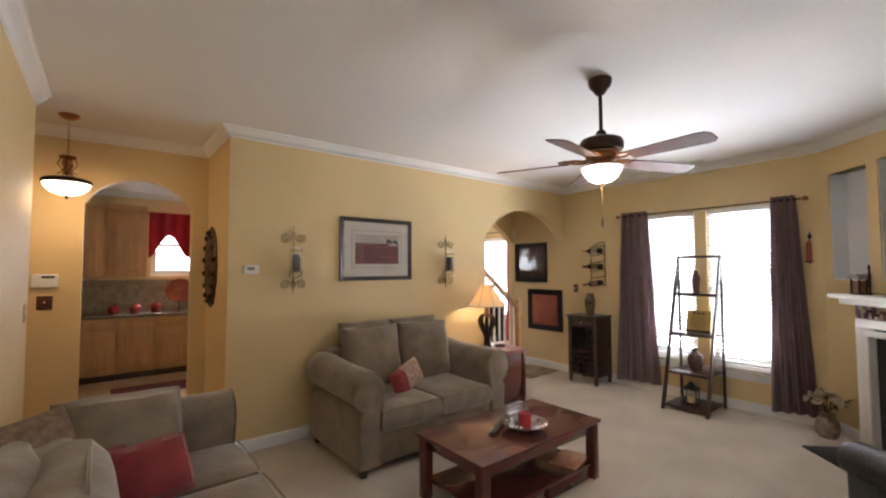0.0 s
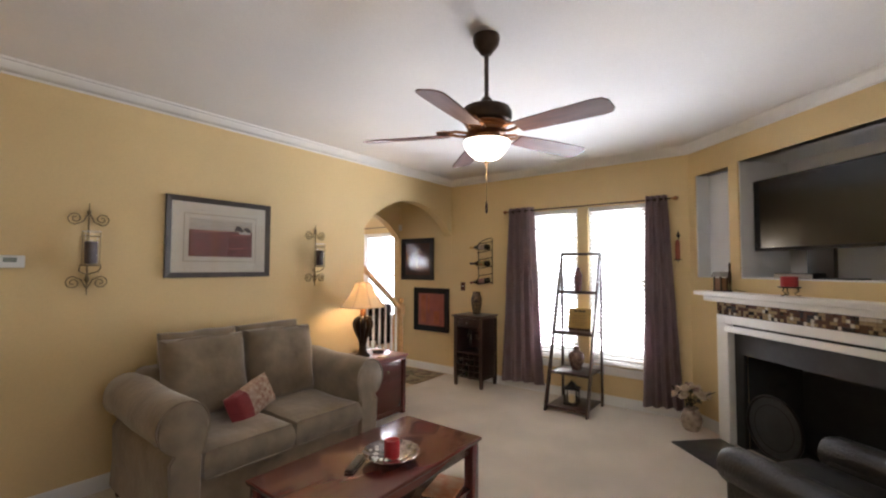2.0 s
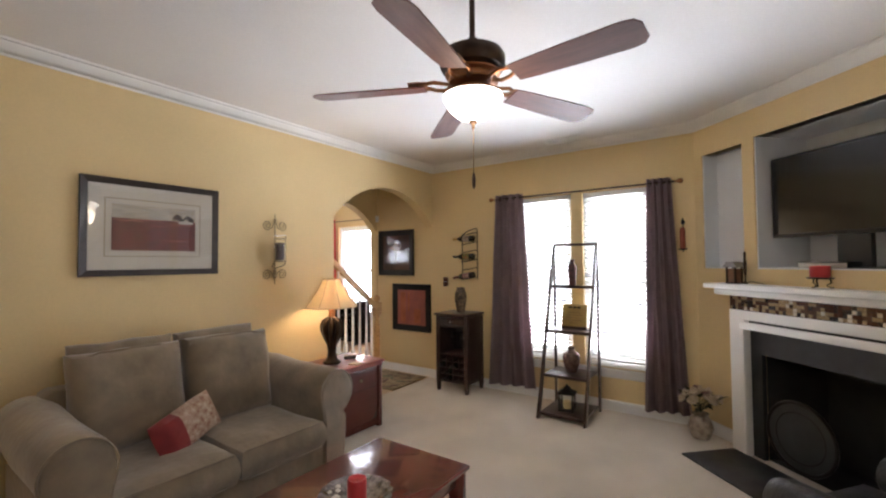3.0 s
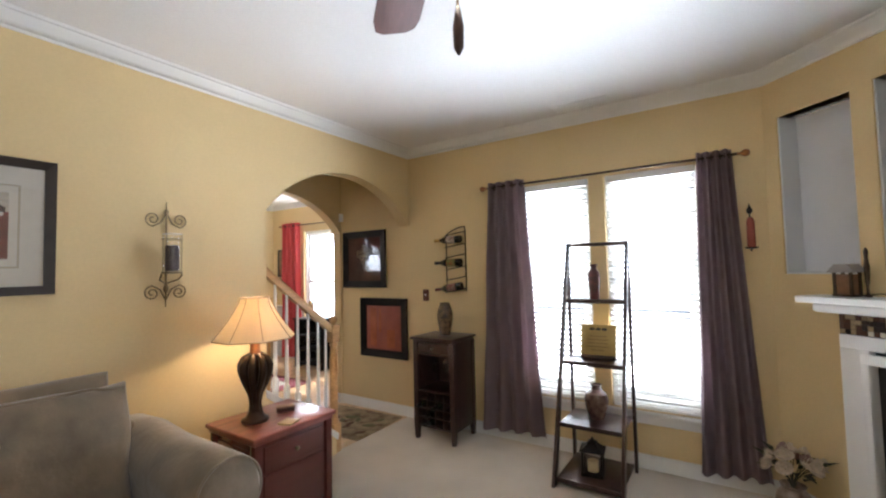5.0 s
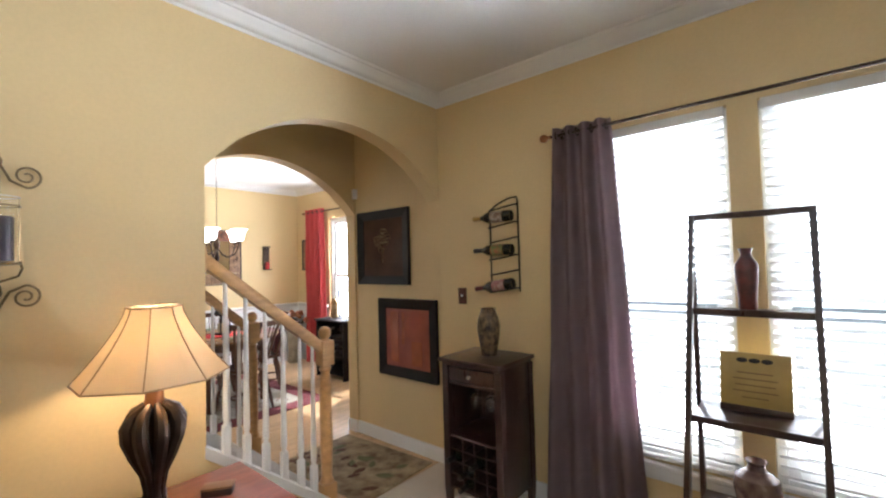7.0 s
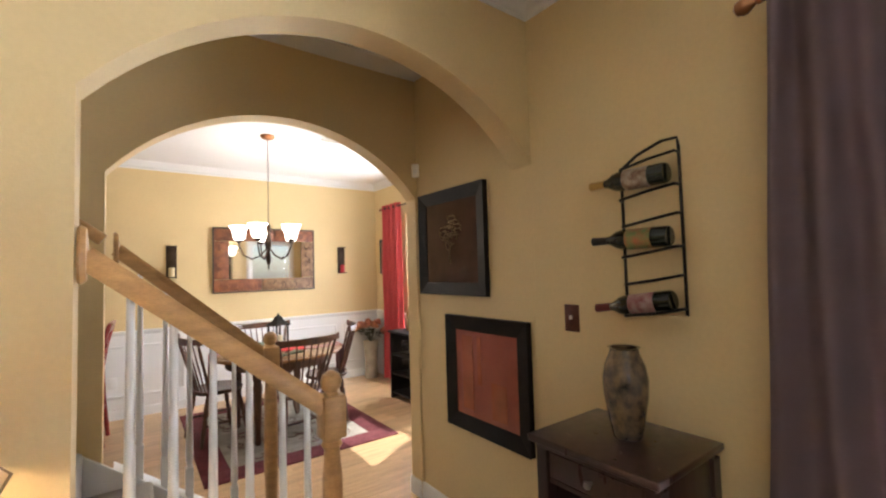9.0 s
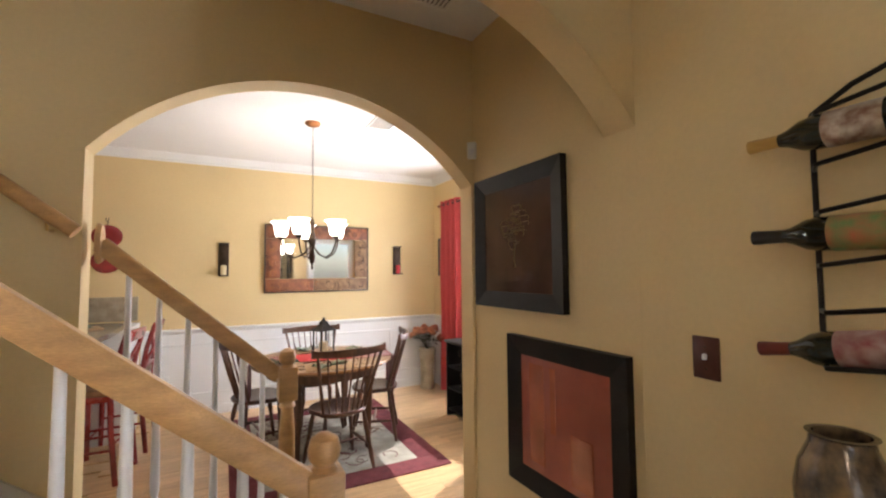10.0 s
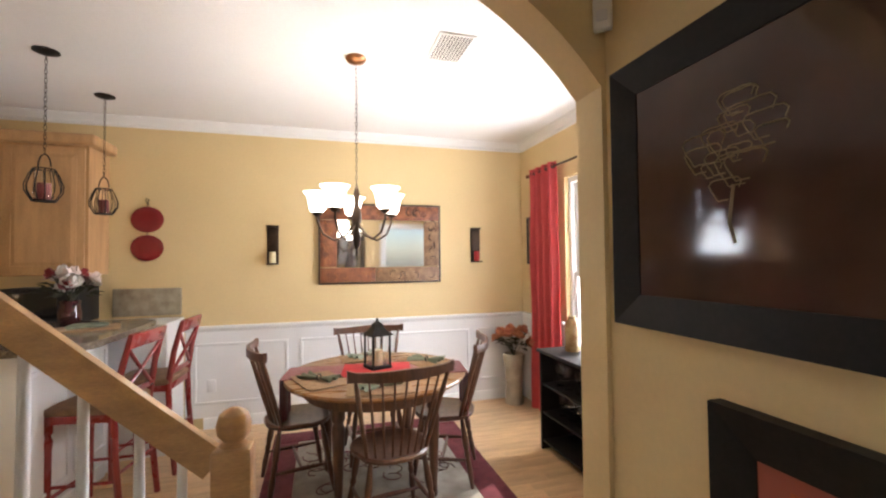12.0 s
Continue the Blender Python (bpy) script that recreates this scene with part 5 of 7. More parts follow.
for k in range(2):
    part("stem_rail", box(B(), (-0.06 + k * 0.12 - 0.02, -CD + 0.03, 0.755), (-0.06 + k * 0.12 + 0.02, CD - 0.03, 0.762)), DARKW, wc)
wg = thing("wine_glass", pose(5.40, 3.475, 0.585), "clear stemmed wine glass hanging in the cabinet", "glass", "glasses in the wine cabinet")
part("bowl", lathe(B(), [(0.024, 0.0), (0.034, 0.03), (0.036, 0.05), (0.026, 0.08), (0.005, 0.095), (0.004, 0.15), (0.030, 0.156), (0.030, 0.158), (0.002, 0.158)], 20, caps=False), GLASS, wg)
copy_thing(wg, pose(5.40, 3.365, 0.585))
copy_thing(wg, pose(5.47, 3.415, 0.585))
cb = wine_bottle(pose(5.49, 3.455, 0.238, 0, -90, 0), LABELM, FOILB, "wine bottle lying in the cabinet lattice")
cb["group"] = "bottles in the wine cabinet"
for y, z in ((3.375, 0.313), (3.545, 0.313), (3.455, 0.165)):
    copy_thing(cb, pose(5.49, y, z, 0, -90, 0))
vs = thing("mosaic_vase", pose(5.47, 3.412, 0.9115) @ Matrix.Diagonal((1.05, 1.05, 1.06, 1)), "tall dark mosaic glass vase with amber flecks on the cabinet", "vase")
part("body", lathe(B(), [(0.002, 0), (0.042, 0), (0.045, 0.006), (0.056, 0.06), (0.068, 0.13), (0.070, 0.18), (0.062, 0.225), (0.046, 0.262), (0.044, 0.275), (0.050, 0.28), (0.040, 0.28), (0.038, 0.262), (0.05, 0.22), (0.002, 0.02)], 32), MOSAICV, vs)

# ---- ladder shelf ----
ls = thing("ladder_shelf", pose(5.37, 2.05, 0), "dark wood leaning ladder shelf before the window", "shelf")
ly = 0.225
for s in (-1, 1):
    bm = B()
    for (x0, z0), (x1, z1) in (((-0.295, 0.0), (0.20, 1.70)),):
        yy = s * ly * 1.0
        a = [bm.verts.new((x0 + i * 0.028, yy + j * 0.011, z0)) for i, j in ((-1, -1), (1, -1), (1, 1), (-1, 1))]
        b = [bm.verts.new((x1 + i * 0.020, yy * 0.98 + j * 0.011, z1)) for i, j in ((-1, -1), (1, -1), (1, 1), (-1, 1))]
        for k in range(4):
            bm.faces.new((a[k], a[(k + 1) % 4], b[(k + 1) % 4], b[k]))
        bm.faces.new(a)
        bm.faces.new(b)
    part("front_leg", bm, DARKW, ls)
    part("back_leg", box(B(), (0.185, s * ly - 0.011, 0), (0.218, s * ly + 0.011, 1.70), 0.002), DARKW, ls)
part("top_rail", box(B(), (0.185, -ly, 1.672), (0.215, ly, 1.70), 0.003), DARKW, ls)
for z, in ((0.04,), (0.385,), (0.80,), (1.245,)):
    fx = -0.295 + 0.495 * z / 1.70
    sh_ = part("shelf", box(B(), (fx + 0.01, -ly + 0.012, z), (0.20, ly - 0.012, z + 0.016), 0.002), DARKW, ls)
    part("lip", box(B(), (fx - 0.005, -ly + 0.012, z - 0.008), (fx + 0.010, ly - 0.012, z + 0.022), 0.002), DARKW, sh_)
vs = thing("vase", pose(5.51, 2.06, 1.261), "tall slim maroon pottery vase on the ladder shelf", "vase")
part("body", lathe(B(), [(0.002, 0), (0.034, 0), (0.036, 0.01), (0.036, 0.05), (0.046, 0.17), (0.044, 0.20), (0.022, 0.235), (0.020, 0.25), (0.030, 0.27), (0.024, 0.27), (0.002, 0.24)], 26), MAROONV, vs)
vs = thing("vase", pose(5.40, 2.05, 0.401), "dark glazed round-shouldered vase on the ladder shelf", "vase")
part("body", lathe(B(), [(0.002, 0), (0.045, 0), (0.05, 0.01), (0.075, 0.08), (0.085, 0.14), (0.075, 0.185), (0.035, 0.215), (0.03, 0.235), (0.042, 0.25), (0.034, 0.25), (0.002, 0.22)], 30), DARKV, vs)
pl = thing("award_plaque", pose(5.49, 2.05, 0.816, 0, 0, -90) @ pose(0, 0, 0, -12, 0, 0), "gold award plaque with dark lettering on the shelf", "plaque")
part("plate", box(B(), (-0.128, -0.008, 0), (0.128, 0.008, 0.255), 0.004), PLAQUE, pl)
bm = B()
for cx in (-0.045, 0.0, 0.045):
    bmesh.ops.create_icosphere(bm, subdivisions=2, radius=0.018, matrix=pose(cx, -0.0085, 0.222) @ Matrix.Diagonal((1.2, 0.06, 0.6, 1)))
part("emblem", bm, BLACKINK, pl)
for k, w in enumerate((0.08, 0.10, 0.09, 0.10, 0.06)):
    part("line_of_writing", box(B(), (-w * 0.8, -0.0092, 0.165 - k * 0.026), (w * 0.8, -0.0085, 0.171 - k * 0.026)), mat("faded_ink", (0.22, 0.14, 0.05), 0.5), pl, "", False)
part("base", box(B(), (-0.128, -0.011, 0.0), (0.128, -0.008, 0.028), 0.001), DARKW, pl)


def lantern(name, m, w, h, label, wax):
    ob = thing(name, m, label, "lantern")
    part("base", box(B(), (-w, -w, 0), (w, w, 0.02), 0.004), IRON, ob)
    for x in (-1, 1):
        for y in (-1, 1):
            part("post", box(B(), (x * (w - 0.012) - 0.006, y * (w - 0.012) - 0.006, 0.02), (x * (w - 0.012) + 0.006, y * (w - 0.012) + 0.006, h * 0.66)), IRON, ob)
    part("eave", box(B(), (-w * 1.12, -w * 1.12, h * 0.66), (w * 1.12, w * 1.12, h * 0.69), 0.003), IRON, ob)
    bm = B()
    rings = []
    for r, z in ((w, 0.69), (w * 0.62, 0.77), (w * 0.4, 0.84), (w * 0.4, 0.88), (w * 0.12, 0.94), (0.006, 1.0)):
        rings.append([bm.verts.new((i * r, j * r, h * z)) for i, j in ((-1, -1), (1, -1), (1, 1), (-1, 1))])
    for a, b in zip(rings, rings[1:]):
        for k in range(4):
            bm.faces.new((a[k], a[(k + 1) % 4], b[(k + 1) % 4], b[k]))
    bm.faces.new(rings[-1])
    part("roof", bm, IRON, ob)
    for s in (-1, 1):
        for ax in (0, 1):
            bx = (-w + 0.018, s * (w - 0.012) - 0.001, 0.02), (w - 0.018, s * (w - 0.012) + 0.001, h * 0.66)
            if ax:
                bx = (bx[0][1], bx[0][0], bx[0][2]), (bx[1][1], bx[1][0], bx[1][2])
            pn = part("pane", box(B(), *bx), GLASS, ob, "", False)
            pn.visible_shadow = False
    part("candle", lathe(B(), [(0.002, 0.02), (w * 0.5, 0.02), (w * 0.5, h * 0.36), (0.002, h * 0.36)], 18), wax, ob)
    return ob


lantern("lantern", pose(5.28, 2.06, 0.056, 0, 0, 8), 0.075, 0.25, "black iron lantern with glass panes on the bottom shelf", CREAMWAX)

# floor flower arrangement by the fireplace
PETW = mat("cream_petal", (0.62, 0.50, 0.36), 0.7, vary=0.3, scale=20)
LEAF = mat("dark_leaf", (0.05, 0.055, 0.03), 0.7, vary=0.4, scale=20)
PETO = mat("peach_petal", (0.62, 0.26, 0.13), 0.7, vary=0.3, scale=20)
PETP = mat("white_pink_petal", (0.78, 0.66, 0.60), 0.7, vary=0.2, scale=20)


def blossom(bm, c, r, rnd, rings=3):
    """A rose-like head of overlapping cupped petals."""
    for k in range(rings):
        n = 4 + 2 * k
        for i in range(n):
            a = 2 * math.pi * (i + 0.5 * (k % 2)) / n + rnd.uniform(-0.2, 0.2)
            rr = r * (0.25 + 0.3 * k)
            tilt = 0.9 - 0.38 * k
            d = Vector((math.cos(a), math.sin(a), 0))
            t = Vector((-d.y, d.x, 0))
            up = Vector((0, 0, 1))
            base = Vector(c) + d * rr * 0.3
            tip = Vector(c) + d * rr + up * r * tilt
            w = r * (0.26 + 0.07 * k)
            mid = (base + tip) / 2 + d * r * 0.16
            vs = [bm.verts.new(p) for p in (base - t * w * 0.4, mid - t * w, tip - t * w * 0.6, tip + up * r * 0.05, tip + t * w * 0.6, mid + t * w, base + t * w * 0.4)]
            mc = bm.verts.new(mid + d * r * 0.06)
            for q in range(7):
                bm.faces.new((vs[q], vs[(q + 1) % 7], mc))


def bouquet(ob, z, spread, n, r, petal, label, seed):
    rnd = random.Random(seed)
    for i in range(n):
        a, q = rnd.uniform(0, 6.28), spread * math.sqrt(rnd.uniform(0.02, 1))
        bm = B()
        zz = z + spread * 0.55 * (1 - (q / spread) ** 2) + rnd.uniform(-0.02, 0.02)
        blossom(bm, (0, 0, 0), r * rnd.uniform(0.8, 1.15), rnd)
        fl = part("flower", bm, petal[i % len(petal)], ob, label)
        fl.matrix_basis = pose(q * math.cos(a), q * math.sin(a), zz) @ pose(0, 0, 0, 50 * q / spread * -math.sin(a), 50 * q / spread * math.cos(a), 0)
        part("stem", tube(B(), [(0, 0, z - spread * 0.7), (q * math.cos(a) * 0.5, q * math.sin(a) * 0.5, z - 0.02), (q * math.cos(a), q * math.sin(a), zz)], 0.0025, 5), LEAF, ob)
    for i in range(n * 2):
        a, q = rnd.uniform(0, 6.28), spread * rnd.uniform(0.4, 1.25)
        bm = B()
        L_ = rnd.uniform(0.06, 0.12)
        pts = [(0, 0, 0), (L_ * 0.4, L_ * 0.2, 0.01), (L_, 0, -0.01), (L_ * 0.4, -L_ * 0.2, 0.01)]
        v = [bm.verts.new(p) for p in pts]
        bm.faces.new((v[0], v[1], v[2]))
        bm.faces.new((v[0], v[2], v[3]))
        lf = part("leaf", bm, LEAF, ob)
        lf.matrix_basis = pose(q * 0.6 * math.cos(a), q * 0.6 * math.sin(a), z + rnd.uniform(-0.06, 0.04), 0, rnd.uniform(-40, 10), math.degrees(a))


fv = thing("flower_vase", pose(5.40, 0.945, 0), "floor vase with cream dried flowers beside the fireplace", "flower vase")
part("pot", lathe(B(), [(0.002, 0), (0.06, 0), (0.075, 0.02), (0.095, 0.09), (0.08, 0.16), (0.055, 0.19), (0.065, 0.21), (0.055, 0.21), (0.002, 0.15)], 24), mat("mottled_pot", (0.45, 0.38, 0.30), 0.5, scale=16, color2=(0.12, 0.07, 0.05)), fv)
bouquet(fv, 0.32, 0.15, 14, 0.05, [PETW, PETW, mat("mauve_petal", (0.30, 0.18, 0.16), 0.7)], "", 5)

# ---- foyer pendant ----
pd = thing("pendant_lamp", pose(-0.08, 4.45, CEIL) @ Matrix.Diagonal((1, 1, 1.1, 1)), "bronze bowl pendant lamp hanging in the foyer, lit", "pendant lamp")
part("canopy", lathe(B(), [(0.065, 0), (0.066, -0.012), (0.045, -0.03), (0.01, -0.04)], 24), COPPER, pd)
def chain(bm, x, y, z0, z1):
    n = max(2, int((z0 - z1) / 0.028))
    for i in range(n):
        zc = z0 - (i + 0.5) * (z0 - z1) / n
        pts = []
        for k in range(10):
            a = k * math.pi / 5
            u, v = 0.007 * math.cos(a), (z0 - z1) / n * 0.62 * math.sin(a)
            pts.append((x + (u if i % 2 else 0), y + (0 if i % 2 else u), zc + v))
        tube(bm, pts, 0.0018, 5, closed=True)
    return bm
part("chain", chain(B(), 0, 0, -0.04, -0.30), BRONZE, pd)
bm = lathe(B(), [(0.012, -0.29), (0.05, -0.30), (0.055, -0.31), (0.02, -0.33), (0.018, -0.36), (0.03, -0.40), (0.012, -0.44)], 18)
for k in range(6):
    a = k * math.pi / 3
    tube(bm, [(0.04 * math.cos(a), 0.04 * math.sin(a), -0.31), (0.06 * math.cos(a), 0.06 * math.sin(a), -0.36), (0.025 * math.cos(a), 0.025 * math.sin(a), -0.41), (0.06 * math.cos(a), 0.06 * math.sin(a), -0.43)], 0.005, 6)
part("body", bm, COPPER, pd)
part("rim", lathe(B(), [(0.02, -0.455), (0.13, -0.462), (0.155, -0.475), (0.158, -0.495), (0.150, -0.50)], 36), BRONZE, pd)
part("bowl", lathe(B(), [(0.148, -0.50), (0.135, -0.53), (0.10, -0.56), (0.05, -0.578), (0.002, -0.58)], 36, caps=False), FROSTP, pd, "lit frosted glass bowl")
part("finial", lathe(B(), [(0.012, -0.578), (0.015, -0.59), (0.004, -0.61)], 12), BRONZE, pd)
bulb("pendant_lamp_bulb", (-0.08, 4.45, CEIL - 0.66), 10, 0.08, (1, 0.66, 0.34))


# ---- stairs between the two arches ----
RISE, RUN, X0 = 0.19, 0.245, 4.695
st = thing("staircase", pose(0, 0, 0), "carpeted staircase rising between two walls", "stairs", "", "structure")
for i in range(9):
    x1 = X0 - RUN * i
    bm = box(B(), (max(2.63, x1 - RUN - 0.005), NW + 0.135, 0 if i < 1 else RISE * i - 0.02), (x1, AW0 - 0.005, RISE * (i + 1)), 0.018, seg=3)
    part("step", bm, STAIRC, st)
def slope(x):
    return 0.215 + 0.777 * (4.615 - x)
bm = prism(B(), [(4.0, 0), (4.655, 0), (4.655, slope(4.655) - 0.03), (4.0, slope(4.0) - 0.03)], "y", NW + 0.006, NW + 0.125)
structure("wall_stair_knee", bm, WALL, "low yellow wall beneath the stair balusters")
bm = prism(B(), [(4.0, slope(4.0) - 0.03), (4.67, slope(4.67) - 0.03), (4.67, slope(4.67)), (4.0, slope(4.0))], "y", NW - 0.008, NW + 0.138)
prism(bm, [(4.0, slope(4.0) - 0.055), (4.67, slope(4.67) - 0.055), (4.67, slope(4.67) - 0.03), (4.0, slope(4.0) - 0.03)], "y", NW - 0.002, NW + 0.132)
structure("trim_stair_cap", bm, WHITE, "white sloping cap under the balusters")
bm = prism(B(), [(4.06, 0), (4.655, 0), (4.655, slope(4.655) - 0.03), (4.06, slope(4.06) - 0.03)], "y", AW0 + 0.006, AW1 - 0.006)
structure("wall_stair_knee_2", bm, WHITE, "low white wall beneath the far balusters")
bm = prism(B(), [(4.06, slope(4.06) - 0.03), (4.695, slope(4.695) - 0.03), (4.695, slope(4.695)), (4.06, slope(4.06))], "y", AW0 - 0.008, AW1 + 0.008)
structure("trim_stair_cap_2", bm, WHITE, "white sloping cap under the far balusters")
bm = prism(B(), [(X0 + 0.01, 0), (X0 + 0.01, 0.16), (2.7, 0.16 + 0.776 * (X0 + 0.01 - 2.7)), (2.7, -0.05 + 0.776 * (X0 + 0.01 - 2.7)), (X0 - 0.1, 0)], "y", AW0 - 0.018, AW0 - 0.004)
structure("trim_stair_stringer", bm, WHITE, "white skirting board along the stair")


def balustrade(name, y, xs, top, low, newel_x, label):
    ob = thing(name, pose(0, y, 0), label, "stair railing")
    (x0, z0), (x1, z1) = top, low
    d = Vector((x1 - x0, 0, z1 - z0)).normalized()
    n = Vector((-d.z, 0, d.x))
    prof = [(-0.024, -0.030), (0.024, -0.030), (0.030, -0.008), (0.026, 0.016), (0.012, 0.030), (-0.012, 0.030), (-0.026, 0.016), (-0.030, -0.008)]
    bm = B()
    rings = [[bm.verts.new((px + n.x * v, u, pz + n.z * v)) for u, v in prof] for px, pz in (top, low)]
    for k in range(8):
        bm.faces.new((rings[0][k], rings[0][(k + 1) % 8], rings[1][(k + 1) % 8], rings[1][k]))
    bm.faces.new(rings[0])
    bm.faces.new(rings[1])
    part("handrail", bm, OAK, ob, "moulded light oak handrail")
    ros = lathe(B(), [(0.055, 0), (0.058, 0.006), (0.052, 0.018), (0.02, 0.022)], 28)
    bmesh.ops.transform(ros, matrix=pose(x0 - 0.012, 0, z0 + 0.004, 0, 90, 0) @ Matrix.Diagonal((1.35, 0.8, 1, 1)), verts=ros.verts)
    part("rosette", ros, OAK, ob, "oval oak wall rosette")
    first = None
    for x in xs:
        zb, zt = slope(x), z0 + (z1 - z0) * (x - x0) / (x1 - x0) - 0.03
        bm = B()
        hgt = zt - zb
        s = 0.016
        box(bm, (-s, -s, -0.01), (s, s, 0.14))
        lathe(bm, [(0.016, 0.14), (0.011, 0.155), (0.015, 0.17), (0.0165, 0.20), (0.013, 0.4), (0.0095, hgt + 0.01)], 12)
        part("baluster", bm, WHITE, ob, "white turned baluster").matrix_basis = pose(x, 0, zb)
    bm = box(B(), (-0.042, -0.042, 0), (0.042, 0.042, 0.24), 0.004)
    part("newel_base", bm, OAK, ob).matrix_basis = pose(newel_x, 0, 0)
    zt = z1 + 0.085
    bm = lathe(B(), [(0.036, 0.24), (0.042, 0.25), (0.034, 0.265), (0.030, 0.29), (0.036, 0.45), (0.034, zt - 0.34), (0.026, zt - 0.235), (0.036, zt - 0.22), (0.030, zt - 0.205), (0.038, zt - 0.19)], 20)
    box(bm, (-0.040, -0.040, zt - 0.195), (0.040, 0.040, zt - 0.05), 0.005)
    lathe(bm, [(0.030, zt - 0.05), (0.022, zt - 0.04), (0.034, zt - 0.025), (0.037, zt - 0.005), (0.030, zt + 0.018), (0.012, zt + 0.03), (0.002, zt + 0.032)], 20)
    part("newel", bm, OAK, ob, "turned oak newel post").matrix_basis = pose(newel_x, 0, 0)
    return ob


balustrade("stair_railing", NW + 0.065, [4.12, 4.22, 4.32, 4.42, 4.52, 4.60], (4.02, 1.548), (4.655, 1.03), 4.685, "oak stair railing with white balusters and a turned newel")
balustrade("stair_railing", AW0 + 0.06, [4.155, 4.255, 4.355, 4.455, 4.555, 4.635], (4.065, 1.62), (4.70, 1.058), 4.737, "far oak stair railing with white balusters and newel")
hr = thing("wall_handrail", pose(0, AW0, 0), "oak handrail fixed to the stair wall", "handrail")
bm = tube(B(), [(4.02, -0.065, 1.655), (3.12, -0.065, 2.36)], 0.026, 12)
part("rail", bm, OAK, hr)
for x in (3.94, 3.32):
    part("bracket", tube(B(), [(x, -0.001, 1.60 + 0.777 * (4.02 - x)), (x, -0.05, 1.60 + 0.777 * (4.02 - x)), (x, -0.065, 1.64 + 0.777 * (4.02 - x))], 0.006, 7), CORK, hr)
mt = thing("hall_mat", pose(5.25, 4.52, 0.002, 0, 0, 3), "beige mat with brown leaf pattern on the hall floor", "rug")
part("woven_surface", box(B(), (-0.34, -0.48, 0), (0.34, 0.48, 0.010), 0.003), mat("leaf_rug", (0.40, 0.33, 0.20), 0.95, scale=9, color2=(0.14, 0.08, 0.045), grain=0.15, bump=0.5), mt)
rnd = random.Random(21)
LRM = [mat("rug_leaf_brown", (0.10, 0.045, 0.028), 0.95, vary=0.3), mat("rug_leaf_green", (0.13, 0.13, 0.065), 0.95, vary=0.3)]
for i in range(22):
    bm = B()
    L_ = rnd.uniform(0.09, 0.15)
    prism(bm, [(0, 0), (L_ * 0.3, L_ * 0.22), (L_ * 0.7, L_ * 0.18), (L_, 0), (L_ * 0.7, -L_ * 0.18), (L_ * 0.3, -L_ * 0.22)], "z", 0, 0.002)
    part("leaf_motif", bm, LRM[i % 2], mt, "", False).matrix_basis = pose(rnd.uniform(-0.26, 0.2), rnd.uniform(-0.42, 0.42), 0.0095 + 0.0001 * i, 0, 0, rnd.uniform(0, 360))


# ---- dining room walls ----
CR = [(0, 0), (0.012, 0), (0.016, 0.015), (0.030, 0.028), (0.034, 0.045), (0.030, 0.055), (0, 0.055)]
moulding("trim_chair_rail", CR, [(3.75, DN), (DE, DN), (DE, DWIN[1] + 0.02)], 0.87, "white chair rail moulding")
bm = box(B(), (3.75, DN - 0.006, 0.1), (DE - 0.006, DN - 0.001, 0.875))
structure("trim_wainscot_north", bm, WHITE, "white painted wainscot panelling")
structure("trim_wainscot_east", box(B(), (DE - 0.006, DWIN[1] + 0.02, 0.1), (DE - 0.001, DN, 0.875)), WHITE, "white painted wainscot panelling")
x = 3.82
while x < DE - 0.2:
    w = min(0.80, DE - 0.1 - x)
    bm = B()
    for a, b in (((x, 0.22), (x + w, 0.245)), ((x, 0.745), (x + w, 0.77)), ((x, 0.245), (x + 0.025, 0.745)), ((x + w - 0.025, 0.245), (x + w, 0.745))):
        box(bm, (a[0], DN - 0.020, a[1]), (b[0], DN - 0.006, b[1]), 0.006)
    structure("trim_panel_mould", bm, WHITE, "white raised panel moulding on the wainscot")
    x += w + 0.11
ol = thing("wall_outlet", pose(3.89, DN - 0.006, 0.385), "white double power outlet in the wainscot", "outlet")
for s in (-1, 1):
    part("plate", box(B(), (s * 0.075 - 0.038, -0.006, -0.058), (s * 0.075 + 0.038, 0, 0.058), 0.003), PLASTIC, ol)

# mirror with a collaged copper frame
mr = thing("wall_mirror", pose(5.511, DN, 1.675), "wall mirror in a broad copper-patterned frame", "mirror")
MF = [mat("copper_leaf_frame", (0.36, 0.13, 0.055), 0.5, scale=16, color2=(0.12, 0.045, 0.025), bump=0.4, bump_scale=40), mat("tan_leaf_frame", (0.33, 0.20, 0.10), 0.5, scale=20, color2=(0.17, 0.09, 0.045), bump=0.4, bump_scale=45)]
HW, HH, iw, ih = 0.600, 0.385, 0.437, 0.235
for k, (a, b) in enumerate((((-HW, -HH), (-0.06, -ih)), ((-0.06, -HH), (HW, -ih)), ((-HW, ih), (0.1, HH)), ((0.1, ih), (HW, HH)), ((-HW, -ih), (-iw, ih)), ((iw, -ih), (HW, ih)))):
    part("frame_panel", box(B(), (a[0] + 0.003, -0.03, a[1] + 0.003), (b[0] - 0.003, -0.001, b[1] - 0.003), 0.003), MF[(0, 1, 0, 0, 0, 1)[k]], mr)
bm = B()
for a, b in (((-HW - 0.014, -HH - 0.014), (HW + 0.014, -HH)), ((-HW - 0.014, HH), (HW + 0.014, HH + 0.014)), ((-HW - 0.014, -HH), (-HW, HH)), ((HW, -HH), (HW + 0.014, HH))):
    box(bm, (a[0], -0.034, a[1]), (b[0], -0.001, b[1]), 0.003)
part("outer_edge", bm, FRB, mr)
rnd = random.Random(6)
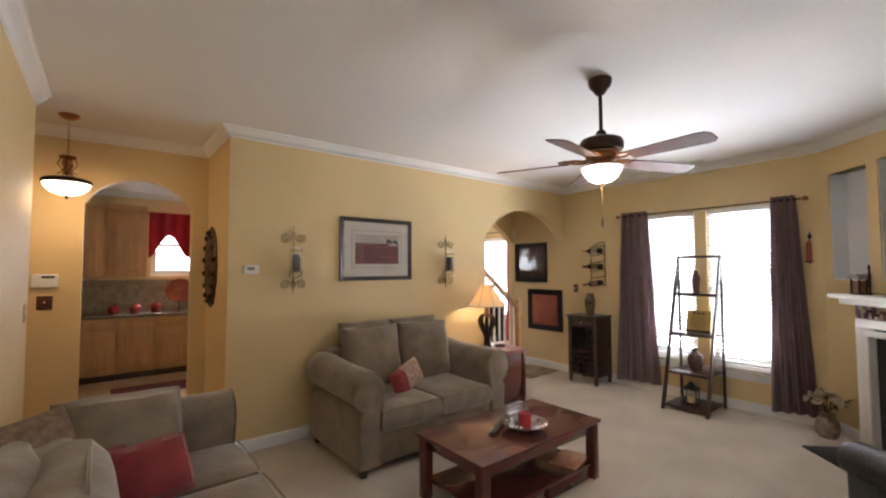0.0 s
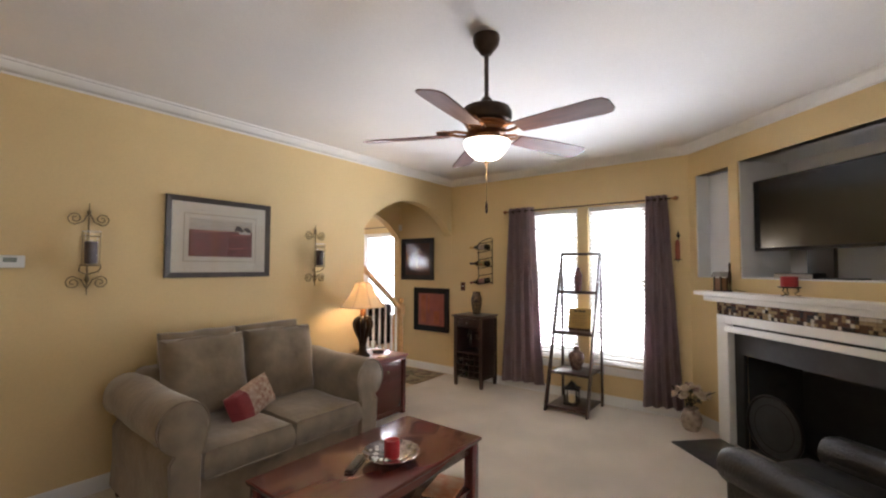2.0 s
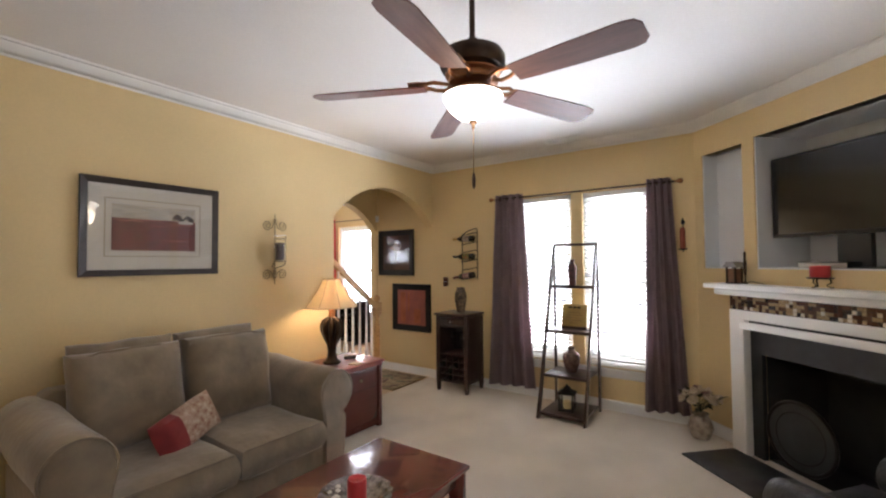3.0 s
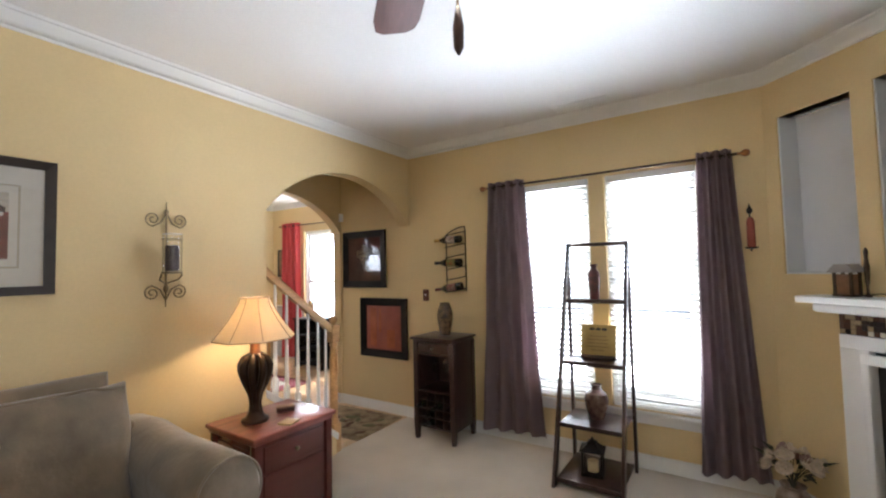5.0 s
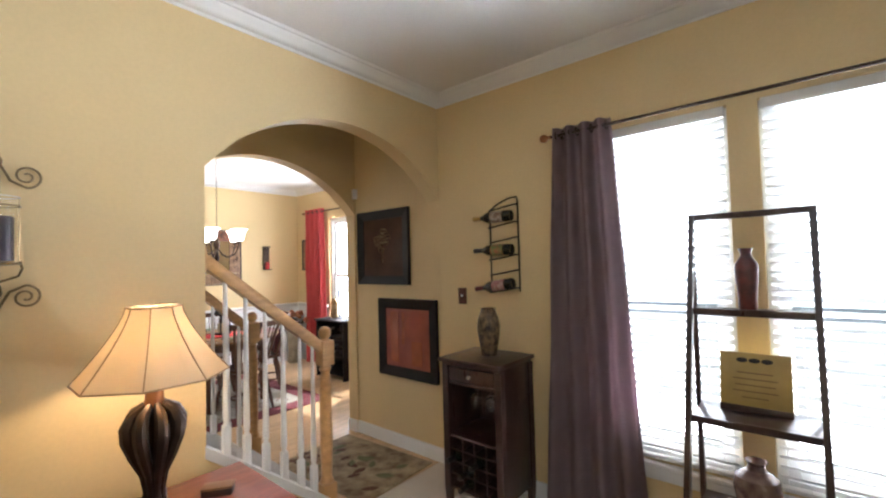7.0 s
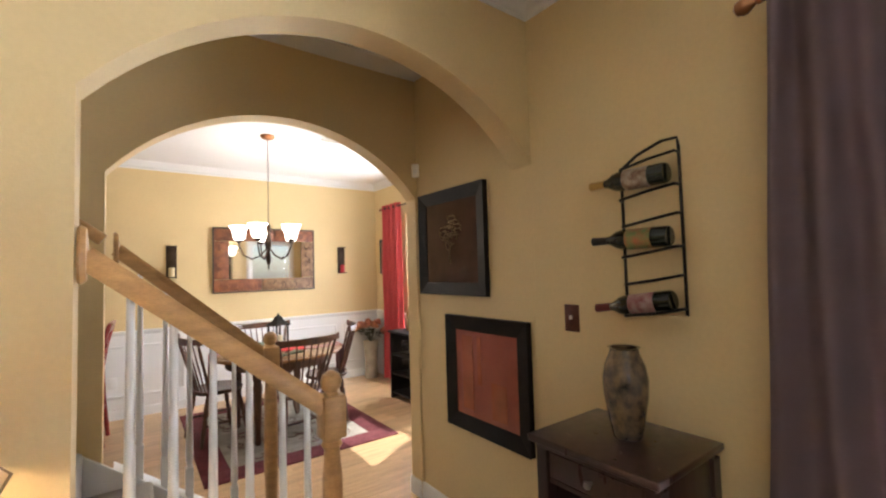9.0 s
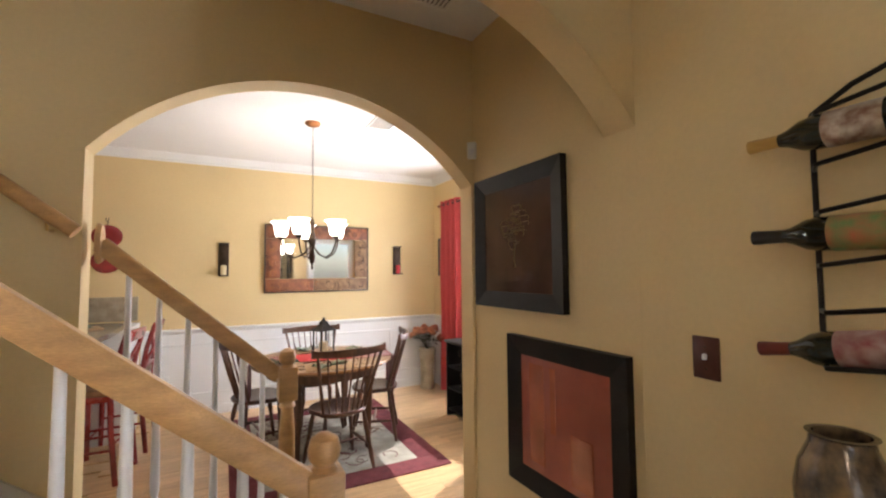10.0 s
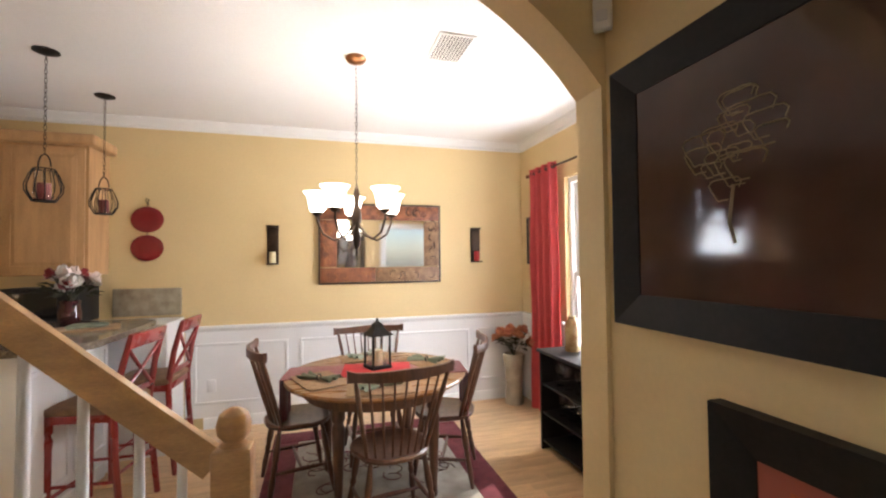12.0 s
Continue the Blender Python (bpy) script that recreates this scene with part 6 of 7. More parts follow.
for i in range(46):
    side = i % 4
    if side < 2:
        cx, cz = rnd.uniform(-0.58, 0.58), (1 if side else -1) * (ih + 0.078)
    else:
        cx, cz = (1 if side == 3 else -1) * (iw + 0.085), rnd.uniform(-0.22, 0.22)
    bm = B()
    a0 = rnd.uniform(0, 6.28)
    pts = [(cx + 0.045 * math.cos(a0 + 0.5 * q) * (1 - q / 9), -0.031, cz + 0.05 * math.sin(a0 + 0.5 * q) * (1 - q / 9)) for q in range(7)]
    tube(bm, pts, [0.002, 0.004, 0.005, 0.005, 0.004, 0.003, 0.002], 6)
    part("vine_relief", bm, COPPER if cx < 0 else BRONZE, mr)
part("mirror_glass", box(B(), (-iw, -0.014, -ih), (iw, -0.004, ih)), MIRROR, mr, "", False)


def candle_box(x, wax, label):
    ob = thing("wall_candle_box", pose(x, DN, 1.66), label, "candle holder", "wall candle holders")
    part("back", box(B(), (-0.052, -0.014, -0.185), (0.052, -0.001, 0.185), 0.003), BRONZE, ob)
    bm = box(B(), (-0.052, -0.09, -0.185), (0.052, -0.014, -0.17), 0.003)
    part("ledge", bm, BRONZE, ob)
    part("ledge", box(B(), (-0.052, -0.055, 0.17), (0.052, -0.014, 0.185), 0.003), BRONZE, ob)
    part("candle", lathe(B(), [(0.002, -0.17), (0.03, -0.17), (0.03, -0.07), (0.026, -0.065), (0.002, -0.07)], 18, (0, -0.055, 0)), wax, ob)


candle_box(4.483, CREAMWAX, "dark metal wall candle holder with cream candle")
candle_box(6.52, REDWAX, "dark metal wall candle holder with red candle")
pt = thing("hanging_plates", pose(3.45, DN, 1.77), "two red oval plates hanging one above the other", "wall decoration")
for z in (0.115, -0.135):
    bm = lathe(B(), [(0.125, 0), (0.128, 0.008), (0.10, 0.02), (0.06, 0.012), (0.002, 0.012)], 36)
    bmesh.ops.transform(bm, matrix=pose(0, -0.004, z, 90, 0, 0) @ Matrix.Diagonal((1, 0.9, 1, 1)), verts=bm.verts)
    part("plate", bm, mat("red_glaze", (0.22, 0.015, 0.018), 0.2, vary=0.2, coat=0.6), pt)
part("hanger", tube(B(), [(0.015, -0.006, 0.25), (-0.015, -0.006, 0.27), (-0.012, -0.006, 0.30), (0.012, -0.006, 0.30), (0, -0.006, 0.26), (0, -0.006, -0.02)], 0.004, 6), IRON, pt)
pe = picture("framed_print", pose(DE, 8.06, 1.70, 0, 0, -90), 0.24, 0.50, 0.03, 0.02, FRB, "narrow brown framed print beside the curtain", [(0, MF[1], 0.01, "print")])

# dining window curtain
rod("curtain_rod", 5.95, 7.95, 2.36, DE - 0.09, DE, "dark curtain rod over the dining window", 0.02)
curtain("curtain", (7.47, 7.92), (7.42, 7.93), 0.03, 2.41, 4, CURTR, "coral red grommet curtain in the dining room", 0.04, DE - 0.09)
curtain("curtain", (6.02, 6.37), (6.02, 6.40), 0.03, 2.41, 4, CURTR, "coral red grommet curtain in the dining room", 0.04, DE - 0.09)

# ---- chandelier ----
cl = thing("chandelier", pose(5.137, 6.70, CEIL), "five-arm bronze chandelier with lit white glass shades", "chandelier")
part("canopy", lathe(B(), [(0.062, 0), (0.064, -0.01), (0.05, -0.028), (0.012, -0.04)], 24), COPPER, cl)
part("chain", chain(B(), 0, 0, -0.04, -0.83), BRONZE, cl)
part("column", lathe(B(), [(0.006, -0.81), (0.012, -0.83), (0.022, -0.87), (0.014, -0.92), (0.028, -0.97), (0.032, -1.02), (0.016, -1.08), (0.026, -1.14), (0.020, -1.18), (0.006, -1.21), (0.010, -1.23), (0.002, -1.25)], 20), BRONZE, cl)
for k in range(5):
    a = math.radians(72 * k + 20)
    c, s = math.cos(a), math.sin(a)
    arm = part("arm", tube(B(), [(0.02 * c, 0.02 * s, -1.06), (0.07 * c, 0.07 * s, -1.12), (0.14 * c, 0.14 * s, -1.15), (0.21 * c, 0.21 * s, -1.11), (0.245 * c, 0.245 * s, -1.03), (0.245 * c, 0.245 * s, -0.985)], 0.007, 8), BRONZE, cl, "curved bronze arm")
    part("cup", lathe(B(), [(0.012, -1.0), (0.03, -0.985), (0.032, -0.975), (0.01, -0.97)], 16, (0.245 * c, 0.245 * s, 0)), BRONZE, arm)
    part("shade", lathe(B(), [(0.034, -0.975), (0.050, -0.955), (0.055, -0.91), (0.064, -0.875), (0.086, -0.85), (0.083, -0.85), (0.060, -0.877), (0.05, -0.912), (0.03, -0.97)], 24, (0.245 * c, 0.245 * s, 0), caps=False), FROST, cl, "lit white glass bell shade")
bulb("chandelier_bulb", (5.137, 6.70, CEIL - 0.80), 8, 0.15, (1, 0.85, 0.65))


def cage_pendant(x, y):
    ob = thing("cage_pendant", pose(x, y, CEIL), "black iron cage pendant with red candle on a chain", "pendant lamp", "cage pendants")
    part("canopy", lathe(B(), [(0.065, 0), (0.066, -0.008), (0.03, -0.022), (0.008, -0.026)], 24), IRON, ob)
    part("chain", chain(B(), 0, 0, -0.025, -0.62), BRONZE, ob)
    part("handle", tube(B(), [(0.032 * math.cos(t), 0, -0.70 + 0.075 * math.sin(t)) for t in [math.pi * k / 10 for k in range(11)]], 0.004, 7), IRON, ob)
    part("ring", tube(B(), [(0.05 * math.cos(t), 0.05 * math.sin(t), -0.715) for t in [math.pi * k / 12 for k in range(24)]], 0.004, 6, closed=True), IRON, ob)
    part("ring", tube(B(), [(0.055 * math.cos(t), 0.055 * math.sin(t), -0.905) for t in [math.pi * k / 12 for k in range(24)]], 0.004, 6, closed=True), IRON, ob)
    for k in range(12):
        a = k * math.pi / 6
        part("wire", tube(B(), [(r * math.cos(a), r * math.sin(a), z) for r, z in ((0.05, -0.715), (0.068, -0.75), (0.088, -0.81), (0.086, -0.85), (0.055, -0.905))], 0.0032, 5), IRON, ob)
    part("dish", lathe(B(), [(0.002, -0.905), (0.055, -0.905), (0.055, -0.90), (0.002, -0.90)], 20), IRON, ob)
    gl = part("glass_cup", lathe(B(), [(0.045, -0.90), (0.047, -0.73), (0.044, -0.73), (0.042, -0.895)], 22, caps=False), GLASS, ob)
    gl.visible_shadow = False
    part("candle", lathe(B(), [(0.002, -0.898), (0.034, -0.898), (0.034, -0.80), (0.002, -0.80)], 18), mat("deep_red_wax", (0.16, 0.015, 0.018), 0.5), ob)


cage_pendant(3.34, 7.08)
cage_pendant(3.34, 7.80)

# ---- dining table, chairs, rug ----
rg = thing("dining_rug", pose(5.32, 7.02, -0.002), "grey patterned rug with a wine red border under the table", "rug")
GREYR = mat("grey_rug", (0.42, 0.40, 0.34), 0.95, scale=6, color2=(0.24, 0.22, 0.18), grain=0.15, bump=0.5)
WINER = mat("wine_rug", (0.15, 0.028, 0.035), 0.95, vary=0.25, scale=14, grain=0.15, bump=0.5)
part("field", box(B(), (-0.58, -0.75, 0), (0.58, 0.75, 0.010), 0.002), GREYR, rg)
for a, b in (((-0.78, -0.96), (0.78, -0.752)), ((-0.78, 0.752), (0.78, 0.96)), ((-0.78, -0.75), (-0.582, 0.75)), ((0.582, -0.75), (0.78, 0.75))):
    part("border", box(B(), (a[0], a[1], 0), (b[0], b[1], 0.011), 0.002), WINER, rg)
rnd = random.Random(12)
for i in range(40):
    bm = B()
    pts = [(0.09 * math.cos(q * 0.7) * (1 - q / 10), 0.09 * math.sin(q * 0.7) * (1 - q / 10), 0) for q in range(8)]
    tube(bm, pts, 0.006, 4)
    part("scroll_motif", bm, WINER if i % 3 else LRM[0], rg, "", False).matrix_basis = pose(rnd.uniform(-0.48, 0.48), rnd.uniform(-0.65, 0.65), 0.008, 0, 0, rnd.uniform(0, 360))
WALNUT = mat("worn_walnut", (0.115, 0.050, 0.026), 0.33, vary=0.4, scale=7, grain=0.18, grain_scale=60, stretch=(5, 5, 1), coat=0.3)
TOPW = mat("table_top_wood", (0.30, 0.15, 0.065), 0.28, vary=0.3, scale=3, grain=0.15, grain_scale=40, stretch=(1, 9, 9), coat=0.4)
TX, TY = 5.287, 6.935
dt = thing("dining_table", pose(TX, TY, 0.008), "round wooden dining table with turned legs", "table")
part("tabletop", lathe(B(), [(0.002, 0.715), (0.57, 0.715), (0.595, 0.722), (0.60, 0.735), (0.592, 0.745), (0.002, 0.745)], 64), TOPW, dt)
part("apron", lathe(B(), [(0.46, 0.63), (0.475, 0.63), (0.475, 0.715), (0.46, 0.715)], 48, caps=False), WALNUT, dt)
for k in range(4):
    a = math.radians(45 + 90 * k + 5)
    bm = lathe(B(), [(0.020, 0), (0.026, 0.02), (0.022, 0.08), (0.034, 0.35), (0.040, 0.50), (0.030, 0.54), (0.042, 0.56), (0.042, 0.715)], 16)
    bmesh.ops.transform(bm, matrix=pose(0.42 * math.cos(a), 0.42 * math.sin(a), 0), verts=bm.verts)
    part("leg", bm, WALNUT, dt, "turned wooden leg")


def windsor(m):
    ob = thing("dining_chair", m, "dark brown spindle-back wooden dining chair with saddle seat", "chair", "chairs round the table")
    # faces local +y; backrest at y = -0.2
    bm = B()
    n = 28
    rings = []
    for z, k in ((0.42, 0.88), (0.432, 0.98), (0.448, 1.0), (0.458, 0.95), (0.450, 0.6), (0.446, 0.02)):
        ring = []
        for j in range(n):
            a = 2 * math.pi * j / n
            wx = 0.225 if math.sin(a) > 0 else 0.205
            ring.append(bm.verts.new((wx * k * math.copysign(abs(math.cos(a)) ** 0.8, math.cos(a)), 0.21 * k * math.copysign(abs(math.sin(a)) ** 0.8, math.sin(a)), z)))
        rings.append(ring)
    for a, b in zip(rings, rings[1:]):
        for j in range(n):
            bm.faces.new((a[j], a[(j + 1) % n], b[(j + 1) % n], b[j]))
    bm.faces.new(rings[0])
    bm.faces.new(rings[-1])
    part("seat", bm, WALNUT, ob, "shaped saddle seat")
    legs = {}
    for sx in (-1, 1):
        for sy in (-1, 1):
            p0, p1 = Vector((sx * 0.15, sy * 0.13, 0.43)), Vector((sx * 0.205, sy * 0.20, 0.0))
            legs[sx, sy] = p0.lerp(p1, 0.6)
            fr = [0, 0.12, 0.3, 0.42, 0.46, 0.52, 0.56, 0.75, 0.9, 1]
            part("leg", tube(B(), [p0.lerp(p1, f) for f in fr], [0.012, 0.015, 0.021, 0.019, 0.013, 0.020, 0.014, 0.019, 0.014, 0.011], 10), WALNUT, ob, "turned splayed leg")
    for sx in (-1, 1):
        a, b = legs[sx, -1], legs[sx, 1]
        part("stretcher", tube(B(), [a, a.lerp(b, 0.5), b], [0.008, 0.014, 0.008], 8), WALNUT, ob)
    a, b = legs[-1, -1].lerp(legs[-1, 1], 0.5), legs[1, -1].lerp(legs[1, 1], 0.5)
    part("stretcher", tube(B(), [a, a.lerp(b, 0.5), b], [0.008, 0.014, 0.008], 8), WALNUT, ob)
    def crest(u):
        x = 0.29 * u
        return Vector((x, -0.305 + 0.075 * u * u, 0.90 + 0.012 * (1 - u * u) + 0.018 * abs(u) ** 3))
    bm = B()
    rings = []
    for i in range(17):
        u = i / 8 - 1
        c = crest(u)
        hh = 0.030 * (1 - 0.25 * abs(u)) + (0.008 if abs(u) > 0.9 else 0)
        rings.append([bm.verts.new(c + Vector((0, dy, dz))) for dy, dz in ((-0.010, -hh), (0.010, -hh), (0.013, 0), (0.010, hh), (-0.010, hh), (-0.013, 0))])
    for p, q in zip(rings, rings[1:]):
        for j in range(6):
            bm.faces.new((p[j], p[(j + 1) % 6], q[(j + 1) % 6], q[j]))
    bm.faces.new(rings[0])
    bm.faces.new(rings[-1])
    part("crest_rail", bm, WALNUT, ob, "curved crest rail")
    for i in range(9):
        u = (i - 4) / 4
        b0 = Vector((0.165 * u, -0.17 + 0.05 * u * u, 0.445))
        t0 = crest(u * 0.88)
        end = abs(u) > 0.95
        r = [0.010, 0.014, 0.012, 0.014, 0.009] if end else [0.0055, 0.0075, 0.008, 0.006, 0.005]
        part("spindle", tube(B(), [b0.lerp(t0, f) for f in (0, 0.25, 0.5, 0.75, 1)], r, 8), WALNUT, ob)
    return ob


dc = windsor(pose(5.30, 6.44, 0.009, 0, 0, 8))
copy_thing(dc, pose(4.765, 7.08, 0.009, 0, 0, -78))
copy_thing(dc, pose(5.32, 7.40, 0.009, 0, 0, 183))
copy_thing(dc, pose(5.76, 6.93, 0.009, 0, 0, 68))

# cloths and table setting
rn = thing("table_runner", pose(TX, TY + 0.02, 0.754, 0, 0, -8), "wine red runner hanging over both table edges", "table runner")
part("centre", box(B(), (-0.60, -0.16, 0), (0.60, 0.16, 0.003)), REDC, rn)
for s in (-1, 1):
    def drop(u, v, t, s=s):
        return (s * (0.60 + 0.012 * math.sin(3 * u * math.pi) * v + 0.003 * t), -0.16 + 0.32 * u, 0.003 - 0.33 * v)
    part("drop", sheet(B(), drop, 10, 6, 0.003), REDC, rn)
GRN = mat("sage_napkin", (0.20, 0.23, 0.16), 0.85, vary=0.3, scale=14, grain=0.1)
TANC = mat("tan_placemat", (0.34, 0.22, 0.12), 0.85, vary=0.25, scale=25, grain=0.15)
for k, (ang, rr) in enumerate(((200, 0.40), (265, 0.42), (20, 0.40), (95, 0.42))):
    a = math.radians(ang)
    pm = thing("placemat", pose(TX + rr * math.cos(a), TY + rr * math.sin(a), 0.7575, 0, 0, ang - 90), "tan woven placemat on the round table", "placemat", "place settings")
    part("weave", box(B(), (-0.19, -0.13, 0), (0.19, 0.13, 0.003), 0.001), TANC, pm)
    nk = thing("napkin", pose(TX + rr * math.cos(a), TY + rr * math.sin(a), 0.7605, 0, 0, ang - 60), "folded sage green napkin tied on a placemat", "napkin", "place settings")
    for s in (-1, 1):
        def fold(u, v, t, s=s):
            return (s * (0.012 + 0.11 * u), (v - 0.5) * (0.03 + 0.13 * u), 0.006 + 0.028 * math.sin(v * math.pi * 2.5) ** 2 * (0.4 + 0.6 * u) + 0.002 * t)
        part("fold", sheet(B(), fold, 8, 14, 0.002), GRN, nk)
    part("ring", tube(B(), [(0.004, 0.018 * math.cos(t), 0.018 + 0.018 * math.sin(t)) for t in [q * math.pi / 8 for q in range(16)]], 0.005, 6, closed=True), DARKW, nk)
sq = thing("table_square", pose(TX, TY + 0.02, 0.7575, 0, 0, -8), "bright red square cloth under the lantern", "cloth")
part("cloth", box(B(), (-0.23, -0.17, 0), (0.23, 0.17, 0.003), 0.001), mat("bright_red_cloth", (0.55, 0.035, 0.04), 0.8, vary=0.15, scale=12, grain=0.1), sq)
lantern("lantern", pose(TX + 0.01, TY + 0.06, 0.7605, 0, 0, 20), 0.075, 0.34, "grey metal lantern with glass panes on the table", CREAMWAX)

# side shelf with glasses
sf = thing("black_shelf_unit", pose(6.80, 6.78, -0.0, 0, 0, -90), "black wooden shelf unit holding glasses and bottles", "shelf")
for s in (-1, 1):
    part("side", box(B(), (s * 0.30 - 0.012, -0.20, 0), (s * 0.30 + 0.012, 0.20, 0.76), 0.002), BLACKW, sf)
for z in (0.06, 0.28, 0.50):
    part("shelf", box(B(), (-0.288, -0.19, z), (0.288, 0.19, z + 0.018), 0.002), BLACKW, sf)
part("top", box(B(), (-0.33, -0.22, 0.76), (0.33, 0.21, 0.785), 0.003), BLACKW, sf)
part("back", box(B(), (-0.288, 0.18, 0.06), (0.288, 0.19, 0.76)), BLACKW, sf)
wg2 = thing("wine_glass", pose(6.70, 6.95, 0.518), "clear stemmed wine glass on the black shelf", "glass", "glasses on the black shelf")
part("bowl", lathe(B(), [(0.030, 0.0), (0.028, 0.004), (0.004, 0.008), (0.004, 0.07), (0.026, 0.09), (0.037, 0.13), (0.033, 0.17), (0.0315, 0.17), (0.035, 0.13), (0.024, 0.095), (0.002, 0.08)], 20, caps=False), GLASS, wg2)
for x, y, z in ((6.70, 6.84, 0.518), (6.72, 6.72, 0.518), (6.70, 6.92, 0.298), (6.71, 6.80, 0.298), (6.70, 6.68, 0.298), (6.80, 6.88, 0.298)):
    copy_thing(wg2, pose(x, y, z))
vz = thing("tall_bottle", pose(6.80, 6.93, 0.785), "tall amber bottle on the black shelf", "bottle")
part("body", lathe(B(), [(0.002, 0), (0.055, 0), (0.06, 0.02), (0.06, 0.19), (0.045, 0.23), (0.03, 0.25), (0.035, 0.27), (0.002, 0.27)], 24), mat("amber_bottle", (0.20, 0.10, 0.03), 0.2, scale=12, color2=(0.42, 0.30, 0.14), coat=0.5), vz)

fv = thing("flower_vase", pose(6.86, 8.12, 0), "tall stone-coloured floor vase of peach flowers", "flower vase")
part("pot", lathe(B(), [(0.002, 0), (0.085, 0), (0.095, 0.02), (0.085, 0.20), (0.10, 0.40), (0.115, 0.50), (0.105, 0.52), (0.09, 0.50), (0.002, 0.40)], 26), mat("stone_vase", (0.42, 0.36, 0.26), 0.7, vary=0.3, scale=9, bump=0.2), fv)
bouquet(fv, 0.64, 0.22, 18, 0.075, [PETO, PETO, mat("rust_petal", (0.45, 0.15, 0.08), 0.7)], "", 9)

# ---- kitchen ----
GRAN = mat("granite", (0.30, 0.25, 0.18), 0.22, scale=60, color2=(0.08, 0.065, 0.055), grain=0.3, grain_scale=220, coat=0.4)
SPLASH = mat("stone_backsplash", (0.36, 0.31, 0.22), 0.5, scale=14, color2=(0.22, 0.17, 0.11), bump=0.2)


def panel_door(bm_parent, name, x0, x1, z0, z1, y, parent, knob=None):
    """A raised-panel cabinet door in the plane y, facing -y."""
    door = part(name, box(B(), (x0, y - 0.018, z0), (x1, y, z1), 0.004), CAB, parent)
    bm = B()
    b = 0.055
    pts0 = [(x0 + b, z0 + b), (x1 - b, z0 + b), (x1 - b, z1 - b), (x0 + b, z1 - b)]
    pts1 = [(x0 + b + 0.03, z0 + b + 0.03), (x1 - b - 0.03, z0 + b + 0.03), (x1 - b - 0.03, z1 - b - 0.03), (x0 + b + 0.03, z1 - b - 0.03)]
    a = [bm.verts.new((p[0], y - 0.0185, p[1])) for p in pts0]
    c = [bm.verts.new((p[0], y - 0.027, p[1])) for p in pts1]
    for k in range(4):
        bm.faces.new((a[k], a[(k + 1) % 4], c[(k + 1) % 4], c[k]))
    bm.faces.new(c)
    part("raised_panel", bm, CAB, door, "", False)
    bm = B()
    for q in range(4):
        (xa, za), (xb, zb) = pts0[q], pts0[(q + 1) % 4]
        tube(bm, [(xa, y - 0.018, za), (xb, y - 0.018, zb)], 0.004, 5)
    part("bead", bm, CAB, door)
    return door


KF = 7.66
for i in range(5):
    x0 = -0.55 + i * 0.44
    cab = thing("base_cabinet", pose(0, 0, -0.012), "maple base cabinet with a drawer over a panelled door", "cabinet", "kitchen base cabinets")
    part("carcass", box(B(), (x0 + 0.002, KF, 0.10), (x0 + 0.438, DN - 0.002, 0.885)), CAB, cab)
    part("toe_kick", box(B(), (x0 + 0.002, KF + 0.07, 0), (x0 + 0.438, DN - 0.002, 0.10)), DARKW, cab)
    panel_door(None, "door", x0 + 0.02, x0 + 0.42, 0.13, 0.70, KF, cab)
    part("drawer", box(B(), (x0 + 0.02, KF - 0.018, 0.73), (x0 + 0.42, KF, 0.865), 0.006), CAB, cab)
wt = thing("worktop", pose(0, 0, 0), "speckled granite worktop over the cabinets", "worktop")
part("slab", box(B(), (-0.56, KF - 0.03, 0.875), (1.66, DN - 0.002, 0.91), 0.005), GRAN, wt)
structure("trim_backsplash", box(B(), (-0.56, DN - 0.014, 0.912), (1.9, DN - 0.001, 1.40)), SPLASH, "tan stone backsplash behind the worktop")
for i, (x0, x1) in enumerate(((-0.56, -0.18), (-0.18, 0.17), (0.17, 0.68))):
    cab = thing("wall_cabinet", pose(0, 0, 0), "maple wall cabinet with a raised-panel door", "cabinet", "kitchen wall cabinets")
    part("carcass", box(B(), (x0 + 0.002, DN - 0.33, 1.44), (x1 - 0.002, DN - 0.016, 2.46)), CAB, cab)
    panel_door(None, "door", x0 + 0.02, x1 - 0.02, 1.46, 2.42, DN - 0.33, cab)
    part("cornice", box(B(), (x0, DN - 0.37, 2.46), (x1, DN - 0.016, 2.53), 0.015), CAB, cab)
va = thing("window_valance", pose(1.27, DN - 0.06, 2.45), "dark red swagged valance over the kitchen window", "curtain")
def swag(u, v, t):
    x = -0.56 + 1.12 * u
    low = 0.55 + 0.18 * math.cos(u * math.pi * 4)
    return (x, -0.02 * math.sin(u * 40) - 0.02 - 0.003 * t, -low * v + 0.03)
part("cloth", sheet(B(), swag, 80, 10, 0.003), VALR, va)
part("rod", tube(B(), [(-0.6, 0, 0.02), (0.6, 0, 0.02)], 0.008, 8), BRONZE, va)
for k in range(3):
    jr = thing("canister", pose(0.30 + k * 0.26, 8.02, 0.91), "round red ceramic canister on the worktop", "canister", "red canisters")
    part("body", lathe(B(), [(0.002, 0), (0.06, 0), (0.075, 0.03), (0.078, 0.08), (0.06, 0.11), (0.05, 0.115)], 24), mat("red_ceramic", (0.30, 0.02, 0.022), 0.2, vary=0.2, coat=0.6), jr)
    part("lid", lathe(B(), [(0.056, 0.112), (0.05, 0.128), (0.016, 0.138), (0.014, 0.15), (0.002, 0.155)], 20), mat("red_lid", (0.26, 0.02, 0.022), 0.2, coat=0.6), jr)
dp = thing("decorative_plate", pose(1.12, 8.0, 1.05) @ pose(0, 0, 0, -12, 0, 0), "amber and red glass plate on a stand", "plate")
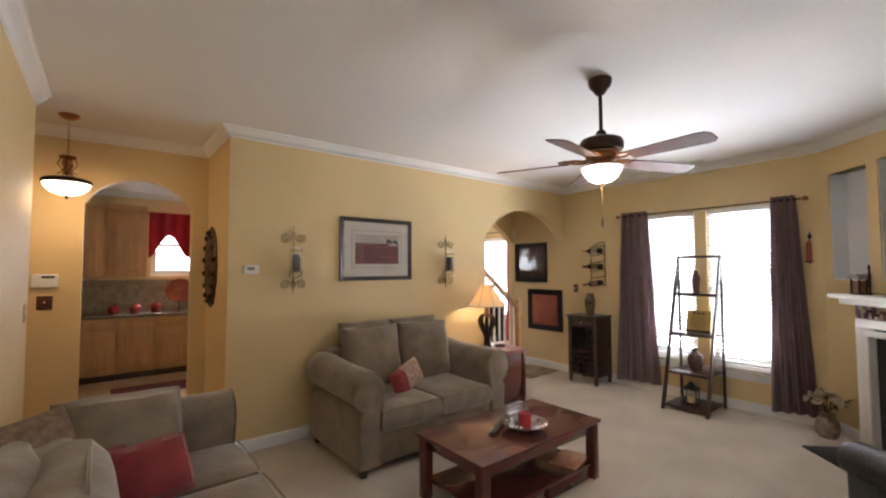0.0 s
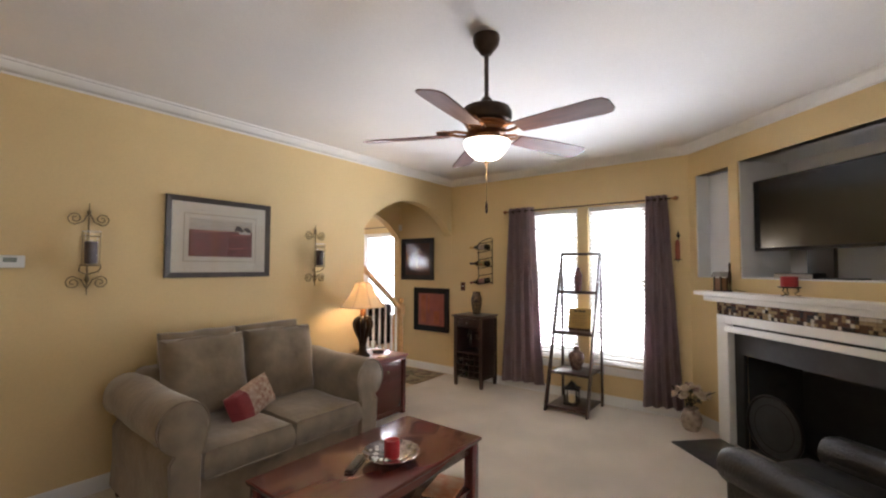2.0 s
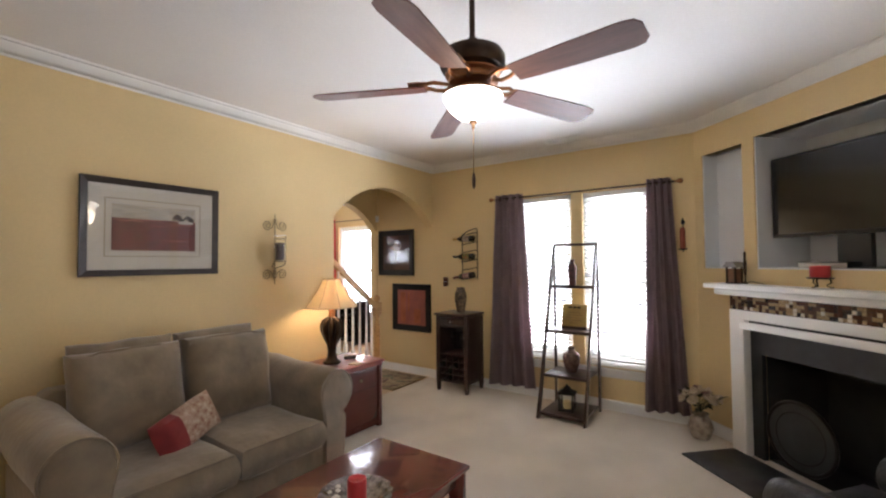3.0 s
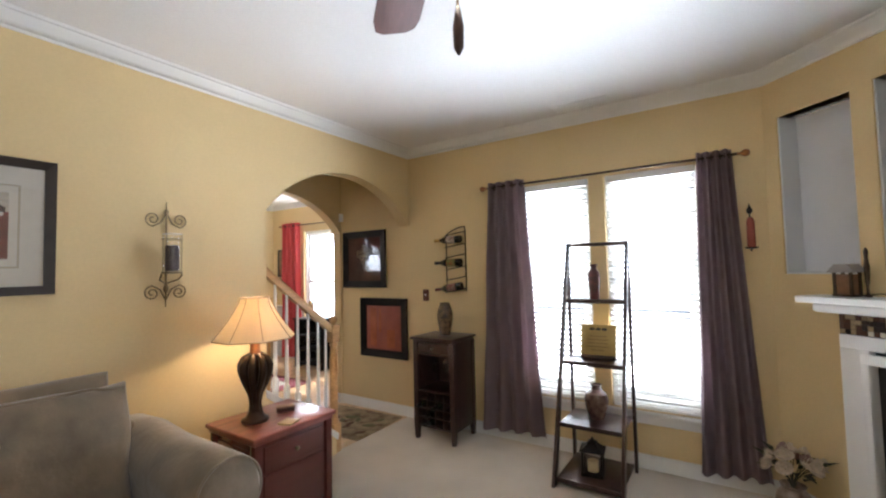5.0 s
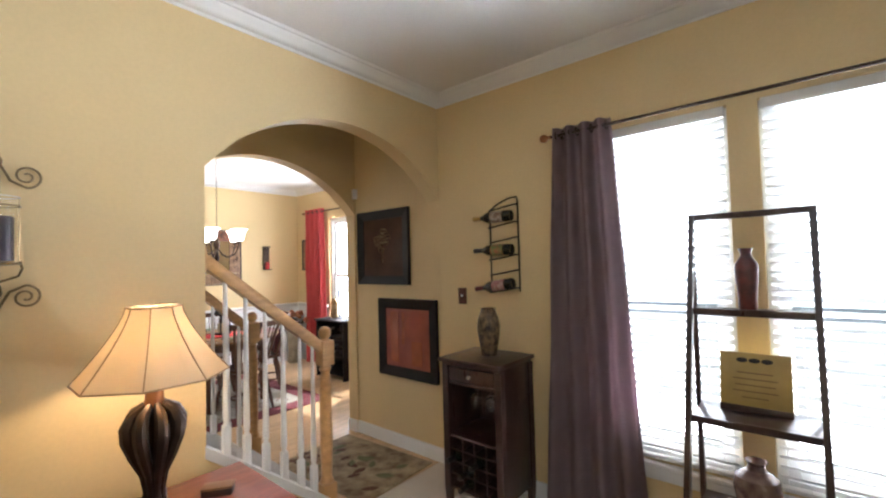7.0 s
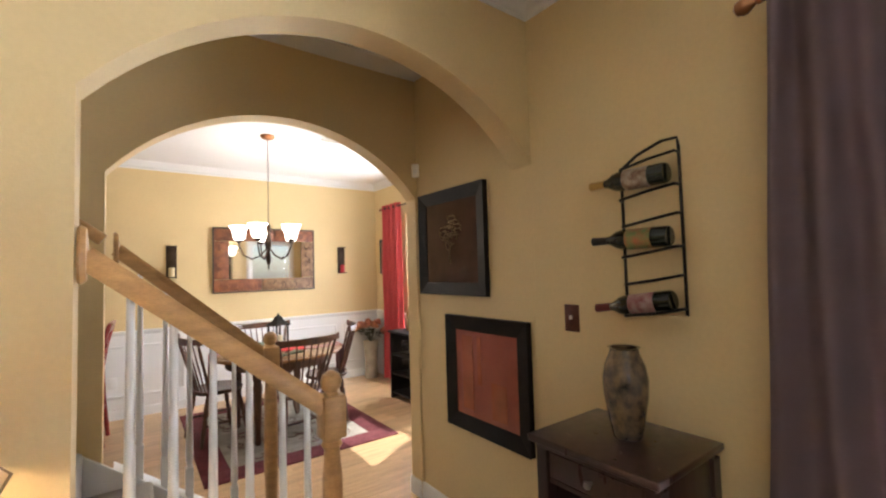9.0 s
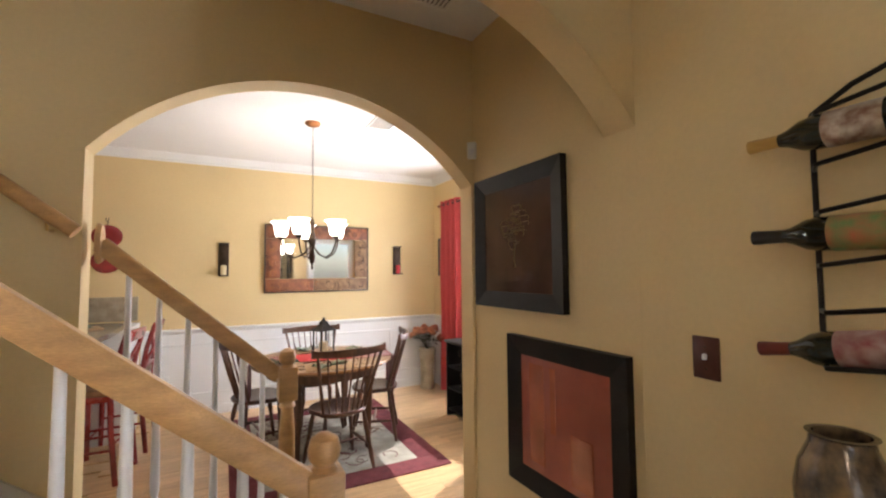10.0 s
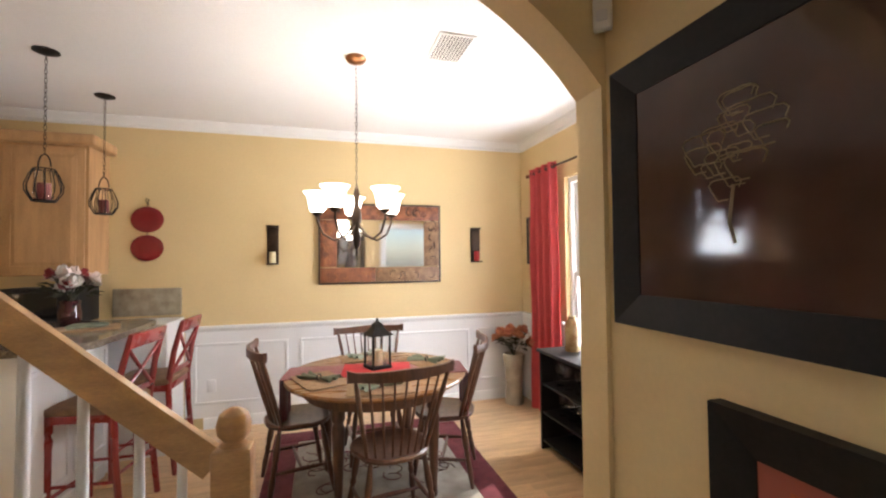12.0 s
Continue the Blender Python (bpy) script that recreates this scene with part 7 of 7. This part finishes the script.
bm = lathe(B(), [(0.19, 0.02), (0.192, 0.014), (0.12, 0.0), (0.002, 0.0), (0.002, 0.006), (0.12, 0.008)], 36)
bmesh.ops.transform(bm, matrix=pose(0, 0, 0.18, 90, 0, 0), verts=bm.verts)
part("plate", bm, mat("amber_plate", (0.45, 0.10, 0.04), 0.15, scale=7, color2=(0.25, 0.02, 0.02), coat=0.8), dp)
part("stand", tube(B(), [(0, 0.04, -0.14), (0, 0.0, 0.0), (0, -0.03, 0.02)], 0.008, 8), IRON, dp)
rg = thing("kitchen_mat", pose(0.72, 6.9, -0.012), "dark red woven mat on the kitchen floor", "rug")
part("woven_surface", box(B(), (-0.45, -0.25, 0), (0.45, 0.25, 0.010), 0.003), WINER, rg)

# peninsula with stools
pn = thing("peninsula", pose(0, 0, -0.012), "white panelled breakfast bar peninsula", "counter")
part("body", box(B(), (2.75, 6.75, 0), (3.42, 7.70, 1.04), 0.004), WHITE, pn, "white panelled base")
part("base_trim", box(B(), (2.74, 6.74, 0), (3.435, 7.71, 0.11), 0.004), WHITE, pn)
for y in (6.80, 7.26):
    bm = B()
    for a, b in (((y, 0.2), (y + 0.40, 0.225)), ((y, 0.90), (y + 0.40, 0.925)), ((y, 0.225), (y + 0.025, 0.90)), ((y + 0.375, 0.225), (y + 0.40, 0.90))):
        box(bm, (3.42, a[0], a[1]), (3.432, b[0], b[1]), 0.004)
    part("panel_mould", bm, WHITE, pn)
wt = thing("granite_counter", pose(0, 0, 0), "speckled granite bar top with rounded edge", "worktop")
part("slab", prism(B(), [(2.7, 6.66), (3.55, 6.66), (3.72, 6.80), (3.74, 7.2), (3.72, 7.72), (3.60, 7.84), (2.7, 7.84)], "z", 1.03, 1.07), GRAN, wt)
cab = thing("wall_cabinet", pose(0, 0, 0), "maple wall cabinet with crown above the bar", "cabinet", "kitchen wall cabinets")
part("carcass", box(B(), (2.35, 7.99, 1.41), (3.16, DN - 0.002, 2.44)), CAB, cab)
panel_door(None, "door", 2.62, 3.14, 1.43, 2.41, 7.99, cab)
part("cornice", box(B(), (2.33, 7.93, 2.43), (3.22, DN - 0.002, 2.52), 0.02, seg=3), CAB, cab)
cab = thing("base_cabinet", pose(0, 0, -0.012), "white base cabinet below the bar splashback", "cabinet")
part("carcass", box(B(), (2.35, 7.86, 0), (3.74, DN - 0.002, 1.03)), WHITE, cab)
structure("trim_bar_splash", box(B(), (3.2, DN - 0.03, 1.04), (3.72, DN - 0.001, 1.28), 0.004), SPLASH, "tan stone splashback panel by the bar")
oven = thing("microwave", pose(2.85, 8.14, 1.035), "black microwave under the wall cabinet", "microwave")
part("case", box(B(), (-0.26, -0.16, 0), (0.26, 0.16, 0.28), 0.008), TVB, oven)
part("door_glass", box(B(), (-0.24, -0.166, 0.03), (0.12, -0.16, 0.25), 0.002), TVS, oven)
REDL = mat("red_lacquer", (0.26, 0.025, 0.022), 0.28, vary=0.25, scale=8, coat=0.4)
SEATW = mat("rush_seat", (0.22, 0.12, 0.06), 0.6, vary=0.3, scale=20)


def bar_stool(m):
    ob = thing("bar_stool", m, "red-painted bar stool with crossed back and brown seat", "stool", "bar stools")
    # faces local +y
    part("seat", box(B(), (-0.20, -0.20, 0.645), (0.20, 0.20, 0.69), 0.014, seg=3), SEATW, ob, "brown woven seat")
    part("seat_frame", box(B(), (-0.195, -0.195, 0.60), (0.195, 0.195, 0.646), 0.004), REDL, ob)
    for s in (-1, 1):
        part("front_leg", lathe(B(), [(0.017, 0), (0.019, 0.1), (0.021, 0.45), (0.026, 0.50), (0.016, 0.53), (0.026, 0.55), (0.026, 0.62)], 12, (s * 0.17, 0.17, 0)), REDL, ob)
        part("rear_leg", tube(B(), [(s * 0.185, -0.235, 0), (s * 0.18, -0.195, 0.4), (s * 0.178, -0.185, 0.65), (s * 0.175, -0.22, 0.88), (s * 0.17, -0.27, 1.08)], [0.018, 0.02, 0.021, 0.019, 0.017], 8), REDL, ob)
        part("side_rung", tube(B(), [(s * 0.17, 0.17, 0.24), (s * 0.183, -0.21, 0.26)], 0.010, 8), REDL, ob)
        part("cross_bar", tube(B(), [(s * 0.165, -0.205, 0.73), (0, -0.232, 0.86), (-s * 0.16, -0.255, 1.0)], 0.012, 8), REDL, ob, "curved crossed back bar")
    part("crest", box(B(), (-0.185, -0.014, -0.045), (0.185, 0.014, 0.045), 0.008, pose(0, -0.268, 1.055, 12, 0, 0)), REDL, ob)
    part("back_rail", box(B(), (-0.17, -0.215, 0.715), (0.17, -0.19, 0.745), 0.004), REDL, ob)
    part("front_rung", tube(B(), [(-0.17, 0.17, 0.17), (0.17, 0.17, 0.17)], 0.011, 8), REDL, ob)
    part("rear_rung", tube(B(), [(-0.183, -0.21, 0.3), (0.183, -0.21, 0.3)], 0.010, 8), REDL, ob)
    return ob


bs = bar_stool(pose(3.62, 7.12, -0.012, 0, 0, 80))
copy_thing(bs, pose(3.70, 7.68, -0.012, 0, 0, 86))
fv = thing("flower_vase", pose(3.27, 7.52, 1.07), "dark vase of white and pink flowers on the bar", "flower vase")
part("pot", lathe(B(), [(0.002, 0), (0.055, 0), (0.06, 0.02), (0.066, 0.09), (0.055, 0.15), (0.062, 0.18), (0.05, 0.18), (0.002, 0.12)], 22), mat("plum_glass", (0.05, 0.012, 0.016), 0.12, vary=0.2, coat=0.8), fv)
bouquet(fv, 0.27, 0.16, 20, 0.068, [PETP, mat("white_petal", (0.80, 0.78, 0.74), 0.7), PETP, REDC], "", 13)
pm = thing("serving_tray", pose(3.45, 7.35, 1.07, 0, 0, 20), "flat woven tray with napkins on the bar", "tray")
part("tray", box(B(), (-0.17, -0.12, 0), (0.17, 0.12, 0.014), 0.005), TANC, pm)
part("cloth", cushion(B(), 0.22, 0.12, 0.03, 0.6, 8, 0.01, 2, pose(0, 0, 0.026)), GRN, pm)

# ---- floor boards, the stretch that is passed ----
rnd = random.Random(2)
boards = {}
flo = bpy.data.objects["floor_base"]
row = 0
y = 4.035
while y < DN - 0.02:
    x = 3.9 - rnd.uniform(0, 0.9)
    while x < DE - 0.01:
        L_ = rnd.choice((0.9, 1.2, 1.5))
        x1 = min(x + L_, DE - 0.002)
        key = round(x1 - x, 2)
        if x1 - x > 0.06:
            mm = pose(x, y, -0.012)
            if key not in boards:
                boards[key] = part("board", box(B(), (0.0008, 0.0006, 0), (key - 0.0008, 0.0994, 0.0115)), OAKF, flo, "", False)
                boards[key].matrix_basis = mm
            else:
                share("board", boards[key], flo, mm)
        x = x1
    y += 0.10
